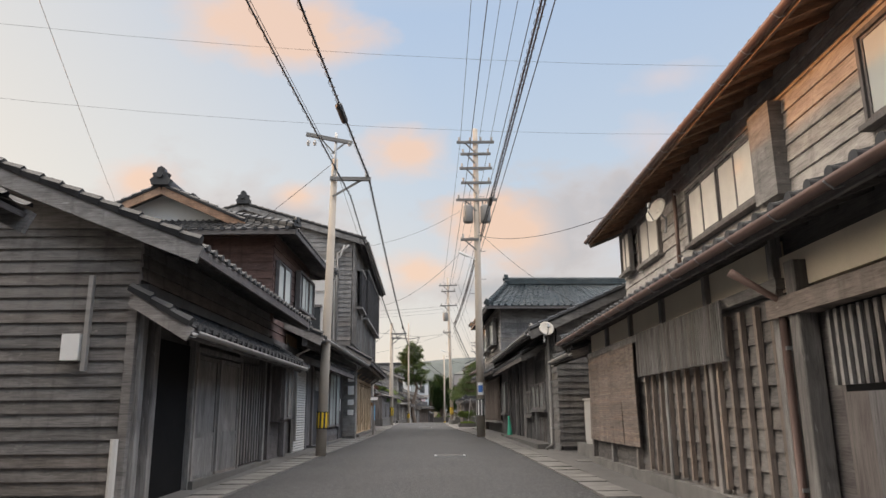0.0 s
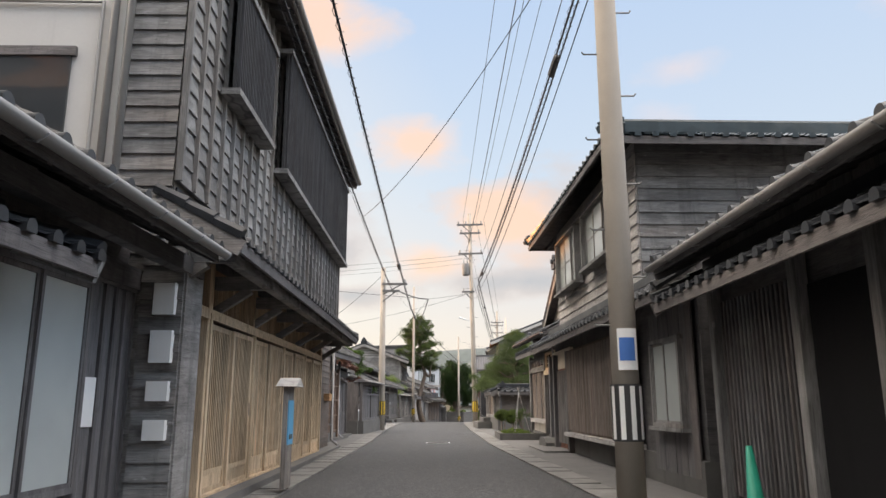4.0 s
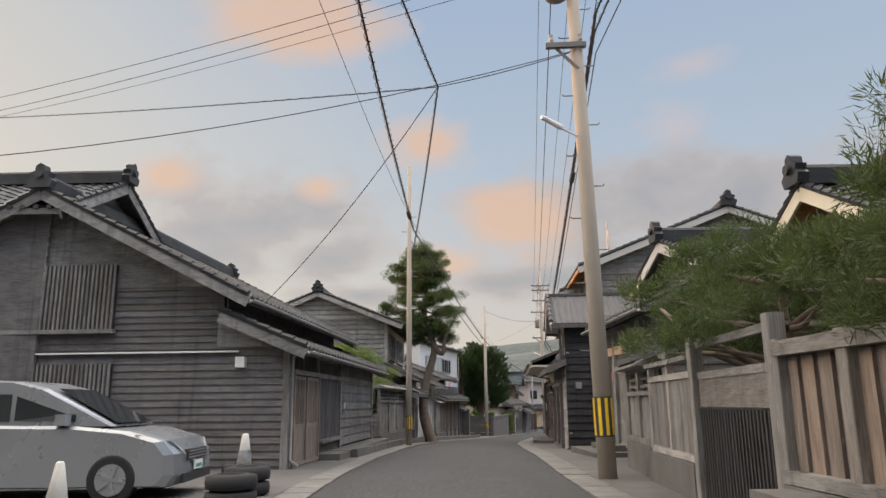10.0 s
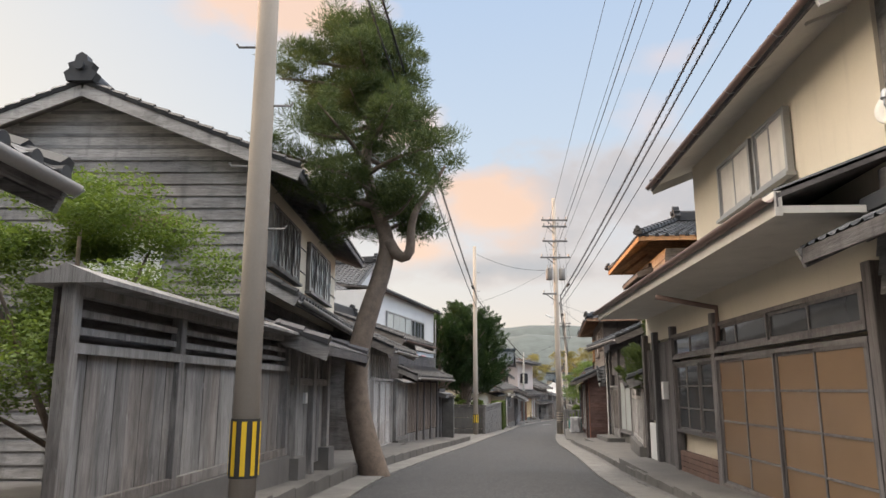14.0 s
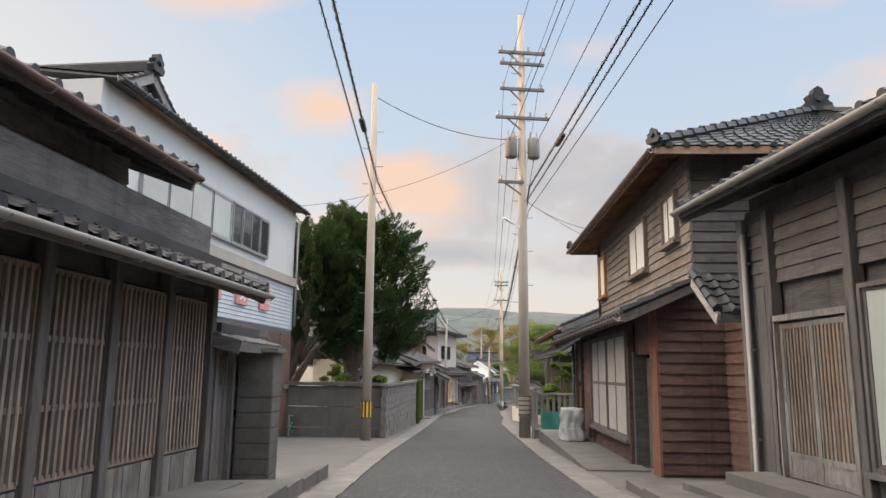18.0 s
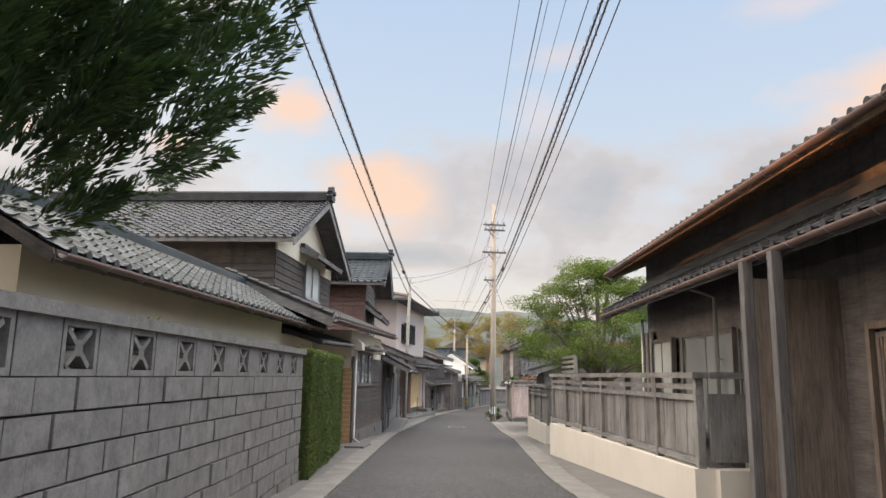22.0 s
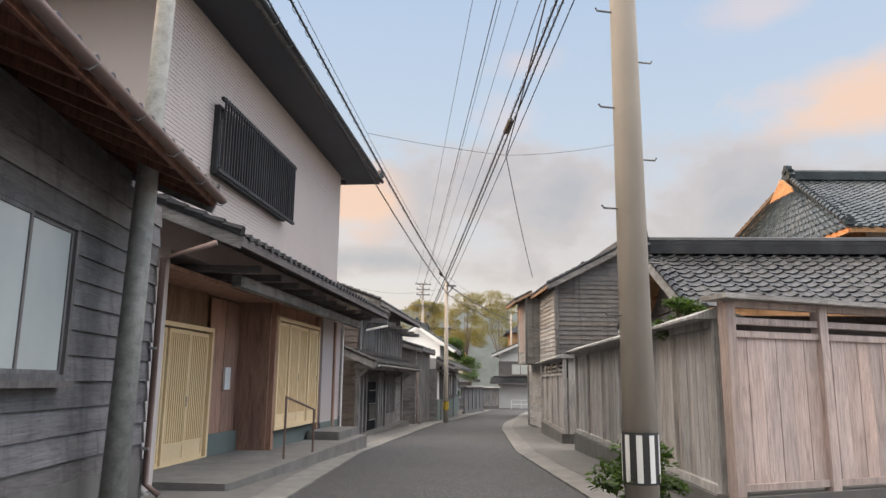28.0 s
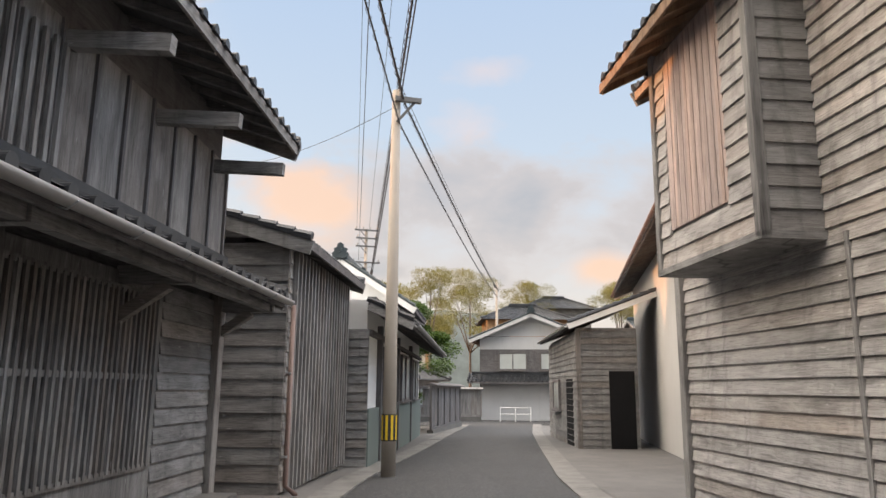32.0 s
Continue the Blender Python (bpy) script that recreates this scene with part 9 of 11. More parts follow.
    for z in (0.48, 1.48, 1.9):
        f.beam(0, L, 0, z, W_PALE, 0.1, 0.08)
    mb = MB()
    for i in range(8):
        x0, x1 = i * L / 8, (i + 1) * L / 8
        bar(mb, (x0, 0, 1.52), (x1, 0, 1.86), 0.03, 0.03)
        bar(mb, (x1, 0, 1.52), (x0, 0, 1.86), 0.03, 0.03)
    part("cross_bars", mb, W_PALE, f.ob)
    f.box("side_panel", -0.05, 0.02, 0.0, 1.6, -0.3, 1.85, W_DARKV)
    f.gable(-0.1, L * 0.5, -0.1, 0.4, 2.0, 0.4, True, 0.25, 0.1, fin=True, ridge_s=0.5, wall=W_DARK)
    k = House("sunlit_house", "two-storey boarded house with hipped tiled roof catching low sun", "R", (4.35, 85.7), (4.75, 89.8))
    L = k.len
    k.body(0, 7, 0, L, 5.7, W_PALE)
    k.clap(0, L, 2.6, 5.6, W_PALE, 0, 0.2)
    k.clap_side(0, 0, 7, 2.6, 5.6, W_PALE, True)
    # orange soffit colour adds to the sun on these eaves
    hip(k, 0, L, 0, 7, 6.2, 0.36, 0.9, TILE, False, 0.6, under=W_ORANGE, rmat=W_ORANGE)
    k.window(2.4, 3.9, 4.1, 5.2, 1, -0.05, W_BROWN, FROST)
    k.pent(1.9, 4.4, 5.5, 5.3, 0.5, tile=TIN_D, caps=False)
    k.pent(0, L, 2.7, 2.3, 0.8)
    k.boards(0, L, 0, 2.3, W_BROWN, 0, 0.3, batten=W_BROWN)


def house_rl():
    h = House("glazed_front_house", "dark house with tall frosted sliding windows on a stone step", "R", (4.55, 89.6), (4.75, 94.7))
    L = h.len
    h.body(0.05, 7, 0, L, 3.7, W_DARK)
    h.gable(0, L, 0, 7, 3.95, 0.42, True, 0.8, 0.3, gutter=GUTTER)
    h.window(0.2, 2.9, 0.5, 2.3, 3, -0.02, W_DARKV, FROST, sill=True)
    h.box("footing", 0, 3.0, -0.03, 0.2, -0.3, 0.45, CONC)
    h.door(3.1, 4.4, 0.25, 2.0, 2, 0.0, W_GREYV, "lattice", 0.15, W_BROWN)
    h.clap(0, L, 2.5, 3.5, W_DARK, 0)
    h.posts((0.05, 3.0, 4.5, L), -0.05, 0, 3.4, W_DARKV, 0.14)
    h.boards(4.55, L, 0.1, 2.5, W_DARKV, 0.0, 0.2)
    for k, (a, b, z) in enumerate(((1.5, 5.0, 0.12), (2.6, 4.8, 0.26))):
        mb = MB()
        x0, x1 = h.us(a, b)
        chamfer_box(mb, x0, x1, -1.1 + 0.45 * k, 0.0, -0.4, z, 0.04)
        single("entrance_step", mb, CONC, "worn concrete entrance step", "step", h.m, "entrance steps")
    h.downpipe(L - 0.1, -0.12, 0.1, 3.2, GUTTER)
    m = House("brown_board_house", "red-brown boarded two-storey house with curtained shop window", "R", (4.36, 96.75), (5.7, 104.9))
    L = m.len
    m.body(0.3, 7, 0.03, L, 3.0, W_PURP)
    m.body(0.7, 7, 0.28, L + 0.2, 5.5, W_BROWN, 2.8)
    m.clap_side(0.02, 0, 1.05, 0.05, 2.9, W_PURP, True, 0.165, 0.042)
    m.clap_side(0.28, 0.7, 7, 3.0, 5.4, W_DARK, True, 0.17)
    m.clap(0.28, L + 0.2, 3.2, 5.4, W_UMBERX, 0.70, 0.165, 0.042)
    hip(m, 0.28, L + 0.2, 0.70, 7, 5.55, 0.4, 0.75, TILE, True, 0.7, under=W_BROWNX, rmat=W_BROWNX, gutter=COPPER)
    m.slope((-0.35, -0.62, 2.62), (L + 0.4, -0.62, 2.62), (-0.35, 0.7, 3.2), (L + 0.4, 0.7, 3.2), gutter=COPPER)
    m.verge((-0.35, -0.62, 2.62), (-0.35, 0.7, 3.2), W_DARK, 0.07, TILE)
    m.verge((L + 0.4, -0.62, 2.62), (L + 0.4, 0.7, 3.2), W_GREY, 0.2, TILE)
    m.window(3.05, 4.6, 3.8, 4.9, 2, 0.68, W_UMBER, WHITE)
    # far window frame coloured orange as under the low sun
    m.window(7.45, 8.25, 3.75, 4.85, 1, 0.68, W_ORANGE, WHITE)
    m.window(0.85, 1.75, 4.0, 4.9, 2, 0.68, W_UMBER, WHITE)
    # recessed porch with an open door, its dark inside a black sheet
    m.body(0.05, 0.35, 1.72, L, 3.0, W_PURP)
    m.body(0.05, 0.35, 0.03, 0.42, 3.0, W_PURP)
    m.box("door_head", 0.42, 1.72, 0.04, 0.3, 2.05, 2.95, W_REDX)
    m.box("dark_entry", 0.42, 1.72, 0.27, 0.298, -0.1, 2.05, VOID)
    m.box("red_leaf", 0.02, 0.45, -0.03, 0.05, 0.1, 2.85, W_RED)
    m.box("door_frame", 1.62, 1.74, -0.03, 0.3, 0.0, 2.1, W_DARK)
    m.box("door_leaf", 1.1, 1.62, 0.2, 0.24, 0.05, 2.0, W_DARK)
    m.window(1.88, 5.75, 0.55, 2.5, 4, -0.03, W_DARKV, DRAPE, sill=True, split=0.5)
    m.clap(1.75, L, 0.15, 0.55, W_PURP, 0.0, 0.2)
    m.clap(5.85, 7.3, 0.5, 2.5, W_REDX, 0.0, 0.2)
    m.boards(7.4, L, 0.3, 1.4, W_RED, 0.0, 0.15)
    m.boards(7.4, L, 1.5, 2.5, W_DARKV, 0.0, 0.08)
    m.posts((1.8, 5.8, 7.35, L), -0.04, 0, 2.6, W_PURP, 0.12)
    m.downpipe(L, -0.15, 0.05, 2.5, TIN_D)
    m.downpipe(L + 0.15, 0.63, 3.3, 5.2, COPPER)
    # lower porch roof leaning on the near end, and the wall below it
    n = House("side_porch", "low red-brown boarded porch under a small tiled lean-to", "R", (5.25, 95.55), (5.42, 96.7), z=m.z0)
    n.body(0.05, 3, 0, n.len, 2.3, W_PURP)
    n.clap(0, n.len, 0.05, 2.55, W_REDX, 0.0, 0.165)
    n.slope((-0.75, -0.75, 2.52), (-0.75, 2.5, 2.52), (0.2, -0.75, 3.15), (0.2, 2.5, 3.15), rafters=False)
    n.verge((-0.75, -0.75, 2.52), (0.2, -0.75, 3.15), W_PALE, 0.16, TILE)
    n.downpipe(-0.02, -0.06, 0.05, 2.4, PVC)
    single("raised_step", (lambda q: (chamfer_box(q, -1.2, L - 0.9, -1.0, 0.04, -0.6, 0.16, 0.05), q)[1])(MB()), CONC_D, "long raised concrete step before a boarded house", "step", m.m)
    # air unit under a tarpaulin
    q = MB()
    seg, rings = 64, 16
    for r in range(rings + 1):
        f = r / rings
        z = 0.82 * min(1.0, f * 1.22)
        k = 1.0 if f < 0.82 else 1.0 - (f - 0.82) / 0.18 * 0.96
        flare = 1 + 0.10 * (1 - f) ** 2
        for i in range(seg):
            a = 2 * math.pi * i / seg
            c, s = math.cos(a), math.sin(a)
            e = (abs(c) ** 5 + abs(s) ** 5) ** (-0.2)
            x, y = 0.44 * c * e * k * flare, 0.21 * s * e * k * flare
            fold = 0.022 * math.sin(a * 9 + 2.5 * math.sin(z * 5)) * (1.1 - z) + 0.05 * (noise.noise((x * 5, y * 5, z * 4)) if k > 0.5 else 0.3 * noise.noise((x * 6, y * 6, 3)))
            q.v.append((x + c * fold, y + s * fold, z + (0.03 * noise.noise((x * 6, y * 6, 1)) if k < 1 else 0)))
    for r in range(rings):
        q.f += [(r * seg + i, r * seg + (i + 1) % seg, (r + 1) * seg + (i + 1) % seg, (r + 1) * seg + i) for i in range(seg)]
    u = thing("covered_unit", "outdoor unit wrapped in a grey tarpaulin on the step", "air conditioner", m.m @ Matrix.Translation((m.u(6.3), -0.5, 0.18)))
    sheet = part("tarpaulin", q, TARP, u, smooth=True)
    sheet.matrix_basis = Matrix.Diagonal((1.0, 1.1, 0.88, 1))
    e = MB()
    pts = [(0.46 * math.cos(a) / (abs(math.cos(a)) ** 5 + abs(math.sin(a)) ** 5) ** 0.2, 0.245 * math.sin(a) / (abs(math.cos(a)) ** 5 + abs(math.sin(a)) ** 5) ** 0.2, 0.28 + 0.012 * math.sin(a * 5)) for a in np.linspace(0, 2 * math.pi, 33)]
    e.tube(pts, 0.009, 5)
    part("cord", e, PVC, u, "thin cord tied round the sheet")
    for yy in (-0.14, 0.14):
        e = MB()
        chamfer_box(e, -0.34, 0.34, yy - 0.05, yy + 0.05, -0.02, 0.05, 0.01)
        part("foot_block", e, CONC, u)
    e = MB()
    e.tube([(-0.52, 0.2, 0.02), (-0.54, 0.2, 0.35), (-0.52, 0.24, 0.62), (-0.5, 0.34, 0.68)], 0.035, 8)
    part("pipe_cover", e, PVC, u, "white pipe cover", smooth=True)

def garden_rn():
    # slatted fence with a green net, across the garden end and along the street
    for a, b, side in (((5.1, 107.6), (8.0, 108.3), "L"),):
        f = House("slat_fence", "grey slatted fence with green netting", "L", a, b, "fence", "fences and walls")
        L = f.len
        f.box("footing", 0, L, -0.05, 0.1, -0.5, 0.3, CONC)
        f.slats(0, L, 0.35, 1.3, W_GREYV, 0.0, 0.2, 0.09, 0.02)
        f.beam(0, L, 0, 1.35, W_GREY, 0.1, 0.06)
        f.beam(0, L, 0, 0.4, W_GREY, 0.08, 0.06)
        mb = MB()
        for i in range(24):
            for j in range(9):
                x0, x1 = 0.25 + i * (L - 0.3) / 24, 0.25 + (i + 1) * (L - 0.3) / 24
                z0, z1 = 0.2 + j * 0.07, 0.2 + (j + 1) * 0.07
                w = lambda x, z: -0.1 - 0.02 * math.sin(x * 9 + z * 4)
                mb.quad((x0, w(x0, z0), z0), (x1, w(x1, z0), z0), (x1, w(x1, z1), z1), (x0, w(x0, z1), z1))
        part("net", mb, GREEN, f.ob, "sagging green net", smooth=True)
        f.posts((0.03, L / 2, L - 0.03), 0, 0, 1.4, W_GREYV, 0.09)
    f = House("slat_fence", "grey slatted fence along a planted garden", "R", (5.15, 107.7), (5.8, 110.7), "fence", "fences and walls")
    L = f.len
    f.box("footing", 0, L, -0.1, 0.1, -0.5, 0.3, CONC_L)
    f.slats(0, L, 0.35, 1.3, W_GREYV, 0.0, 0.2, 0.08, 0.02)
    for z in (0.38, 1.05, 1.34):
        f.beam(0, L, 0, z, W_GREY, 0.08, 0.06)
    f.posts([i * L / 5 for i in range(6)], 0, 0.2, 1.4, W_GREYV, 0.09)
    h = House("porch_house", "dark single-storey house with doubled tiled eaves and porch", "R", (8.1, 112.2), (10.02, 123.0))
    L = h.len
    h.body(0.05, 7, 0, L, 3.3, W_DARK)
    h.gable(0, L, 0, 7, 4.35, 0.42, True, 0.75, 0.3, gutter=COPPER, under=W_BROWN, rmat=W_BROWN)
    h.body(0.05, 7, 0, L, 4.3, W_DARK, 3.0)
    h.pent(-0.9, L, 3.55, 3.05, 0.9, gutter=COPPER)
    h.slope((-0.9, -0.9, 3.05), (-0.9, 7.4, 3.05), (0, 0, 3.55), (0, 7.4, 3.55))
    h.clap_side(0.0, 0, 7, 0.2, 3.0, W_DARK, True, 0.16)
    h.box("side_window", -0.06, 0.0, 2.0, 3.6, 0.9, 2.1, SMOKE)
    h.box("side_window_head", -0.08, 0.0, 1.9, 3.7, 2.1, 2.2, W_DARK)
    h.door(0.3, 2.2, 0.2, 2.1, 2, 0.0, W_UMBER, "lattice", 0.2, W_TAN)
    h.box("porch_screen", 3.0, 3.1, -0.98, 0.3, 0.0, 2.75, W_UMBER)
    h.posts((2.3, 3.05), -1.0, 0, 2.95, W_DARKV, 0.12)
    h.window(4.1, 5.6, 0.4, 2.4, 2, -0.02, W_DARKV, SMOKE)
    h.window(5.8, 8.2, 0.7, 2.4, 2, -0.02, W_DARKV, SMOKE)
    h.window(8.8, 10.2, 0.7, 2.4, 2, -0.02, W_DARKV, FROST)
    h.boards(10.3, L, 0.2, 2.6, W_GREYV, 0.0, 0.3, batten=W_DARKV)
    h.downpipe(6.2, -0.2, 0.3, 2.9, GUTTER, (0, 0.6, 0.2))
    h.downpipe(10.8, -0.12, 0.3, 2.9, PVC)
    q = thing("air_conditioner", "white outdoor air-conditioning unit beside a window", "air conditioner", h.m @ Matrix.Translation((h.u(4.5), -0.45, 0.1)))
    mb = MB()
    chamfer_box(mb, -0.38, 0.38, -0.14, 0.14, 0.1, 0.7, 0.03)
    part("casing", mb, CURTAIN, q)
    mb = MB()
    mb.tube([(-0.08, -0.145, 0.4), (-0.08, -0.16, 0.4)], 0.22, 20)
    part("fan_grille", mb, BLACK, q)
    k = House("rear_tiled_house", "tall house behind the garden, low-sun orange put into its gable colour", "R", (13.3, 113.6), (14.4, 119.5))
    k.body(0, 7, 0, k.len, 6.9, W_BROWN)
    # upper boards, gable and eaves hold sunset light in their orange
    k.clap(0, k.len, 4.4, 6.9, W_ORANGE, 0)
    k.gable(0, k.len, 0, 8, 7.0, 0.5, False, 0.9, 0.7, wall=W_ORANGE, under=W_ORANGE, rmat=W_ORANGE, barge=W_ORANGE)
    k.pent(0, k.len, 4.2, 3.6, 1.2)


def low_wall(a, b, ret):
    f = House("parapet_fence", "cream rendered low wall carrying a weathered board fence", "R", a, b, "fence", "fences and walls")
    L = f.len
    f.box("wall", 0, L, -0.1, 0.15, -0.5, 0.62, CONC_L)
    f.boards(0.05, L - 0.05, 0.75, 1.42, W_GREYV, 0.03, 0.2)
    n = max(2, round(L / 1.5))
    f.posts([0.05 + i * (L - 0.1) / n for i in range(n + 1)], 0.0, 0.62, 1.72, W_GREYV, 0.1)
    for z in (0.7, 1.45, 1.58):
        f.beam(0, L, 0, z, W_GREY, 0.08, 0.07)
    f.beam(-0.05, L + 0.05, 0, 1.72, W_GREY, 0.2, 0.07)
    for d in (0.0, L):
        if ret:
            f.box("return_wall", d - 0.12, d + 0.12, 0.15, ret, -0.5, 0.62, CONC_L)
            f.box("return_panel", d - 0.03, d + 0.03, 0.1, ret, 0.7, 1.5, W_GREYV)
            f.box("return_rail", d - 0.08, d + 0.08, 0.1, ret, 1.68, 1.76, W_GREY)


def house_rq():
    low_wall((7.35, 116.0), (8.3, 124.4), 1.0)
    low_wall((9.35, 128.0), (10.2, 132.7), 0.9)
    for k in range(2):
        mb = MB()
        chamfer_box(mb, 0, 0.7, 0, 1.6, -0.3, 0.14 + 0.16 * k, 0.03)
        single("garden_step", mb, CONC_D, "dark stone garden step between the walls", "step", Matrix.Translation((8.9 + 0.35 * k, 124.95, gz(126))), "garden steps")
    f = House("trellis", "raised slatted trellis panel above the fence", "R", (9.3, 125.6), (9.6, 127.6), "trellis", "fences and walls")
    for z in (1.9, 2.03, 2.16, 2.29, 2.42):
        f.beam(0, f.len, 0, z, W_GREY, 0.04, 0.07)
    f.posts((0.03, f.len - 0.03), 0, 0.3, 2.4, W_GREYV, 0.09)
    h = House("low_lattice_house", "low tin-roofed building with brown grid shutters", "R", (11.6, 135.6), (13.2, 141.6))
    L = h.len
    h.body(0.05, 5, 0, L, 2.6, W_GREY)
    h.boards(0, L, 1.35, 2.3, W_GREYV, 0.0, 0.12)
    h.box("panel", 0, L, -0.02, 0.03, 0.5, 1.3, PLASTER)
    h.slats(0, L, 0.5, 1.3, W_RED, -0.03, 0.3, 0.04, 0.03)
    for z in (0.5, 0.78, 1.05, 1.3):
        h.beam(0, L, -0.05, z, W_RED, 0.04, 0.04)
    h.box("footing", 0, L, -0.05, 0.1, -0.4, 0.45, CONC_D)
    h.gable(0, L, 0, 5, 2.65, 0.3, True, 0.6, 0.3, tile=TIN_D, fin=False, ridge_s=0.4)
    h.downpipe(L, -0.4, 0.0, 2.4, COPPER)
    # pale cedar fence, its long face square to the street
    g = House("cedar_fence", "pale pinkish cedar board fence with open top rail", "L", (13.35, 146.9), (20.2, 148.1), "fence", "fences and walls")
    L = g.len
    g.box("footing", 0, L, -0.1, 0.2, -0.5, 0.22, CONC_D)
    g.boards(0.1, L, 0.3, 1.85, W_PINK, 0.0, 0.21)
    g.posts([0.06 + i * 1.35 for i in range(6)], -0.02, 0.1, 2.2, W_PINK, 0.13)
    for z in (0.3, 1.88, 2.02, 2.2):
        g.beam(0, L, 0, z, W_PINK, 0.1, 0.07)
    g.box("cap_board", -0.1, L, -0.2, 0.2, 2.24, 2.29, W_PALE)
    s = board_fence("board_fence", "silvered upright board fence along the street", "R", (13.4, 147.1), (15.6, 156.2), 0.3, 2.15, W_PALEV, False, 0.17, CONC_D)
    k = House("roofed_outhouse", "small tiled outhouse behind the cedar fence", "R", (15.4, 150.2), (16.4, 154.2))
    k.body(0, 8, 0, k.len, 2.8, W_DARK)
    k.clap_side(0, 0, 8, 0, 2.8, W_DARK, True)
    # sunlit look of the underside is put into its orange
    k.gable(0, k.len, 0, 8, 2.85, 0.5, False, 0.5, 0.45, wall=W_DARK, barge=W_PALE, under=W_ORANGE, rmat=W_ORANGE)
    r = House("sunlit_gable_house", "large tiled house with its gable coloured orange as in low sun", "R", (22.5, 154.5), (24.4, 163.0))
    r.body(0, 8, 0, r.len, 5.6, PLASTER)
    # boards, eaves and gable panel painted with the orange of low sun
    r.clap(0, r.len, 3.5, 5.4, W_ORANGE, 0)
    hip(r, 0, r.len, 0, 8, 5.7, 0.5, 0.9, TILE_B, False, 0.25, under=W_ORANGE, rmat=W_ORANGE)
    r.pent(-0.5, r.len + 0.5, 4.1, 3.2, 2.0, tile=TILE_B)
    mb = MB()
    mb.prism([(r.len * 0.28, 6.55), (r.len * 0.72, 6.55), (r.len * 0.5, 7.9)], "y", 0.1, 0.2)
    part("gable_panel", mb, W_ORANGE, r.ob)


def house_rs():
    f = board_fence("board_fence", "tall silvered board fence on a mossy concrete footing", "R", (16.2, 158.5), (17.75, 164.4), 0.35, 2.35, W_PALEV, True, 0.16, CONC_D, returns=1.35)
    h = House("barn", "tall silver-grey weatherboarded barn with a boxed-out bay", "R", (18.25, 164.2), (19.35, 170.5), "barn")
    L = h.len
    h.body(0.05, 5.2, 0.05, L, 5.4, W_DARK)
    h.clap(0, L, 0.05, 5.3, W_PALE, 0.0, 0.155, 0.045)
    h.clap_side(0.04, 0, 5.2, 0.05, 5.5, W_MID, True, 0.165, 0.045, gable=(2.6, 6.75))
    h.gable(0, L, 0, 5.2, 5.5, 0.52, True, 0.4, 0.3, wall=W_GREY, under=W_BROWN, rmat=W_BROWN)
    h.posts((0.03, L - 0.03), -0.02, 0, 5.5, W_GREYV, 0.14)
    h.posts((3.2,), -0.03, 0, 2.6, W_GREYV, 0.05)
    # bay
    d0, d1 = 3.5, 5.6
    h.box("bay_body", d0, d1, -0.55, 0.02, 2.65, 5.2, W_GREY)
    h.clap(d0, d1, 2.65, 3.0, W_PALE, -0.56, 0.18, 0.042)
    h.clap_side(d0, -0.56, 0.0, 2.65, 5.2, W_GREY, True, 0.2)
    h.boards(d0 + 0.5, d1 - 0.3, 3.05, 5.15, W_PINK, -0.56, 0.07)
    h.clap(d0, d0 + 0.5, 3.0, 5.2, W_PALE, -0.56, 0.19)
    h.clap(d1 - 0.3, d1, 3.0, 5.2, W_PALE, -0.56, 0.19)
    h.box("bay_floor", d0 - 0.05, d1 + 0.05, -0.62, 0.0, 2.58, 2.65, W_GREY)
    h.posts((d0, d1), -0.57, 2.6, 5.25, W_GREYV, 0.1)
    h.slope((d0 - 0.25, -1.05, 5.15), (d1 + 0.6, -1.05, 5.15), (d0 - 0.25, -0.35, 5.5), (d1 + 0.6, -0.35, 5.5), under=W_BROWN, rmat=W_BROWN)
    t = House("small_shed_house", "low boarded house with white eaves board beyond the barn", "R", (23.2, 181.2), (25.4, 188.2))
    L = t.len
    t.body(0.05, 1.6, 0, L, 3.4, W_GREY)
    t.clap(0, L, 0, 3.3, W_GREY, 0)
    t.clap_side(0.0, 0, 1.6, 0, 3.3, W_GREY, True)
    t.slope((-0.3, -0.35, 3.5), (L, -0.35, 3.5), (-0.3, 2.2, 4.45), (L, 2.2, 4.45), TIN_D, caps=False, gutter=GUTTER)
    t.verge((-0.32, -0.35, 3.5), (-0.32, 2.2, 4.45), WHITE, 0.16, TIN_D)
    # black sheet for a shaded opening in the side wall
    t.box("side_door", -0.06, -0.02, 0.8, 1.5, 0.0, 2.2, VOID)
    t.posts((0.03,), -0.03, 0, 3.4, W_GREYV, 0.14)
    # shade of the door recess as a flat black sheet
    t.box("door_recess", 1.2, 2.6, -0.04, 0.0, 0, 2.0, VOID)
    t.window(4.0, 5.6, 1.0, 2.0, 2, -0.02)
    k = House("dark_gable_house", "dark house with a pale sloping soffit", "R", (22.2, 174.0), (28.1, 186.5))
    k.body(0, 6, 0, k.len, 5.4, GREYP)
    k.gable(0, k.len, 0, 6, 5.45, 0.4, True, 0.7, 0.3, barge=PLASTER, under=PLASTER, wall=PLASTER, gutter=COPPER)


for build in (house_ra, house_rc, house_rd, house_re, garden_rf, house_rh, house_rj, house_rl, garden_rn, house_rq, house_rs):
    build()

# ---- plants ----


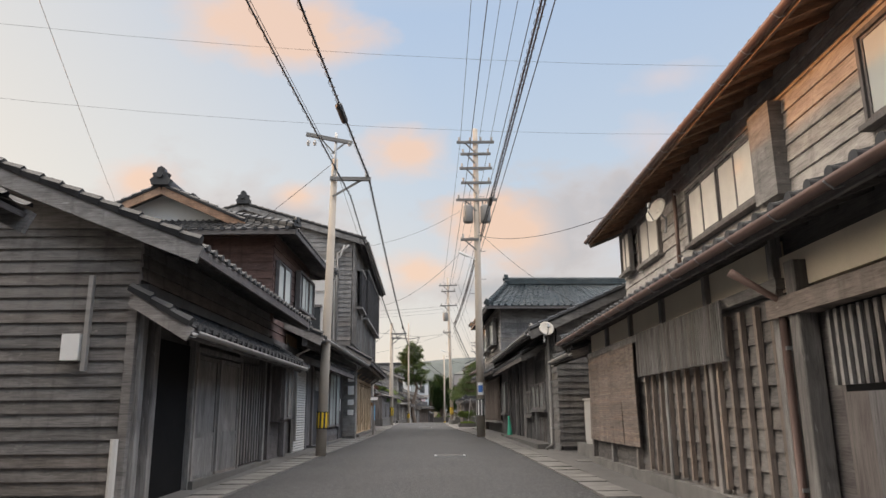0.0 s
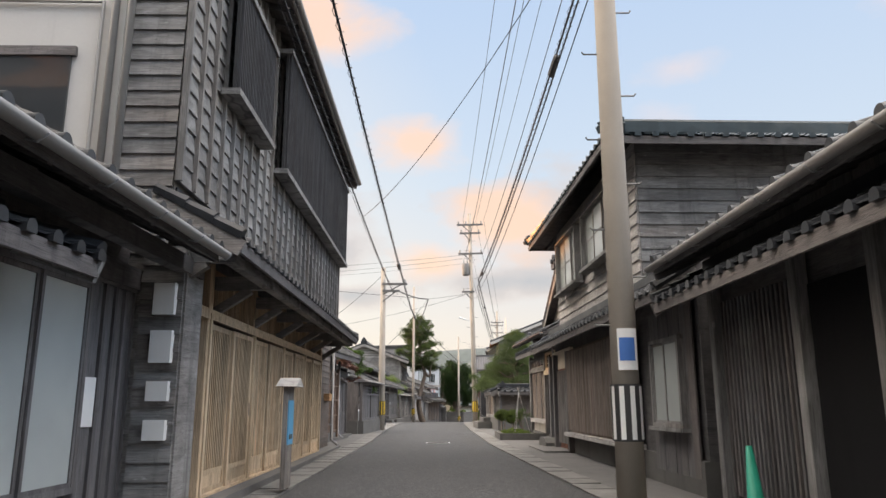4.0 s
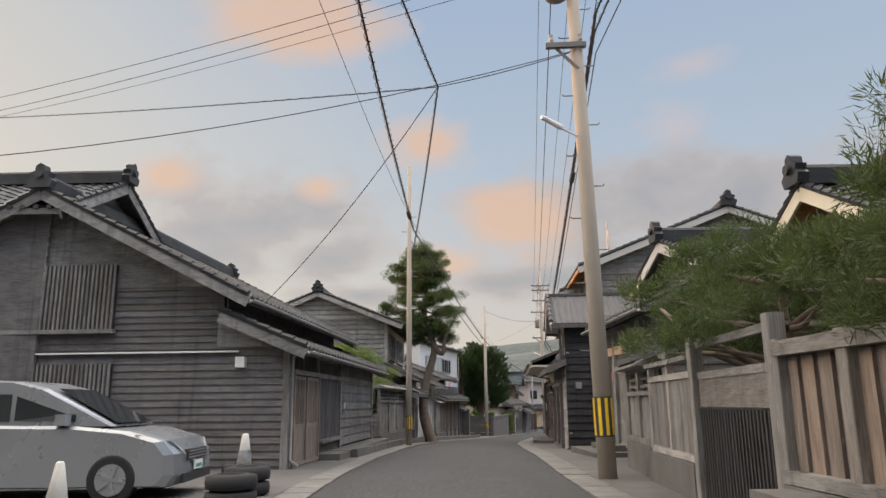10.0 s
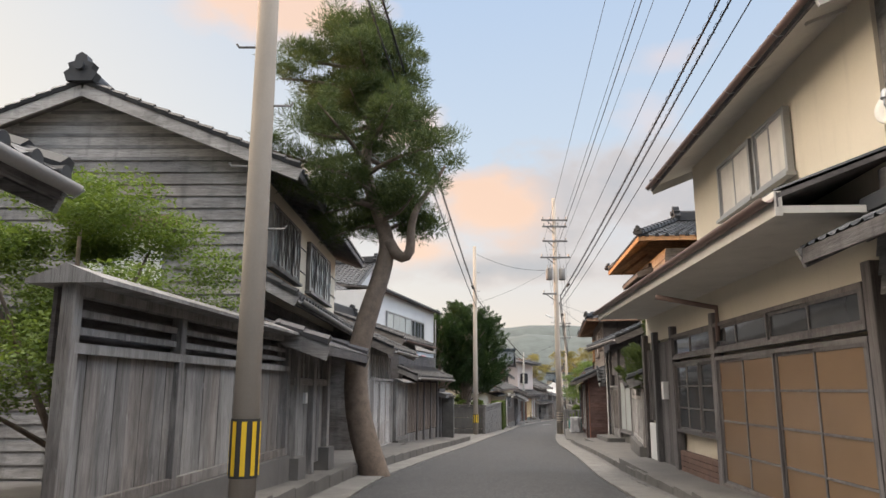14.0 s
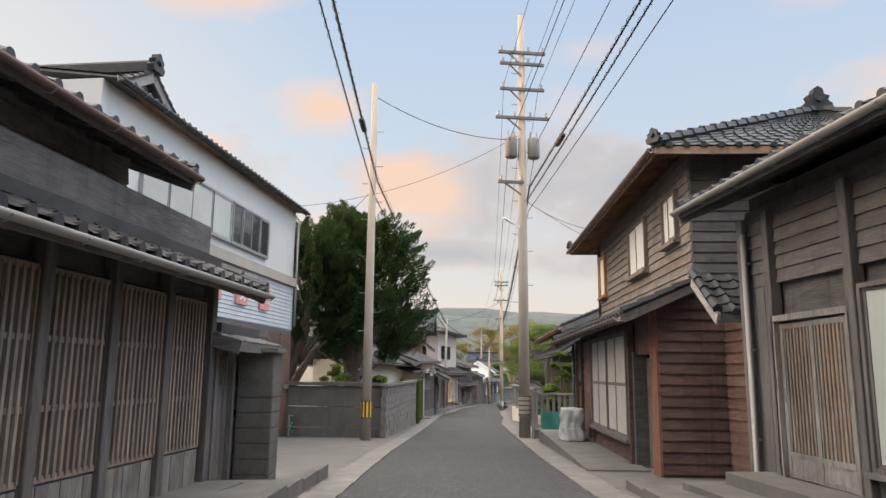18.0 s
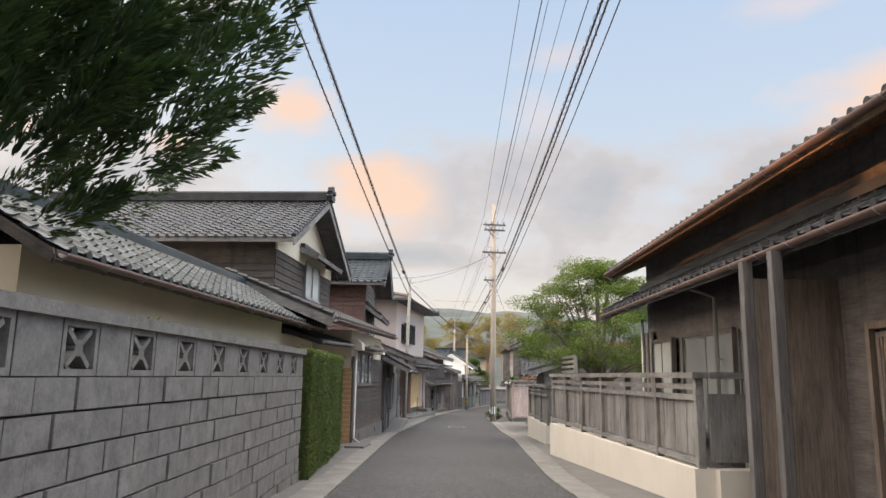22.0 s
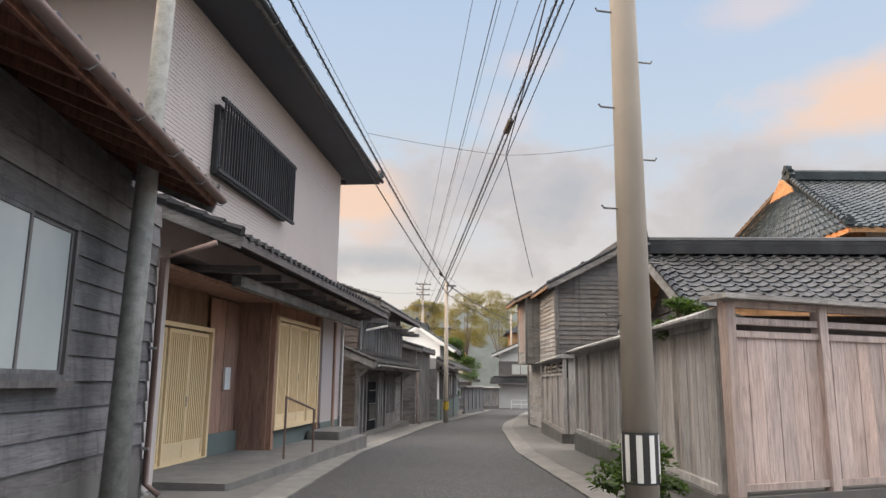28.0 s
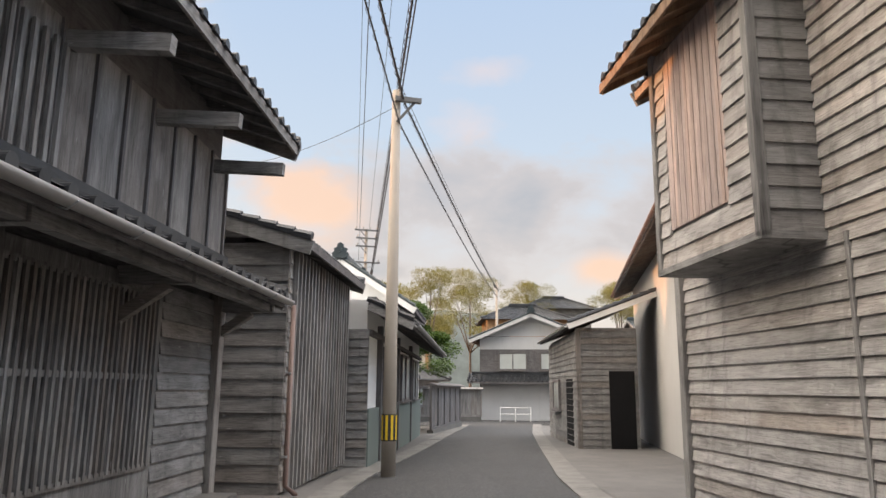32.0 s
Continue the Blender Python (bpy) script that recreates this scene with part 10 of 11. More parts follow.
def leaf_cloud(centers, radii, n, size, rng, shape="leaf", squash=0.7, hollow=0.45):
    """Vertices and faces of many small blades scattered over clumps."""
    centers, radii = np.array(centers, float), np.array(radii, float)
    k = rng.integers(0, len(centers), n)
    d = rng.normal(size=(n, 3))
    d /= np.linalg.norm(d, axis=1)[:, None]
    r = hollow + (1 - hollow) * rng.random(n) ** 0.6
    pos = centers[k] + d * (radii[k] * r)[:, None] * np.array([1, 1, squash])
    if shape == "needle":
        a = d * 0.8 + rng.normal(size=(n, 3)) * 0.5 + np.array([0, 0, 0.5])
        ln, wd = size * rng.uniform(0.7, 1.4, n), size * 0.10
    elif shape == "flame":
        a = d * 0.55 + rng.normal(size=(n, 3)) * 0.25 + np.array([0, 0, 0.9])
        ln, wd = size * rng.uniform(0.7, 1.5, n), size * 0.30
    else:
        a = (d * 0.4 + rng.normal(size=(n, 3)) * 0.8) * np.array([1, 1, 0.4])
        ln, wd = size * rng.uniform(0.7, 1.3, n), size * 0.55
    a /= np.linalg.norm(a, axis=1)[:, None]
    s = np.cross(a, rng.normal(size=(n, 3)) * (0.45 if shape == "leaf" else 1.0) + np.array([0, 0, 1.0 if shape == "leaf" else 0.0]))
    s /= np.linalg.norm(s, axis=1)[:, None] + 1e-9
    tip = pos + a * ln[:, None]
    mid = pos + a * (ln * 0.45)[:, None]
    v = np.stack([pos, mid + s * wd / 2, tip, mid - s * wd / 2], 1).reshape(-1, 3)
    return v


def crown(name, parent, mat, v, label=""):
    me = bpy.data.meshes.new(name)
    n = len(v) // 4
    me.from_pydata(v.tolist(), [], np.arange(n * 4).reshape(-1, 4).tolist())
    me.materials.append(mat)
    return part(name, me, mat, parent, label)


def limbs(t, paths):
    twigs = MB()
    for i, (name, pts, r) in enumerate(paths):
        mb = MB() if i < 9 or name != "limb" else twigs
        rr = np.linspace(r[0], r[1], len(pts))
        mb.tube(pts, list(rr), 9)
        if mb is not twigs:
            part(name, mb, BARK, t, smooth=True)
    if twigs.v:
        part("twigs", twigs, BARK, t, smooth=True, kind="stuff")


def smooth_path(pts, n=14):
    pts = np.array(pts, float)
    t = np.linspace(0, len(pts) - 1, n)
    out = np.stack([np.interp(t, range(len(pts)), pts[:, i]) for i in range(3)], 1)
    for _ in range(2):
        out[1:-1] = (out[:-2] + 2 * out[1:-1] + out[2:]) / 4
    return [tuple(p) for p in out]


def street_pine():
    rng = np.random.default_rng(11)
    x0, y0 = -3.35, 78.9
    t = thing("pine_tree", "old leaning pine with a bent trunk beside the kerb", "tree", Matrix.Translation((x0, y0, gz(y0))), "trees")
    trunk = smooth_path([(0.35, 0, -0.3), (0.2, 0, 0.15), (-0.05, 0, 0.9), (-0.16, 0, 1.7), (0.0, 0, 2.6), (0.3, 0, 3.5), (0.42, 0.05, 4.1), (0.2, 0.1, 4.7), (-0.1, 0.1, 5.5), (0.05, 0.1, 6.6), (0.1, 0, 7.6), (0.0, 0, 8.5)], 36)
    paths = [("trunk", trunk, (0.27, 0.04))]
    tx = [p[0] for p in trunk]
    tz = [p[2] for p in trunk]
    clumps, rad = [], []
    reach = ([4.2, 5.0, 5.7, 6.6, 7.4, 8.1, 8.7], [1.2, 1.75, 2.2, 1.75, 1.35, 0.8, 0.3])
    for i in range(40):
        h = 4.3 + 4.1 * (i / 39) ** 0.95
        a = i * 2.4 + 0.6 + rng.uniform(-0.3, 0.3)
        ln = float(np.interp(h, *reach)) * rng.uniform(0.5, 1.12)
        o = np.array([float(np.interp(h, tz, tx)), 0.08, h])
        e = o + np.array([math.cos(a) * ln - 0.22, math.sin(a) * ln, rng.uniform(-0.25, 0.4)])
        m = (o + e) / 2 + np.array([rng.uniform(-0.1, 0.1), rng.uniform(-0.1, 0.1), rng.uniform(-0.12, 0.2)])
        paths.append(("limb", smooth_path([o, m, e], 7), (0.055, 0.014)))
        for f in (0.35, 0.55, 0.72, 0.88, 1.0):
            for _ in range(2):
                c = o + (e - o) * f + rng.normal(0, 0.15, 3) * np.array([1, 1, 0.7])
                clumps.append(c + np.array([0, 0, 0.10]))
                rad.append(rng.uniform(0.16, 0.34))
    # the crooked limb that turns back up over the road
    paths.append(("limb", smooth_path([(0.42, 0, 4.1), (0.62, -0.1, 3.75), (0.86, -0.2, 3.85), (0.8, -0.2, 4.35), (0.95, -0.1, 4.8), (1.2, 0.1, 5.2), (1.45, 0.1, 5.6)], 16), (0.12, 0.03)))
    for c in ((1.2, 0.1, 5.3), (1.45, 0.05, 5.6), (1.6, 0.2, 5.75), (1.3, -0.3, 5.1), (1.05, 0.3, 4.75)):
        clumps.append(np.array(c))
        rad.append(0.27)
    limbs(t, paths)
    crown("crown", t, L_PINE, leaf_cloud(clumps, rad, 130000, 0.125, rng, "needle", 0.62, 0.05))


def trained_pine(x, y, levels, seed, n, label, bare=0):
    """Garden pine in cloud pads: levels of (height, spread, pads), twisted trunk and bare limbs between."""
    rng = np.random.default_rng(seed)
    t = thing("garden_pine", label, "tree", Matrix.Translation((x, y, gz(y))), "trees")
    zt = levels[-1][0]
    trunk = smooth_path([(0.1, 0, -0.2), (-0.12, 0.05, zt * 0.25), (0.14, -0.06, zt * 0.5), (-0.06, 0.04, zt * 0.75), (0, 0, zt)], 18)
    paths = [("trunk", trunk, (0.13, 0.03))]
    clumps, rad = [], []
    for z, spread, pads in levels:
        for k in range(pads):
            a = k * 6.283 / pads + rng.uniform(-0.4, 0.4) + z
            q = spread * rng.uniform(0.55, 1.0)
            e = np.array([math.cos(a) * q, math.sin(a) * q, z + rng.uniform(-0.18, 0.18)])
            o = np.array([0, 0, max(0.5, z - 0.35)])
            paths.append(("limb", smooth_path([o, (o + e) / 2 + rng.normal(0, 0.1, 3), e - np.array([0, 0, 0.06])], 7), (0.05, 0.015)))
            pr = rng.uniform(0.34, 0.56) * (0.6 + 0.3 * spread)
            for _ in range(12):
                b, r = rng.uniform(0, 6.283), pr * rng.random() ** 0.5
                clumps.append(e + np.array([math.cos(b) * r, math.sin(b) * r, 0.2 * (1 - (r / pr) ** 2) + rng.uniform(-0.08, 0.08)]))
                rad.append(rng.uniform(0.13, 0.24))
    for k in range(bare):
        a = k * 2.1 + 2.6
        paths.append(("bare_limb", smooth_path([(0, 0, 1.3), (math.cos(a) * 0.6, math.sin(a) * 0.6, 1.75), (math.cos(a + 0.5) * 1.1, math.sin(a + 0.5) * 1.1, 1.9), (math.cos(a) * 1.5, math.sin(a) * 1.5, 2.35)], 10), (0.06, 0.02)))
    limbs(t, paths)
    crown("crown", t, L_PINE, leaf_cloud(clumps, rad, n, 0.10, rng, "needle", 0.7, 0.05))


def juniper(name, x, y, h0, h1, r, seed, lean=0.0, n=24000, mat=None, label="dense dark juniper with flame-shaped tufts", trunkr=0.2, tufts=200):
    rng = np.random.default_rng(seed)
    t = thing(name, label, "tree", Matrix.Translation((x, y, gz(y))), "trees")
    trunk = smooth_path([(lean * -0.6, 0, -0.3), (lean * -0.4, 0, h0 * 0.5), (lean * 0.1, 0.1, h0), (lean * 0.3, 0, (h0 + h1) / 2), (lean * 0.3, 0, h1 * 0.9)], 16)
    paths = [("trunk", trunk, (trunkr, 0.05))]
    clumps, rad = [], []
    axes, tall = [], []
    for i in range(tufts):
        f = rng.random()
        z = h0 + (h1 - h0) * f * 0.88
        k = math.sin(min(1.0, f * 0.72 + 0.24) * math.pi) ** 0.5
        a = rng.uniform(0, 6.28)
        q = rng.uniform(0.25, 1.0) ** 0.6
        c = np.array([lean * 0.2 + math.cos(a) * r * k * q, math.sin(a) * r * k * q, z])
        if tufts > 150 and noise.noise((c[0] * 0.6 + seed, c[1] * 0.6, c[2] * 0.75)) > 0.13:
            c = c * np.array([0.5, 0.5, 1.0]) + np.array([0, 0, 0.55])
        clumps.append(c)
        ax = np.array([math.cos(a) * 1.0 * q, math.sin(a) * 1.0 * q, 0.75]) + rng.normal(0, 0.22, 3)
        axes.append(ax / np.linalg.norm(ax))
        tall.append(rng.uniform(0.45, 0.85) * min(1.0, 0.35 + r * 0.3) * (1.55 if q > 0.85 or f > 0.8 else 1.0))
        if i % 16 == 0:
            big = i % 96 == 0
            paths.append(("limb", smooth_path([(lean * 0.1, 0, z * 0.72) if not big else (lean * -0.2, 0, h0 * 0.45), (c[0] * 0.5, c[1] * 0.5, z * 0.86), tuple(c)], 9), (trunkr * 0.6 if big else 0.06, 0.02)))
    limbs(t, paths)
    # plumes: thick at the foot, drawn out to a point
    k = rng.integers(0, tufts, n)
    u = rng.random(n) ** 0.8
    C, A, H = np.array(clumps)[k], np.array(axes)[k], np.array(tall)[k]
    d = rng.normal(size=(n, 3))
    d -= A * (d * A).sum(1)[:, None]
    d /= np.linalg.norm(d, axis=1)[:, None]
    wide = 0.27 * (1 - u) ** 0.75 * np.minimum(1.0, 0.45 + u * 2.5) + 0.01
    pos = C + A * (u * H)[:, None] + d * (wide * H * rng.uniform(0.5, 1.0, n))[:, None]
    a = A * 0.9 + d * 0.45 + rng.normal(size=(n, 3)) * 0.12
    a /= np.linalg.norm(a, axis=1)[:, None]
    s = np.cross(a, rng.normal(size=(n, 3)))
    s /= np.linalg.norm(s, axis=1)[:, None]
    ln, wd = rng.uniform(0.08, 0.15, n)[:, None], 0.026
    v = np.stack([pos, pos + a * ln * 0.4 + s * wd / 2, pos + a * ln, pos + a * ln * 0.4 - s * wd / 2], 1).reshape(-1, 3)
    crown("crown", t, mat or L_JUN, v)


def broadleaf(name, x, y, h0, h1, r, seed, n=12000, mat=None, label="leafy green garden tree", size=0.13, trunk=0.07, squash=0.55, clumps_n=26, shape="leaf", tuft=0.27):
    rng = np.random.default_rng(seed)
    t = thing(name, label, "tree", Matrix.Translation((x, y, gz(y))), "trees")
    paths = [("trunk", smooth_path([(0, 0, -0.2), (0.06, 0, h0 * 0.6), (0, 0.05, h0 + 0.2 * (h1 - h0)), (0, 0, h0 + 0.75 * (h1 - h0))], 8), (trunk, trunk * 0.3))]
    clumps, rad = [], []
    for i in range(clumps_n):
        a, q = rng.uniform(0, 6.28), rng.random() ** 0.5
        z = h0 + (h1 - h0) * rng.uniform(0.1, 0.95)
        k = math.sin(min(0.98, (z - h0) / (h1 - h0) * 0.75 + 0.2) * math.pi)
        c = np.array([math.cos(a) * r * q * k, math.sin(a) * r * q * k, z])
        clumps.append(c)
        rad.append(r * tuft * rng.uniform(0.7, 1.3))
        if i % 6 == 0:
            paths.append(("limb", smooth_path([(0, 0, h0 * 0.9), (c[0] * 0.5, c[1] * 0.5, (h0 + z) / 2), tuple(c)], 6), (trunk * 0.5, 0.012)))
    limbs(t, paths)
    crown("crown", t, mat or L_BROAD, leaf_cloud(clumps, rad, n, size, rng, shape, squash, 0.2))


def topiary(x, y, z, r, seed):
    """Clipped ball on short bent stems."""
    rng = np.random.default_rng(seed)
    t = thing("topiary_shrub", "clipped round shrub on bare bent stems", "shrub", Matrix.Translation((x, y, gz(y) + 0.1)), "clipped shrubs")
    limbs(t, [("stem", smooth_path([(k * 0.06, 0, -0.05), (k * 0.03 + 0.05, k * 0.04, z * 0.45), (k * 0.1, k * 0.05, z)], 6), (0.022, 0.014)) for k in (-1, 1)])
    clumps, rad = [], []
    for i in range(160):
        d = rng.normal(0, 1, 3)
        d /= np.linalg.norm(d)
        clumps.append(np.array([0, 0, z]) + d * np.array([r, r, r * 0.7]) * rng.uniform(0.55, 0.84))
        rad.append(r * 0.26)
    crown("crown", t, L_CLIP, leaf_cloud(clumps, rad, 16000, 0.026, rng, "leaf", 0.9, 0.1))


def hedge(a, b, w, h):
    rng = np.random.default_rng(7)
    a, b = Vector((*a, gz(a[1]))), Vector((*b, gz(b[1])))
    L = (b - a).length
    t = thing("hedge", "tall clipped bright green hedge", "hedge", Matrix.Translation(a) @ Matrix.Rotation(math.atan2(b.y - a.y, b.x - a.x), 4, "Z"), "hedges")
    mb = MB()
    chamfer_box(mb, 0.08, L - 0.08, 0.08, w - 0.08, -0.1, h - 0.08, 0.06)
    part("core", mb, L_CLIP, t)
    n = 100000
    face = rng.integers(0, 100, n)
    p = np.stack([rng.uniform(0, L, n), rng.uniform(0, w, n), rng.uniform(0, h, n)], 1)
    o = np.zeros((n, 3))
    for lo, hi, ax, at, sg in ((0, 42, 1, 0.03, -1), (42, 66, 0, 0.03, -1), (66, 80, 2, h - 0.03, 1), (80, 90, 0, L - 0.03, 1), (90, 100, 1, w - 0.03, 1)):
        k = (face >= lo) & (face < hi)
        p[k, ax] = at
        o[k, ax] = sg
    swell = np.sin(p[:, 0] * 3.1) * np.sin(p[:, 2] * 2.7 + 1) * 0.03
    p += rng.normal(0, 0.022, (n, 3)) + o * swell[:, None]
    d = rng.normal(size=(n, 3))
    d -= o * (d * o).sum(1)[:, None] * 0.65
    d /= np.linalg.norm(d, axis=1)[:, None]
    s = np.cross(d, o + rng.normal(size=(n, 3)) * 0.35)
    s /= np.linalg.norm(s, axis=1)[:, None]
    ln, wd = 0.036, 0.012
    v = np.stack([p, p + d * ln * 0.5 + s * wd, p + d * ln, p + d * ln * 0.5 - s * wd], 1).reshape(-1, 3)
    crown("leaves", t, L_CLIP, v)


street_pine()
juniper("juniper_tree", -0.3, 112.4, 2.4, 7.8, 2.15, 21, 0.6, 175000, tufts=620, trunkr=0.36)
juniper("juniper_tree", -2.3, 111.2, 2.9, 7.3, 1.8, 22, 1.4, 110000, tufts=340, trunkr=0.30)

juniper("conifer_shrub", 3.6, 83.0, 1.4, 3.0, 1.0, 24, 0.0, 16000, L_PINE, "low spreading conifer behind a lattice fence", 0.06, 60)
trained_pine(2.25, 51.1, ((1.7, 1.6, 12), (2.1, 1.5, 11), (2.5, 1.2, 9), (2.9, 0.95, 8), (3.3, 0.65, 6), (3.65, 0.35, 3), (3.9, 0.1, 2)), 31, 80000, "trained garden pine with cloud-like pads over a wall")
trained_pine(3.9, 53.4, ((1.9, 1.6, 8), (2.5, 1.6, 8), (3.1, 1.0, 5)), 34, 36000, "dense garden pine among others behind a wall")
trained_pine(2.3, 55.6, ((1.9, 1.6, 8), (2.35, 1.7, 8), (2.8, 1.1, 6)), 32, 44000, "low garden pine spreading over a timber wall", 2)
trained_pine(3.3, 58.2, ((2.0, 1.5, 7), (2.5, 1.4, 7), (2.95, 0.8, 4)), 33, 34000, "garden pine reaching over a gate", 2)
broadleaf("garden_tree", -4.6, 47.4, 0.9, 3.3, 0.85, 34, 44000, L_HEDGE, "dense green garden tree behind a board fence", 0.045, 0.06, 0.6, 48)
broadleaf("garden_tree", -4.7, 47.0, 2.0, 3.5, 0.3, 35, 5000, L_HEDGE, "slender open garden tree", 0.045, 0.03)
broadleaf("maroon_shrub", -4.85, 46.0, 1.2, 3.15, 0.85, 36, 34000, L_DARKR, "maroon-leaved shrub above a fence", 0.065)
broadleaf("garden_tree", -6.0, 73.9, 0.7, 3.8, 1.75, 37, 70000, L_CHERRY, "green garden tree behind a gated fence", 0.055, 0.07, 0.5, 60)
broadleaf("garden_tree", 11.4, 129.2, 1.9, 5.7, 3.1, 38, 100000, L_CHERRY, "spreading green cherry tree over a fence", 0.062, 0.14, 0.42, 150, tuft=0.17)
broadleaf("garden_tree", 6.35, 108.75, 0.7, 2.75, 0.5, 39, 7000, L_BROAD, "young leafy tree behind a net fence", 0.08)
broadleaf("garden_shrub", 6.4, 109.9, 0.2, 1.7, 0.7, 51, 9000, L_BROAD, "leafy garden shrubs behind a net fence", 0.06)
broadleaf("garden_shrub", 7.7, 110.4, 0.2, 1.6, 0.9, 40, 14000, L_BROAD, "loose green shrubs in a small garden", 0.08)
broadleaf("garden_shrub", 0.6, 116.2, 0.6, 2.1, 0.8, 41, 8000, L_BROAD, "light green shrub above a block wall", 0.09)
broadleaf("garden_shrub", -0.9, 109.6, 0.6, 2.3, 0.6, 42, 6000, L_BROAD, "small bright bush above a concrete wall", 0.08)
topiary(1.02, 42.6, 0.62, 0.27, 43)
topiary(1.34, 42.15, 0.58, 0.33, 44)
broadleaf("garden_shrub", 1.6, 41.6, 0.3, 0.95, 0.34, 52, 3500, L_HEDGE, "loose wispy shrub tied among stakes", 0.022, 0.012, tuft=0.4)
broadleaf("garden_shrub", 1.3, 41.2, 0.08, 0.3, 0.42, 53, 7000, L_BROAD, "low grassy plants in a planting bed", 0.06, 0.01, shape="needle")
broadleaf("street_tree", 21.2, 194.0, 0.9, 5.6, 2.7, 45, 42000, L_HEDGE, "bushy green tree overhanging the street end", 0.11)
broadleaf("garden_shrub", 12.4, 147.0, 0.0, 0.8, 0.45, 46, 1500, L_HEDGE, "weeds at the foot of a pole", 0.08, 0.02)
broadleaf("garden_shrub", 16.9, 157.7, 0.2, 1.5, 0.45, 47, 9000, L_HEDGE, "green shrub between two fences", 0.045)
broadleaf("garden_shrub", 13.9, 148.6, 1.9, 2.5, 0.4, 49, 4000, L_HEDGE, "leafy creeper above a fence corner", 0.05, 0.03)
broadleaf("garden_tree", 18.4, 156.8, 2.2, 4.3, 0.8, 48, 12000, L_HEDGE, "small tree rising behind a board fence", 0.05)
hedge((2.66, 119.3), (3.3, 124.3), 0.85, 2.0)
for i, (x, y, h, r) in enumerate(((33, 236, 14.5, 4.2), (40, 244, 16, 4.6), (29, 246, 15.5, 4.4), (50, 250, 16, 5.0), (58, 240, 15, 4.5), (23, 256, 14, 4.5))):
    broadleaf("far_pine", x, y, 7.0, h, r, 60 + i, 17000, L_SUNPINE, "tall pine on the rise beyond the crossing", 0.36, 0.2, 0.6, 26, "needle")

# ---- parked car, cones, tyres ----


def parked_car():
    t = thing("minivan", "silver parked minivan with its nose to the street", "car", pose(-7.3, 56.7, gz(57) + 0.0, 0, 0, 4) @ Matrix.Scale(0.95, 4), "vehicles")
    prof = [(-2.15, 0.35), (-2.2, 0.75), (-2.1, 1.0), (-1.95, 1.05), (0.9, 1.0), (1.6, 0.93), (2.05, 0.8), (2.2, 0.62), (2.22, 0.35), (2.1, 0.2), (-2.05, 0.2)]
    def loft(prof, ws, mat, name, label=""):
        mb = MB()
        n = len(prof)
        for y, k in ws:
            for x, z in prof:
                mb.v.append((x * k[0], y, k[2] + (z - k[2]) * k[1]))
        m = len(ws)
        for j in range(m - 1):
            for i in range(n):
                a, b = j * n + i, j * n + (i + 1) % n
                mb.f.append((a, b, b + n, a + n))
        mb.f.append(tuple(range(n - 1, -1, -1)))
        mb.f.append(tuple(range((m - 1) * n, m * n)))
        return part(name, mb, mat, t, label, smooth=False)
    loft(prof, [(-0.86, (0.93, 0.9, 0.5)), (-0.82, (0.985, 0.97, 0.5)), (-0.7, (1, 1, 0.5)), (0.7, (1, 1, 0.5)), (0.82, (0.985, 0.97, 0.5)), (0.86, (0.93, 0.9, 0.5))], SILVER, "body")
    cab = [(-2.08, 1.02), (-1.95, 1.42), (-1.7, 1.56), (-0.9, 1.62), (0.0, 1.58), (0.4, 1.48), (1.35, 0.98)]
    loft(cab, [(-0.78, (0.97, 0.95, 1.0)), (-0.66, (1, 1, 1.0)), (0.66, (1, 1, 1.0)), (0.78, (0.97, 0.95, 1.0))], SILVER, "cabin")
    for s in (-1, 1):
        for x0, x1, zt0, zt1 in ((-1.75, -0.95, 1.42, 1.5), (-0.88, 0.0, 1.5, 1.47), (0.06, 0.85, 1.44, 1.16)):
            mb = MB()
            y = s * 0.79
            q = [(x0, y, 1.06), (x1, y, 1.05), (x1, y * 0.985, zt1), (x0, y * 0.985, zt0)]
            mb.quad(*(q if s < 0 else q[::-1]))
            part("side_window", mb, CARGLASS, t)
        mb = MB()
        chamfer_box(mb, 0.62, 0.82, s * 0.86 - 0.06, s * 0.86 + 0.06, 1.0, 1.14, 0.04)
        part("wing_mirror", mb, SILVER, t)
        mb = MB()
        q = [(1.62, s * 0.845, 0.86), (2.08, s * 0.72, 0.76), (2.14, s * 0.5, 0.66), (2.2, s * 0.48, 0.58), (1.95, s * 0.83, 0.64)]
        mb.poly(q if s > 0 else q[::-1])
        for v in range(len(mb.v)):
            mb.v[v] = (mb.v[v][0] + 0.03, mb.v[v][1] + s * 0.015, mb.v[v][2] + 0.02)
        part("headlight", mb, LAMPG, t)
        for x in (-1.35, 1.4):
            mb = MB()
            mb.tube([(x, s * 0.66, 0.31), (x, s * 0.68, 0.31), (x, s * 0.86, 0.31), (x, s * 0.87, 0.31)], [0.27, 0.31, 0.31, 0.28], 22)
            w = part("wheel", mb, RUBBER, t)
            mb = MB()
            mb.tube([(x, s * 0.868, 0.31), (x, s * 0.878, 0.31)], 0.2, 18)
            part("rim", mb, STEEL, w)
            mb = MB()
            for k in range(5):
                a = k * 1.257
                bar(mb, (x, s * 0.885, 0.31), (x + 0.19 * math.cos(a), s * 0.885, 0.31 + 0.19 * math.sin(a)), 0.03, 0.05)
            part("spokes", mb, SILVER, w)
    mb = MB()
    q = [(1.32, -0.62, 1.01), (1.32, 0.62, 1.01), (0.46, 0.55, 1.47), (0.46, -0.55, 1.47)]
    mb.quad(*[(x + 0.02, y, z + 0.012) for x, y, z in q])
    part("windscreen", mb, CARGLASS, t)
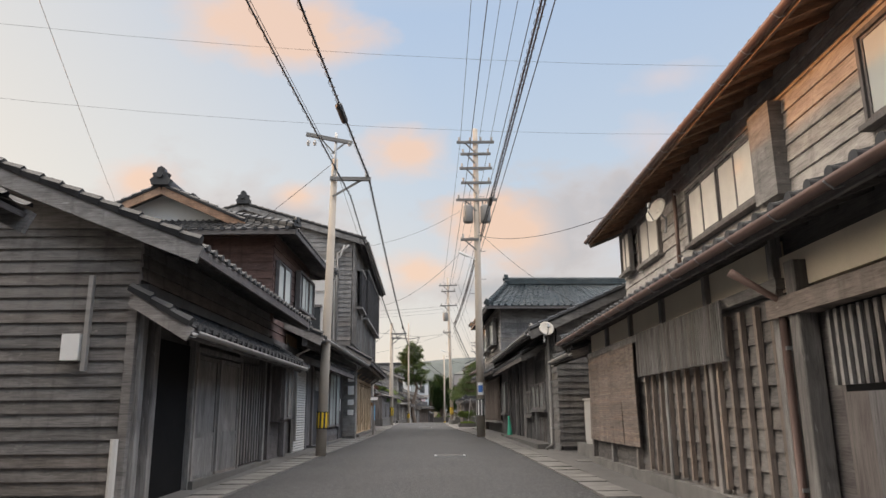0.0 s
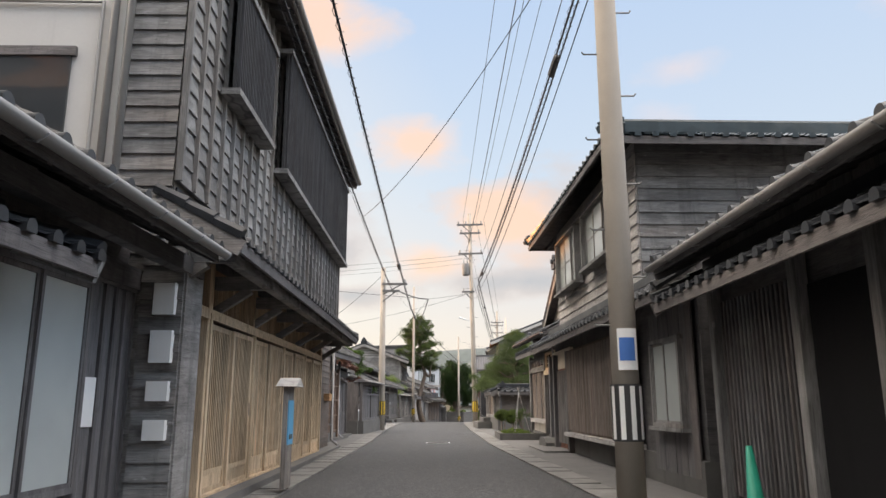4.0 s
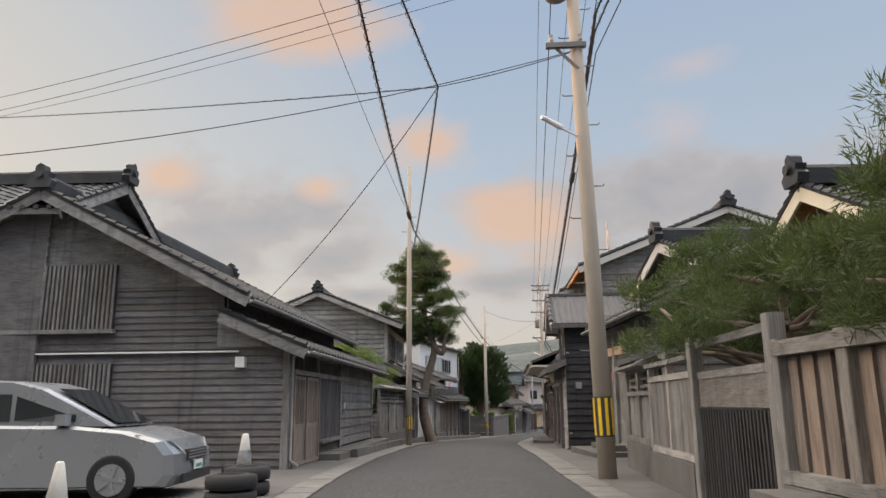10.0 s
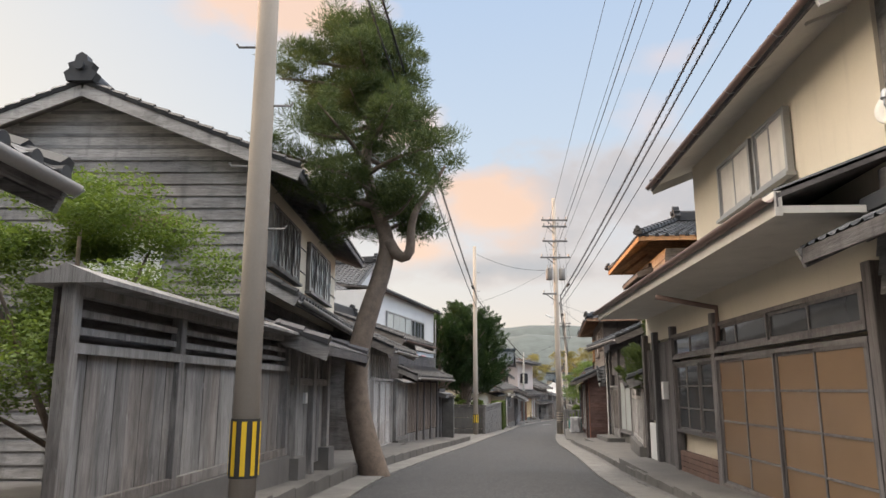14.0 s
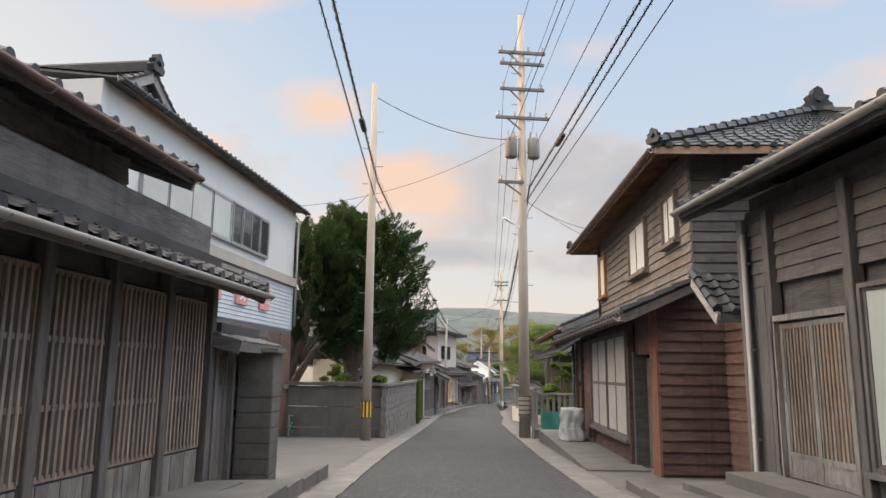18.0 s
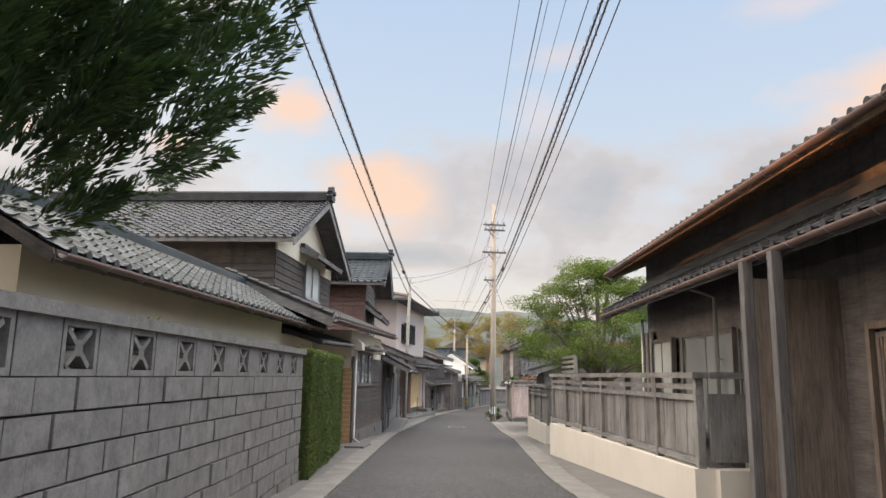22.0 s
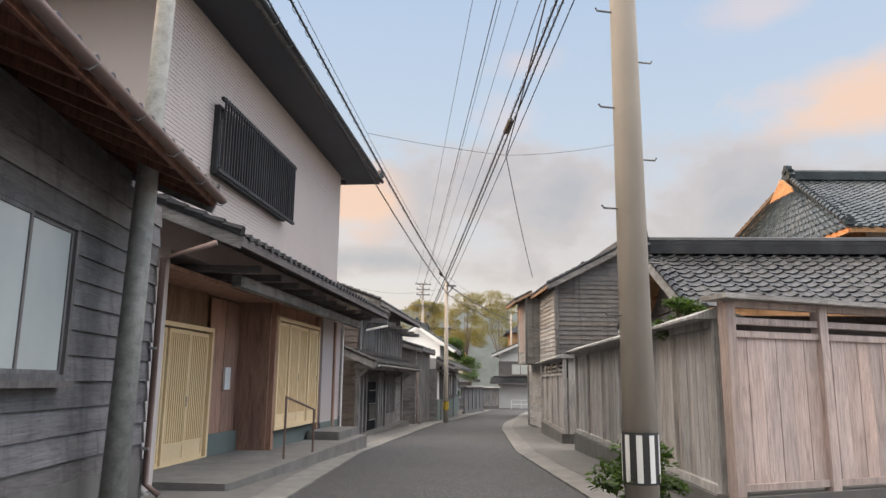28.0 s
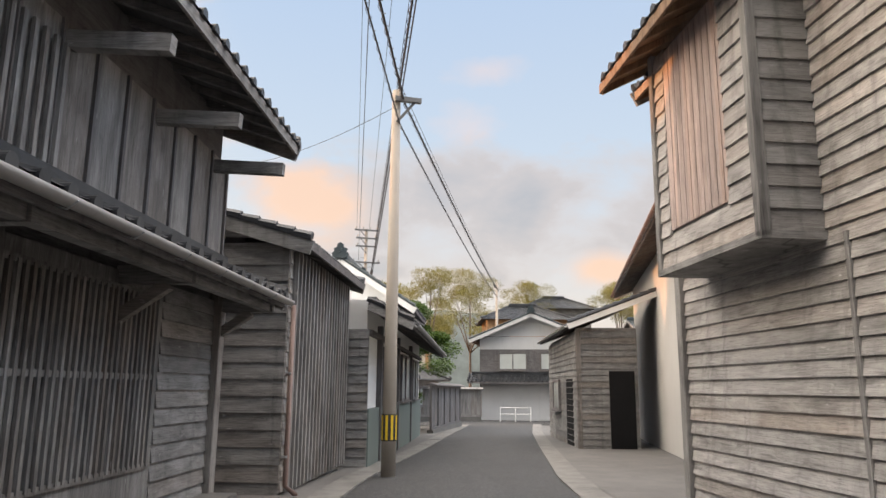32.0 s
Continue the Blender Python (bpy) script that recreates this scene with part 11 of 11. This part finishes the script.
    mb = MB()
    mb.box(2.18, 2.24, -0.42, 0.42, 0.52, 0.66)
    part("grille", mb, BLACK, t)
    for z in (0.55, 0.59, 0.63):
        mb = MB()
        mb.box(2.235, 2.25, -0.4, 0.4, z - 0.008, z + 0.008)
        part("grille_bar", mb, STEEL, t)
    mb = MB()
    mb.box(2.2, 2.25, -0.62, 0.62, 0.24, 0.36)
    part("lower_intake", mb, BLACK, t)
    mb = MB()
    mb.box(2.24, 2.262, -0.17, 0.17, 0.38, 0.5)
    pl = part("number_plate", mb, SIGNW, t)
    mb = MB()
    mb.box(2.262, 2.266, -0.12, 0.12, 0.41, 0.45)
    part("plate_bar", mb, GREEN_P, pl)


parked_car()


def tyre_stack(x, y, n, cone):
    t = thing("tyre_stack", "old tyres stacked as a bollard base", "tyres", Matrix.Translation((x, y, gz(y) + 0.03)), "tyre stacks")
    for i in range(n):
        mb = MB()
        ring = [(0.16, 0.0), (0.2, -0.0), (0.29, 0.02), (0.3, 0.09), (0.29, 0.16), (0.2, 0.18), (0.16, 0.18)]
        seg = 20
        for k in range(seg):
            a = 2 * math.pi * k / seg
            mb.v += [(r * math.cos(a), r * math.sin(a), z + i * 0.18) for r, z in ring]
        m = len(ring)
        for k in range(seg):
            for j in range(m):
                p, q = k * m + j, k * m + (j + 1) % m
                p2, q2 = ((k + 1) % seg) * m + j, ((k + 1) % seg) * m + (j + 1) % m
                mb.f.append((p, p2, q2, q))
        part("tyre", mb, RUBBER, t, smooth=True)
    if cone:
        c = thing("traffic_cone", "dirty pale traffic cone standing in the tyres", "cone", Matrix.Translation((x, y, gz(y) + 0.03 + n * 0.18 - 0.12)), "cones")
        mb = MB()
        mb.tube([(0, 0, 0), (0, 0, 0.5), (0, 0, 0.52)], [0.12, 0.045, 0.03], 12)
        part("cone", mb, CURTAIN, c, smooth=True)
        mb = MB()
        mb.tube([(0, 0, 0.2), (0, 0, 0.3)], [0.096, 0.08], 12, cap=False)
        part("collar", mb, STEEL, c)


tyre_stack(-4.45, 56.7, 2, False)
tyre_stack(-4.65, 57.2, 2, True)
tyre_stack(-4.3, 55.6, 2, False)
for x, y in ((-7.6, 56.0), (-5.9, 56.0)):
    c = thing("traffic_cone", "dirty pale traffic cone on the parking lot", "cone", Matrix.Translation((x, y - 1.2, gz(y) + 0.03)), "cones")
    mb = MB()
    mb.tube([(0, 0, 0.03), (0, 0, 0.55), (0, 0, 0.57)], [0.14, 0.045, 0.03], 12)
    part("cone", mb, CURTAIN, c, smooth=True)
    mb = MB()
    chamfer_box(mb, -0.18, 0.18, -0.18, 0.18, 0, 0.03, 0.04)
    part("base", mb, CURTAIN, c)

# raised kerb along the west side of the middle stretch, and low kerb before the shops opposite
for name, edge, s, y0, y1, h, out in (("kerb_west", left_edge, -1, 64.0, 96.5, 0.2, 3.2), ("kerb_east", right_edge, 1, 73.0, 95.5, 0.14, 3.0)):
    k = thing(name, "weathered raised stone kerb", "kerb", kind="structure")
    rng = random.Random(2)
    y = y0
    me = shared("kerb_stone", CONC_D, lambda m: chamfer_box(m, -0.5, 0.5, -0.5, 0.5, -0.5, 0.5, 0.06))
    while y < y1:
        st = 0.9
        a, b = edge(y), edge(y + st)
        x = (a + b) / 2 + s * (0.62 if s > 0 else 0.55)
        place("kerb_stone", me, k, Matrix.Translation((x, y + st / 2, gz(y + st / 2) + h / 2 - 0.08 + rng.uniform(-0.01, 0.01))) @ Matrix.Rotation(math.atan2(a - b, st), 4, "Z") @ Matrix.Diagonal((0.16, st - 0.015, h + 0.16, 1)))
        y += st
    mb = MB()
    yy = [float(v) for v in np.arange(y0, y1 + 0.1, 1.5)]
    for y in yy:
        a = edge(y) + s * 0.6
        mb.v += [(a, y, gz(y) + h - 0.02), (a + s * out, y, gz(y) + h - 0.02)]
    for j in range(len(yy) - 1):
        q = (2 * j, 2 * j + 1, 2 * j + 3, 2 * j + 2)
        mb.f.append(q if s > 0 else q[::-1])
    a = edge(y0) + s * 0.6
    mb.quad((a, y0, gz(y0) - 0.2), (a + s * out, y0, gz(y0) - 0.2), (a + s * out, y0, gz(y0) + h - 0.02), (a, y0, gz(y0) + h - 0.02))
    single("raised_walk", mb, CONC_D, "raised dark concrete walk before the houses", "pavement", kind="structure")

# ---- end of the street and houses behind ----


def plain_house(name, label, a, b, depth, ze, wall, tile=None, pitch=0.42, z=None, roof="gable", windows=True, side="L", deep=-0.7):
    h = House(name, label, side, a, b, "house", "houses behind the street", z=z)
    h.simple = True
    h.body(0, depth, 0, h.len, ze, wall, deep)
    if roof == "gable":
        h.gable(0, h.len, 0, depth, ze + 0.05, pitch, True, 0.6, 0.4, tile=tile, wall=wall, rafters=False)
    else:
        hip(h, 0, h.len, 0, depth, ze + 0.1, pitch, 0.6, tile, True, 0.8)
    if windows:
        n = max(1, int(h.len / 3.2))
        for i in range(n):
            d = 0.7 + i * 3.0
            h.window(d, d + 1.6, 0.9, 2.0, 2, 0.0)
            if ze > 4:
                h.window(d, d + 1.6, 3.4, 4.4, 2, 0.0)
    return h


def street_end():
    h = House("end_house", "two-storey house with white gable facing the end of the street", "L", (28.6, 206.2), (34.6, 203.4), "house", "houses behind the street")
    h.body(0, 7, 0, h.len, 5.2, SHOPW)
    h.box("dark_band", 0, h.len, -0.06, 0.0, 2.9, 4.4, W_DARK)
    h.window(1.2, 3.0, 3.1, 4.2, 2, -0.06)
    h.window(3.8, 5.6, 3.1, 4.2, 2, -0.06)
    h.gable(0, h.len, 0, 7, 5.25, 0.42, False, 0.7, 0.6, tile=TILE_B, wall=SHOPW, barge=SHOPW)
    h.pent(-0.5, h.len + 0.5, 2.9, 2.4, 1.0)
    k = House("garage", "low garage with brown slatted doors and tiled roof", "L", (33.4, 203.0), (40.0, 200.4), "garage", "houses behind the street")
    k.body(0, 4, 0, k.len, 2.3, W_BROWN)
    k.boards(0.1, k.len, 0.1, 1.9, W_BROWN, 0.0, 0.25, batten=W_DARKV)
    k.gable(0, k.len, 0, 4, 2.4, 0.35, True, 0.5, 0.3, wall=W_BROWN)
    plain_house("end_house", "house with tiled hip roof beyond the crossing", (18.0, 224.0), (25.2, 222.0), 7, 4.2, W_GREY, TILE, roof="hip")
    plain_house("end_house", "grey house at the corner of the crossing", (23.4, 203.0), (26.4, 208.0), 4, 2.6, W_GREY, TILE, roof="hip")
    rows = ((12, 232, 9, 5), (24, 240, 9, 6), (38, 232, 8, 8), (50, 222, 9, 6), (48, 246, 8, 11), (62, 232, 9, 9), (30, 262, 9, 9), (14, 258, 9, 8))
    for i, (x, y, w, z) in enumerate(rows):
        plain_house("hillside_house", "tiled house on the slope beyond the village", (x, y), (x + w, y - 2), 7, 4.8, (W_GREY, PLASTER, W_ORANGE, W_DARK)[i % 4], (TILE, TILE_B)[i % 2], z=gz(y) + z - 3.5, deep=-7.0, roof=("hip", "gable")[i % 2], windows=i % 3 == 0)
    t = thing("guard_rail", "white tubular guard rail at the crossing", "railing", Matrix.Translation((29.0, 203.6, gz(203))) @ Matrix.Rotation(radians(-20), 4, "Z"))
    for x in (0, 0.9, 1.8):
        mb = MB()
        mb.tube([(x, 0, -0.1), (x, 0, 0.85)], 0.03, 8)
        part("post", mb, SIGNW, t)
    for z in (0.45, 0.82):
        mb = MB()
        mb.tube([(0, 0, z), (1.8, 0, z)], 0.025, 8)
        part("rail", mb, SIGNW, t)
    board_fence("board_fence", "grey fence on the far side of the crossing", "L", (22.5, 205.0), (28.0, 204.2), 0.3, 1.9, W_GREYV, False)


street_end()
# added row west of the street, its height set to block the low sun
for i, (x, y, w) in enumerate(((-17, -12, 16.5), (-18, 6, 16.5), (-17, 24, 17), (-16, 42, 15), (-19, 58, 17), (-17, 76, 15), (-14, 92, 17), (-13, 110, 15), (-9, 126, 16), (-6, 143, 15), (-1, 159, 15), (5, 175, 14), (9, 190, 11))):
    plain_house("sun_blocking_house", "tiled house added behind the street to hold off the low sun", (x, y), (x + 1.5, y + w), 8, 3.7, (W_GREY, W_DARK, PLASTER)[i % 3], (TILE, TILE_B)[i % 2], windows=False)
